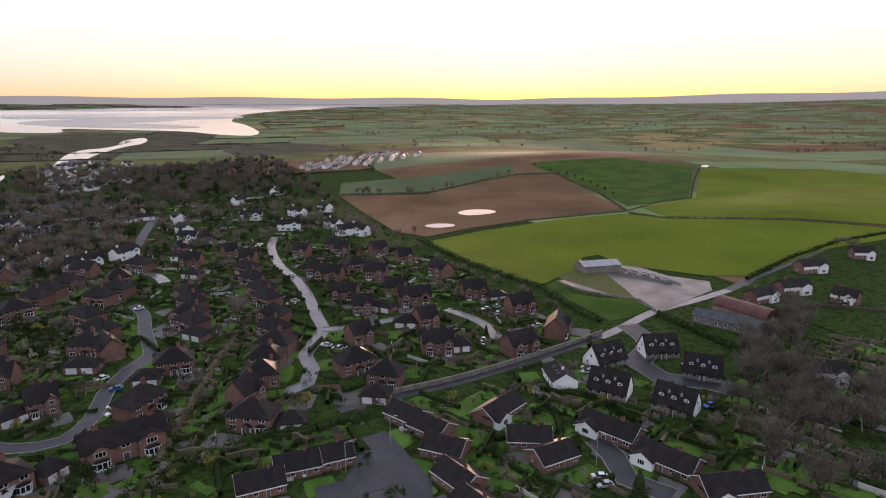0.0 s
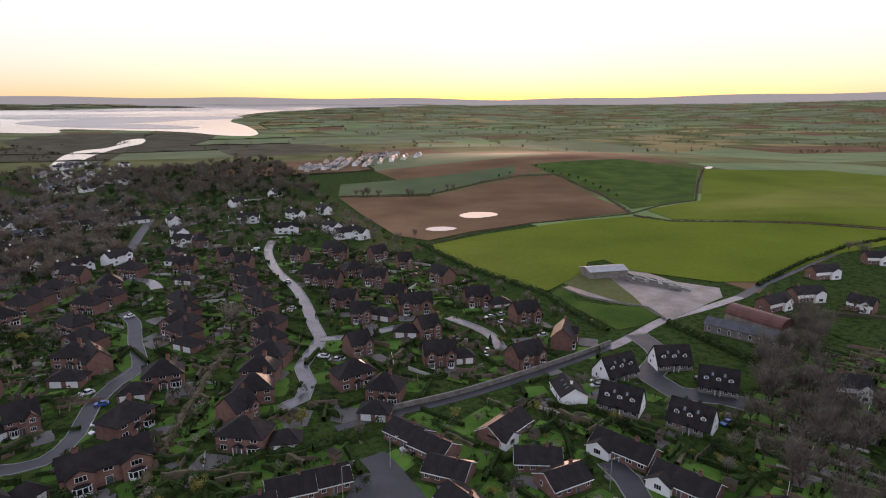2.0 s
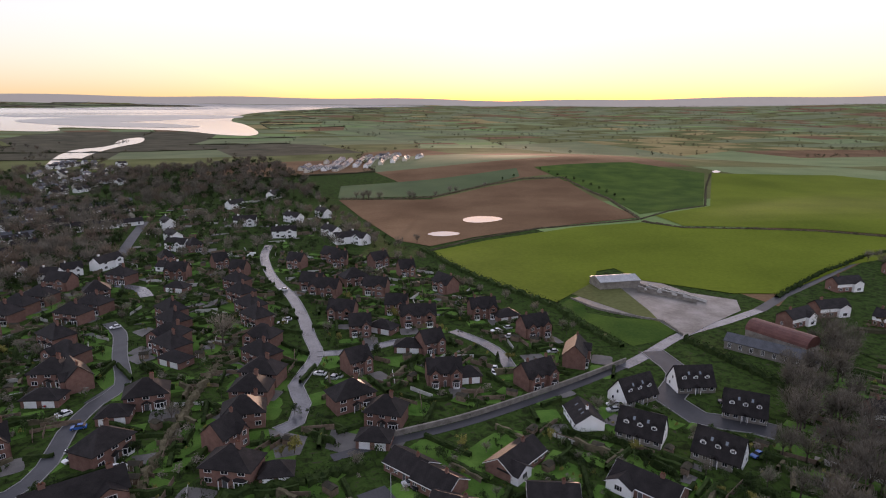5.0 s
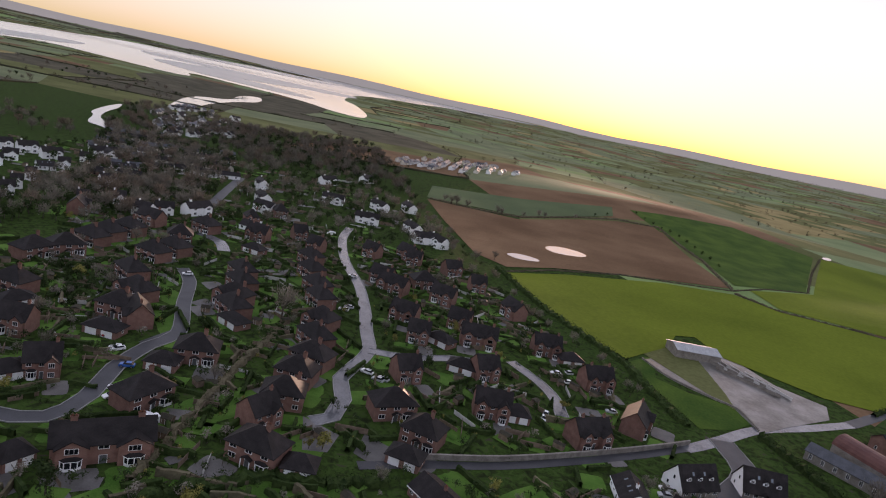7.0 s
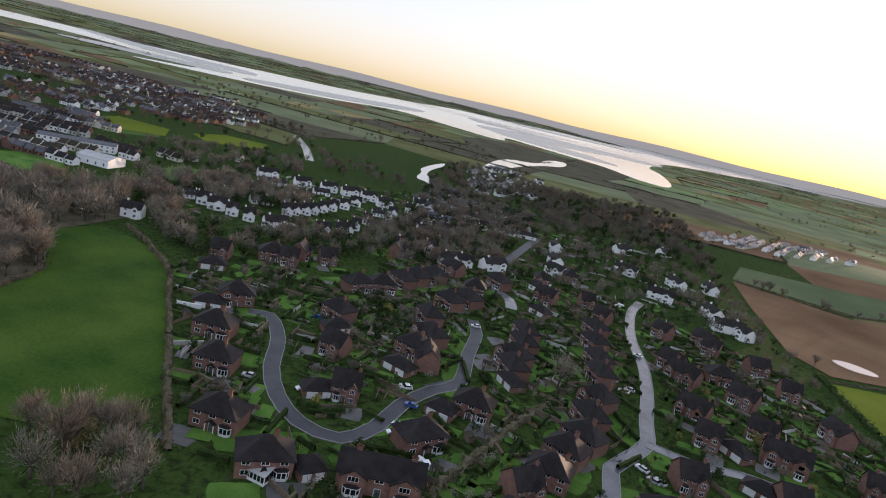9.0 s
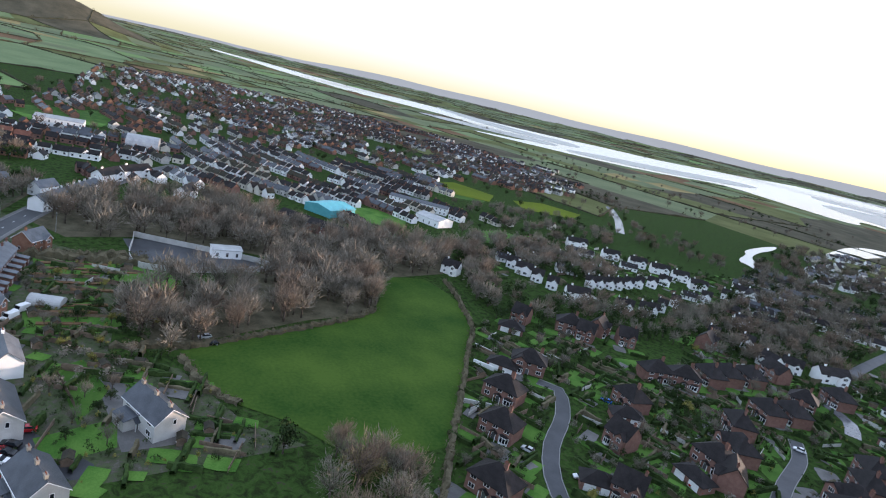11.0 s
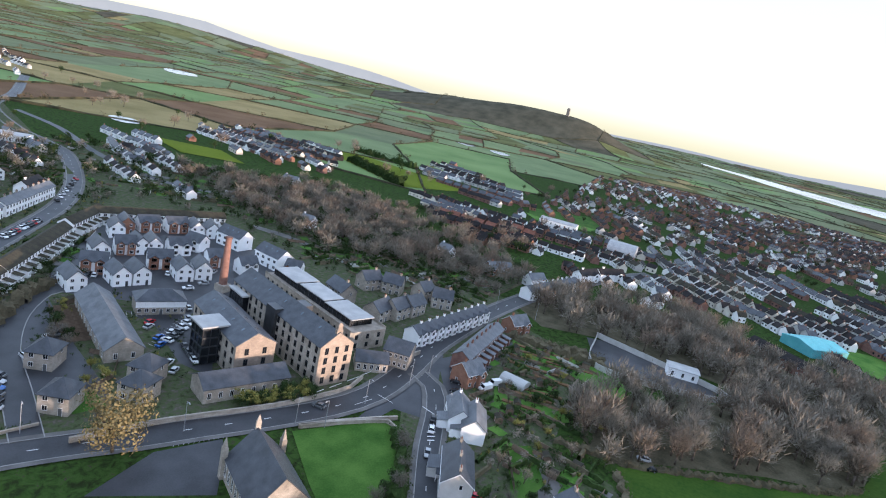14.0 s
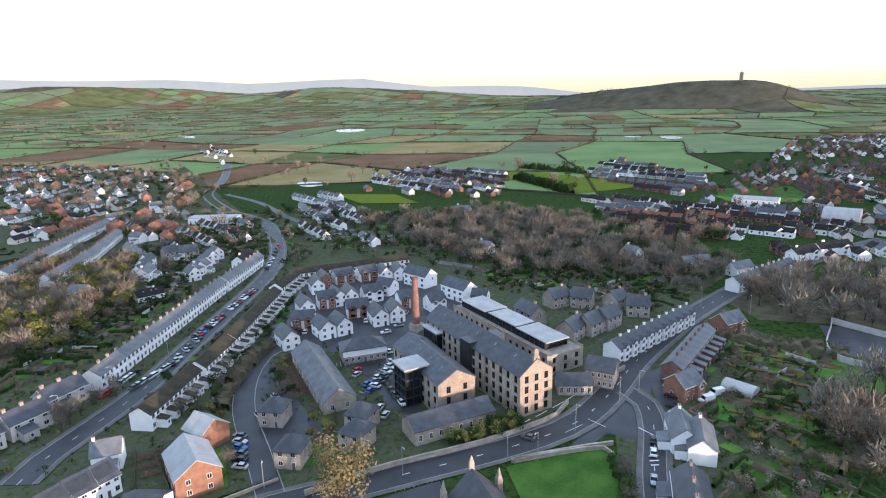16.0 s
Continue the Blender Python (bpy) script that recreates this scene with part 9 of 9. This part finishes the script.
sheds([(-218.6, 13.8, 20), (-212.0, 21.1, 20), (-182.9, 18.8, 0), (-143.8, 34.0, 0), (-168.0, 38.8, 20), (-154.4, 62.6, 0), (-197.5, 18.7, 30), (-259.2, 8.9, 20), (-253.4, 13.6, 20), (-247.6, 4.0, 10), (-234.8, 24.2, 20), (-239.6, 35.6, 20), (-205.6, 20.2, 20), (-218.6, 6.4, 0), (-110.1, -199.7, 20), (-112.4, -191.6, 30), (-132.8, -219.5, 0), (-165.6, -125.9, 0), (-144.8, -85.6, 20), (-186.0, 36.7, 20), (-175.7, 40.0, 20), (-150.3, 56.4, 0), (-70.1, 253.7, 20), (-91.1, 233.4, 0), (-19.3, 152.2, 20), (14.3, 143.8, 0), (16.9, 140.2, 0), (-40.3, 253.1, 0), (-226.8, 217.0, 0), (-110.6, 231.8, 20), (-90.5, 233.6, 0), (-133.7, 202.8, 0), (-187.5, 155.6, 0), (-80.3, 184.0, 20), (-77.3, 157.0, 0), (-79.8, 162.5, 0), (-41.8, 162.5, 20)])
wall_run([(-265.5, 6.2), (-269.1, 29.6)], 0.45, 1.6, SOIL, "raised allotment bed of dark soil", "garden_bed")
wall_run([(-259.9, 6.5), (-263.6, 31.0)], 0.45, 1.6, SOIL, "raised allotment bed of dark soil", "garden_bed")
wall_run([(-253.4, 7.0), (-255.8, 27.5)], 0.45, 1.6, SOIL, "raised allotment bed of dark soil", "garden_bed")
wall_run([(-246.4, 9.4), (-248.5, 29.1)], 0.45, 1.6, SOIL, "raised allotment bed of dark soil", "garden_bed")
wall_run([(-241.6, 20.8), (-242.7, 35.3)], 0.45, 1.6, SOIL, "raised allotment bed of dark soil", "garden_bed")
wall_run([(-225.6, 13.4), (-229.6, 33.4)], 0.45, 1.6, SOIL, "raised allotment bed of dark soil", "garden_bed")
wall_run([(-220.7, 13.5), (-223.6, 31.0)], 0.45, 1.6, SOIL, "raised allotment bed of dark soil", "garden_bed")
wall_run([(-212.4, 15.9), (-213.9, 29.2)], 0.45, 1.6, SOIL, "raised allotment bed of dark soil", "garden_bed")
wall_run([(-258.6, 21.9), (-262.7, 40.4)], 0.45, 1.6, SOIL, "raised allotment bed of dark soil", "garden_bed")
wall_run([(-275.9, 32.6), (-277.2, 43.0)], 0.45, 1.6, SOIL, "raised allotment bed of dark soil", "garden_bed")
wall_run([(92.3, 338.5), (99.3, 318.2)], 1.3, 0.25, RENDER_GREY, "low concrete pen wall in the farmyard")
wall_run([(97.7, 332.4), (105.1, 313.3)], 1.3, 0.25, RENDER_GREY, "low concrete pen wall in the farmyard")
wall_run([(102.8, 326.2), (111.1, 309.7)], 1.3, 0.25, RENDER_GREY, "low concrete pen wall in the farmyard")
wall_run([(108.2, 321.3), (116.4, 304.8)], 1.3, 0.25, RENDER_GREY, "low concrete pen wall in the farmyard")
wall_run([(112.9, 315.2), (122.0, 301.1)], 1.3, 0.25, RENDER_GREY, "low concrete pen wall in the farmyard")
wall_run([(89.6, 333.1), (115.6, 312.7)], 1.3, 0.25, STONE_DARK, "low concrete pen wall in the farmyard")
wall_run([(91.9, 324.9), (116.8, 307.6)], 1.3, 0.25, STONE_DARK, "low concrete pen wall in the farmyard")
wall_run([(94.4, 318.2), (117.5, 301.3)], 1.3, 0.25, STONE_DARK, "low concrete pen wall in the farmyard")
wall_run([(58.9, 305.5), (68.7, 289.8), (85.1, 278.8), (92.0, 275.2), (94.8, 259.7)], 0.8, 0.4, STONE_DARK, "low stone wall round the farmyard")


# ---------------------------------------------------------------- parked cars
park_line((-121.4, -152.7), (-138.5, -158.8), 9, 0, ["white", "silver", "black", "grey", "blue", "black", "red", "grey", "white", "silver"], 59)
park_line((-159.7, -175.3), (-182.6, -188.4), 10, 60, ["white", "silver", "black", "grey", "blue", "black", "red", "grey", "white", "silver"], 177)
park_line((-188.7, -192.7), (-218.3, -209.8), 14, 60, ["white", "silver", "black", "grey", "blue", "black", "red", "grey", "white", "silver"], 298)
park_line((-241.7, -231.8), (-287.4, -273.5), 8, 30, ["white", "silver", "black", "grey", "blue", "black", "red", "grey", "white", "silver"], 419)
park_line((-142.6, -181.1), (-242.8, -253.3), 10, 0, ["white", "silver", "black", "grey", "blue", "black", "red", "grey", "white", "silver"], 539)
park_line((-123.1, -97.8), (-111.7, -82.7), 6, 60, ["white", "silver", "black", "grey", "blue", "black", "red", "grey", "white", "silver"], 659)
park_line((-165.2, -84.1), (-186.5, -91.9), 6, 70, ["white", "silver", "black", "white", "grey"], 777)
park_line((-161.8, -68.3), (-168.2, -79.3), 4, 0, ["white", "silver", "black", "grey", "blue", "black", "red", "grey", "white", "silver"], 895)
park_line((-254.4, -23.8), (-287.3, -18.5), 5, 0, ["white", "silver", "black", "grey", "blue", "black", "red", "grey", "white", "silver"], 21)
park_line((-183.7, -148.4), (-199.1, -129.5), 6, 80, ["white", "silver", "black", "grey", "blue", "black", "red", "grey", "white", "silver"], 137)
park_line((-230.2, -118.0), (-215.5, -135.0), 4, 70, ["white", "silver", "black", "grey", "blue", "black", "red", "grey", "white", "silver"], 257)
park_line((-162.5, 8.5), (-192.8, -0.8), 5, 0, ["white", "silver", "black", "grey", "blue", "black", "red", "grey", "white", "silver"], 377)
park_line((-112.5, -155.5), (-131.5, -165.4), 10, 0, ["white", "silver", "black", "grey", "blue", "black", "red", "grey", "white", "silver"], 491)
park_line((-138.5, -158.8), (-164.6, -176.7), 10, 50, ["white", "silver", "black", "grey", "blue", "black", "red", "grey", "white", "silver"], 611)
park_line((-137.8, 20.8), (-151.6, 22.6), 5, 80, ["white", "silver", "black", "grey", "blue", "black", "red", "grey", "white", "silver"], 732)
park_line((-131.0, -100.2), (-148.9, -109.6), 5, 50, ["white", "silver", "black", "grey", "blue", "black", "red", "grey", "white", "silver"], 964)
park_line((-228.5, -6.7), (-195.4, 5.0), 5, 70, ["white", "silver", "black", "grey", "blue", "black", "red", "grey", "white", "silver"], 93)
park_line((-201.6, 3.1), (-185.5, 8.9), 3, 60, ["white", "silver", "black", "grey", "blue", "black", "red", "grey", "white", "silver"], 207)
park([("white", -114.6, 189.6, 30), ("red", -121.2, 195.3, 20), ("white", -98.1, 166.1, 60), ("silver", -124.0, 160.2, 20), ("blue", -105.4, 182.0, 20), ("red", -59.0, 193.6, 30), ("white", -70.0, 268.7, 10), ("silver", -69.1, 272.7, 10), ("white", -44.6, 219.1, -19), ("silver", -38.3, 217.1, -19), ("white", 15.7, 224.0, 80), ("white", 19.3, 261.4, 20), ("silver", 24.1, 264.6, 20), ("black", 85.9, 200.7, -19), ("white", 78.6, 210.4, 0), ("blue", 81.2, 170.9, 30), ("white", 38.6, 134.2, 0), ("silver", 39.1, 130.9, 10), ("silver", -10.2, 157.3, 25), ("black", -7.7, 155.7, 25), ("black", -0.1, 140.5, 20), ("black", 0.6, 135.7, 20)])
park([("white", -33.8, 136.3, 60), ("silver", -37.7, 134.4, 100), ("van", -83.1, 159.7, 60), ("van", -84.2, 159.2, 94), ("white", -120.8, 207.5, 19), ("white", -99.8, 170.0, 19), ("white", -136.6, 261.6, 39), ("silver", -131.0, 230.7, 19), ("white", -69.9, 269.0, 9), ("white", -44.3, 218.8, -10), ("silver", -39.7, 215.7, -10), ("red", -60.1, 213.7, 19), ("white", -81.5, 315.5, 9), ("white", 23.6, 255.2, 19), ("silver", 38.8, 240.0, 9), ("white", 15.2, 220.6, 79), ("white", 50.4, 198.7, 9), ("silver", 49.5, 195.1, 9), ("blue", -169.6, 199.1, 44), ("silver", -142.3, 149.5, 34), ("silver", -124.5, 159.7, 44), ("white", -129.1, 159.1, 74), ("red", -121.0, 195.5, 14), ("white", -113.9, 189.2, 54), ("van", -215.1, 8.9, 145), ("van", -221.3, 10.5, 145), ("white", -187.7, 9.4, 125), ("red", -156.0, 24.2, 95), ("red", -147.2, 20.9, 145), ("black", -203.3, 65.3, 105), ("grey", -166.2, -27.4, 95), ("van", -133.1, -135.0, 165), ("van", -118.6, 385.2, 14), ("silver", -208.1, 63.3, 105)])
park([("white", -188.1, -141.3, 40), ("red", -193.2, -139.0, 40), ("grey", -200.7, -134.3, 40), ("blue", -202.3, -131.6, 40), ("white", -211.3, -128.6, 40), ("white", -205.8, -112.8, 150), ("silver", -214.6, -113.1, 150), ("blue", -220.8, -122.5, 40), ("white", -178.1, -145.9, 100), ("white", -191.4, -99.2, 60), ("silver", -184.6, -92.9, 60), ("blue", -216.5, -130.9, 40), ("black", -207.9, -144.8, 40), ("white", -172.3, -88.2, 20), ("silver", -170.1, -95.7, 10), ("red", -172.9, -98.0, 10), ("blue", -166.5, -87.7, 10), ("blue", -163.4, -83.7, 10), ("white", -156.5, -73.6, 20), ("silver", -154.0, -69.2, 20)])

PROTOS = [mixed, bungalow_d, mill_block, gabled, brick_a, brick_b, brick_c, brick_d, brick_g, bungalow_a, bungalow_b, cottage, villa, terrace_white, terrace_moss, terrace_pale, terrace_brick, terrace_gable, town_white, town_brick, town_gable, town_tan,
          stone_house, block_white, hip_house, grey_house, white_old, solar_house, red_roof, red_villa, *bare, *russet, *olive, *dark, *far_bare, *far_dark, *far_olive, *shrub, *bush, *tan_tree, *cone, *CARS.values()]

for p in PROTOS:
    retire(p)
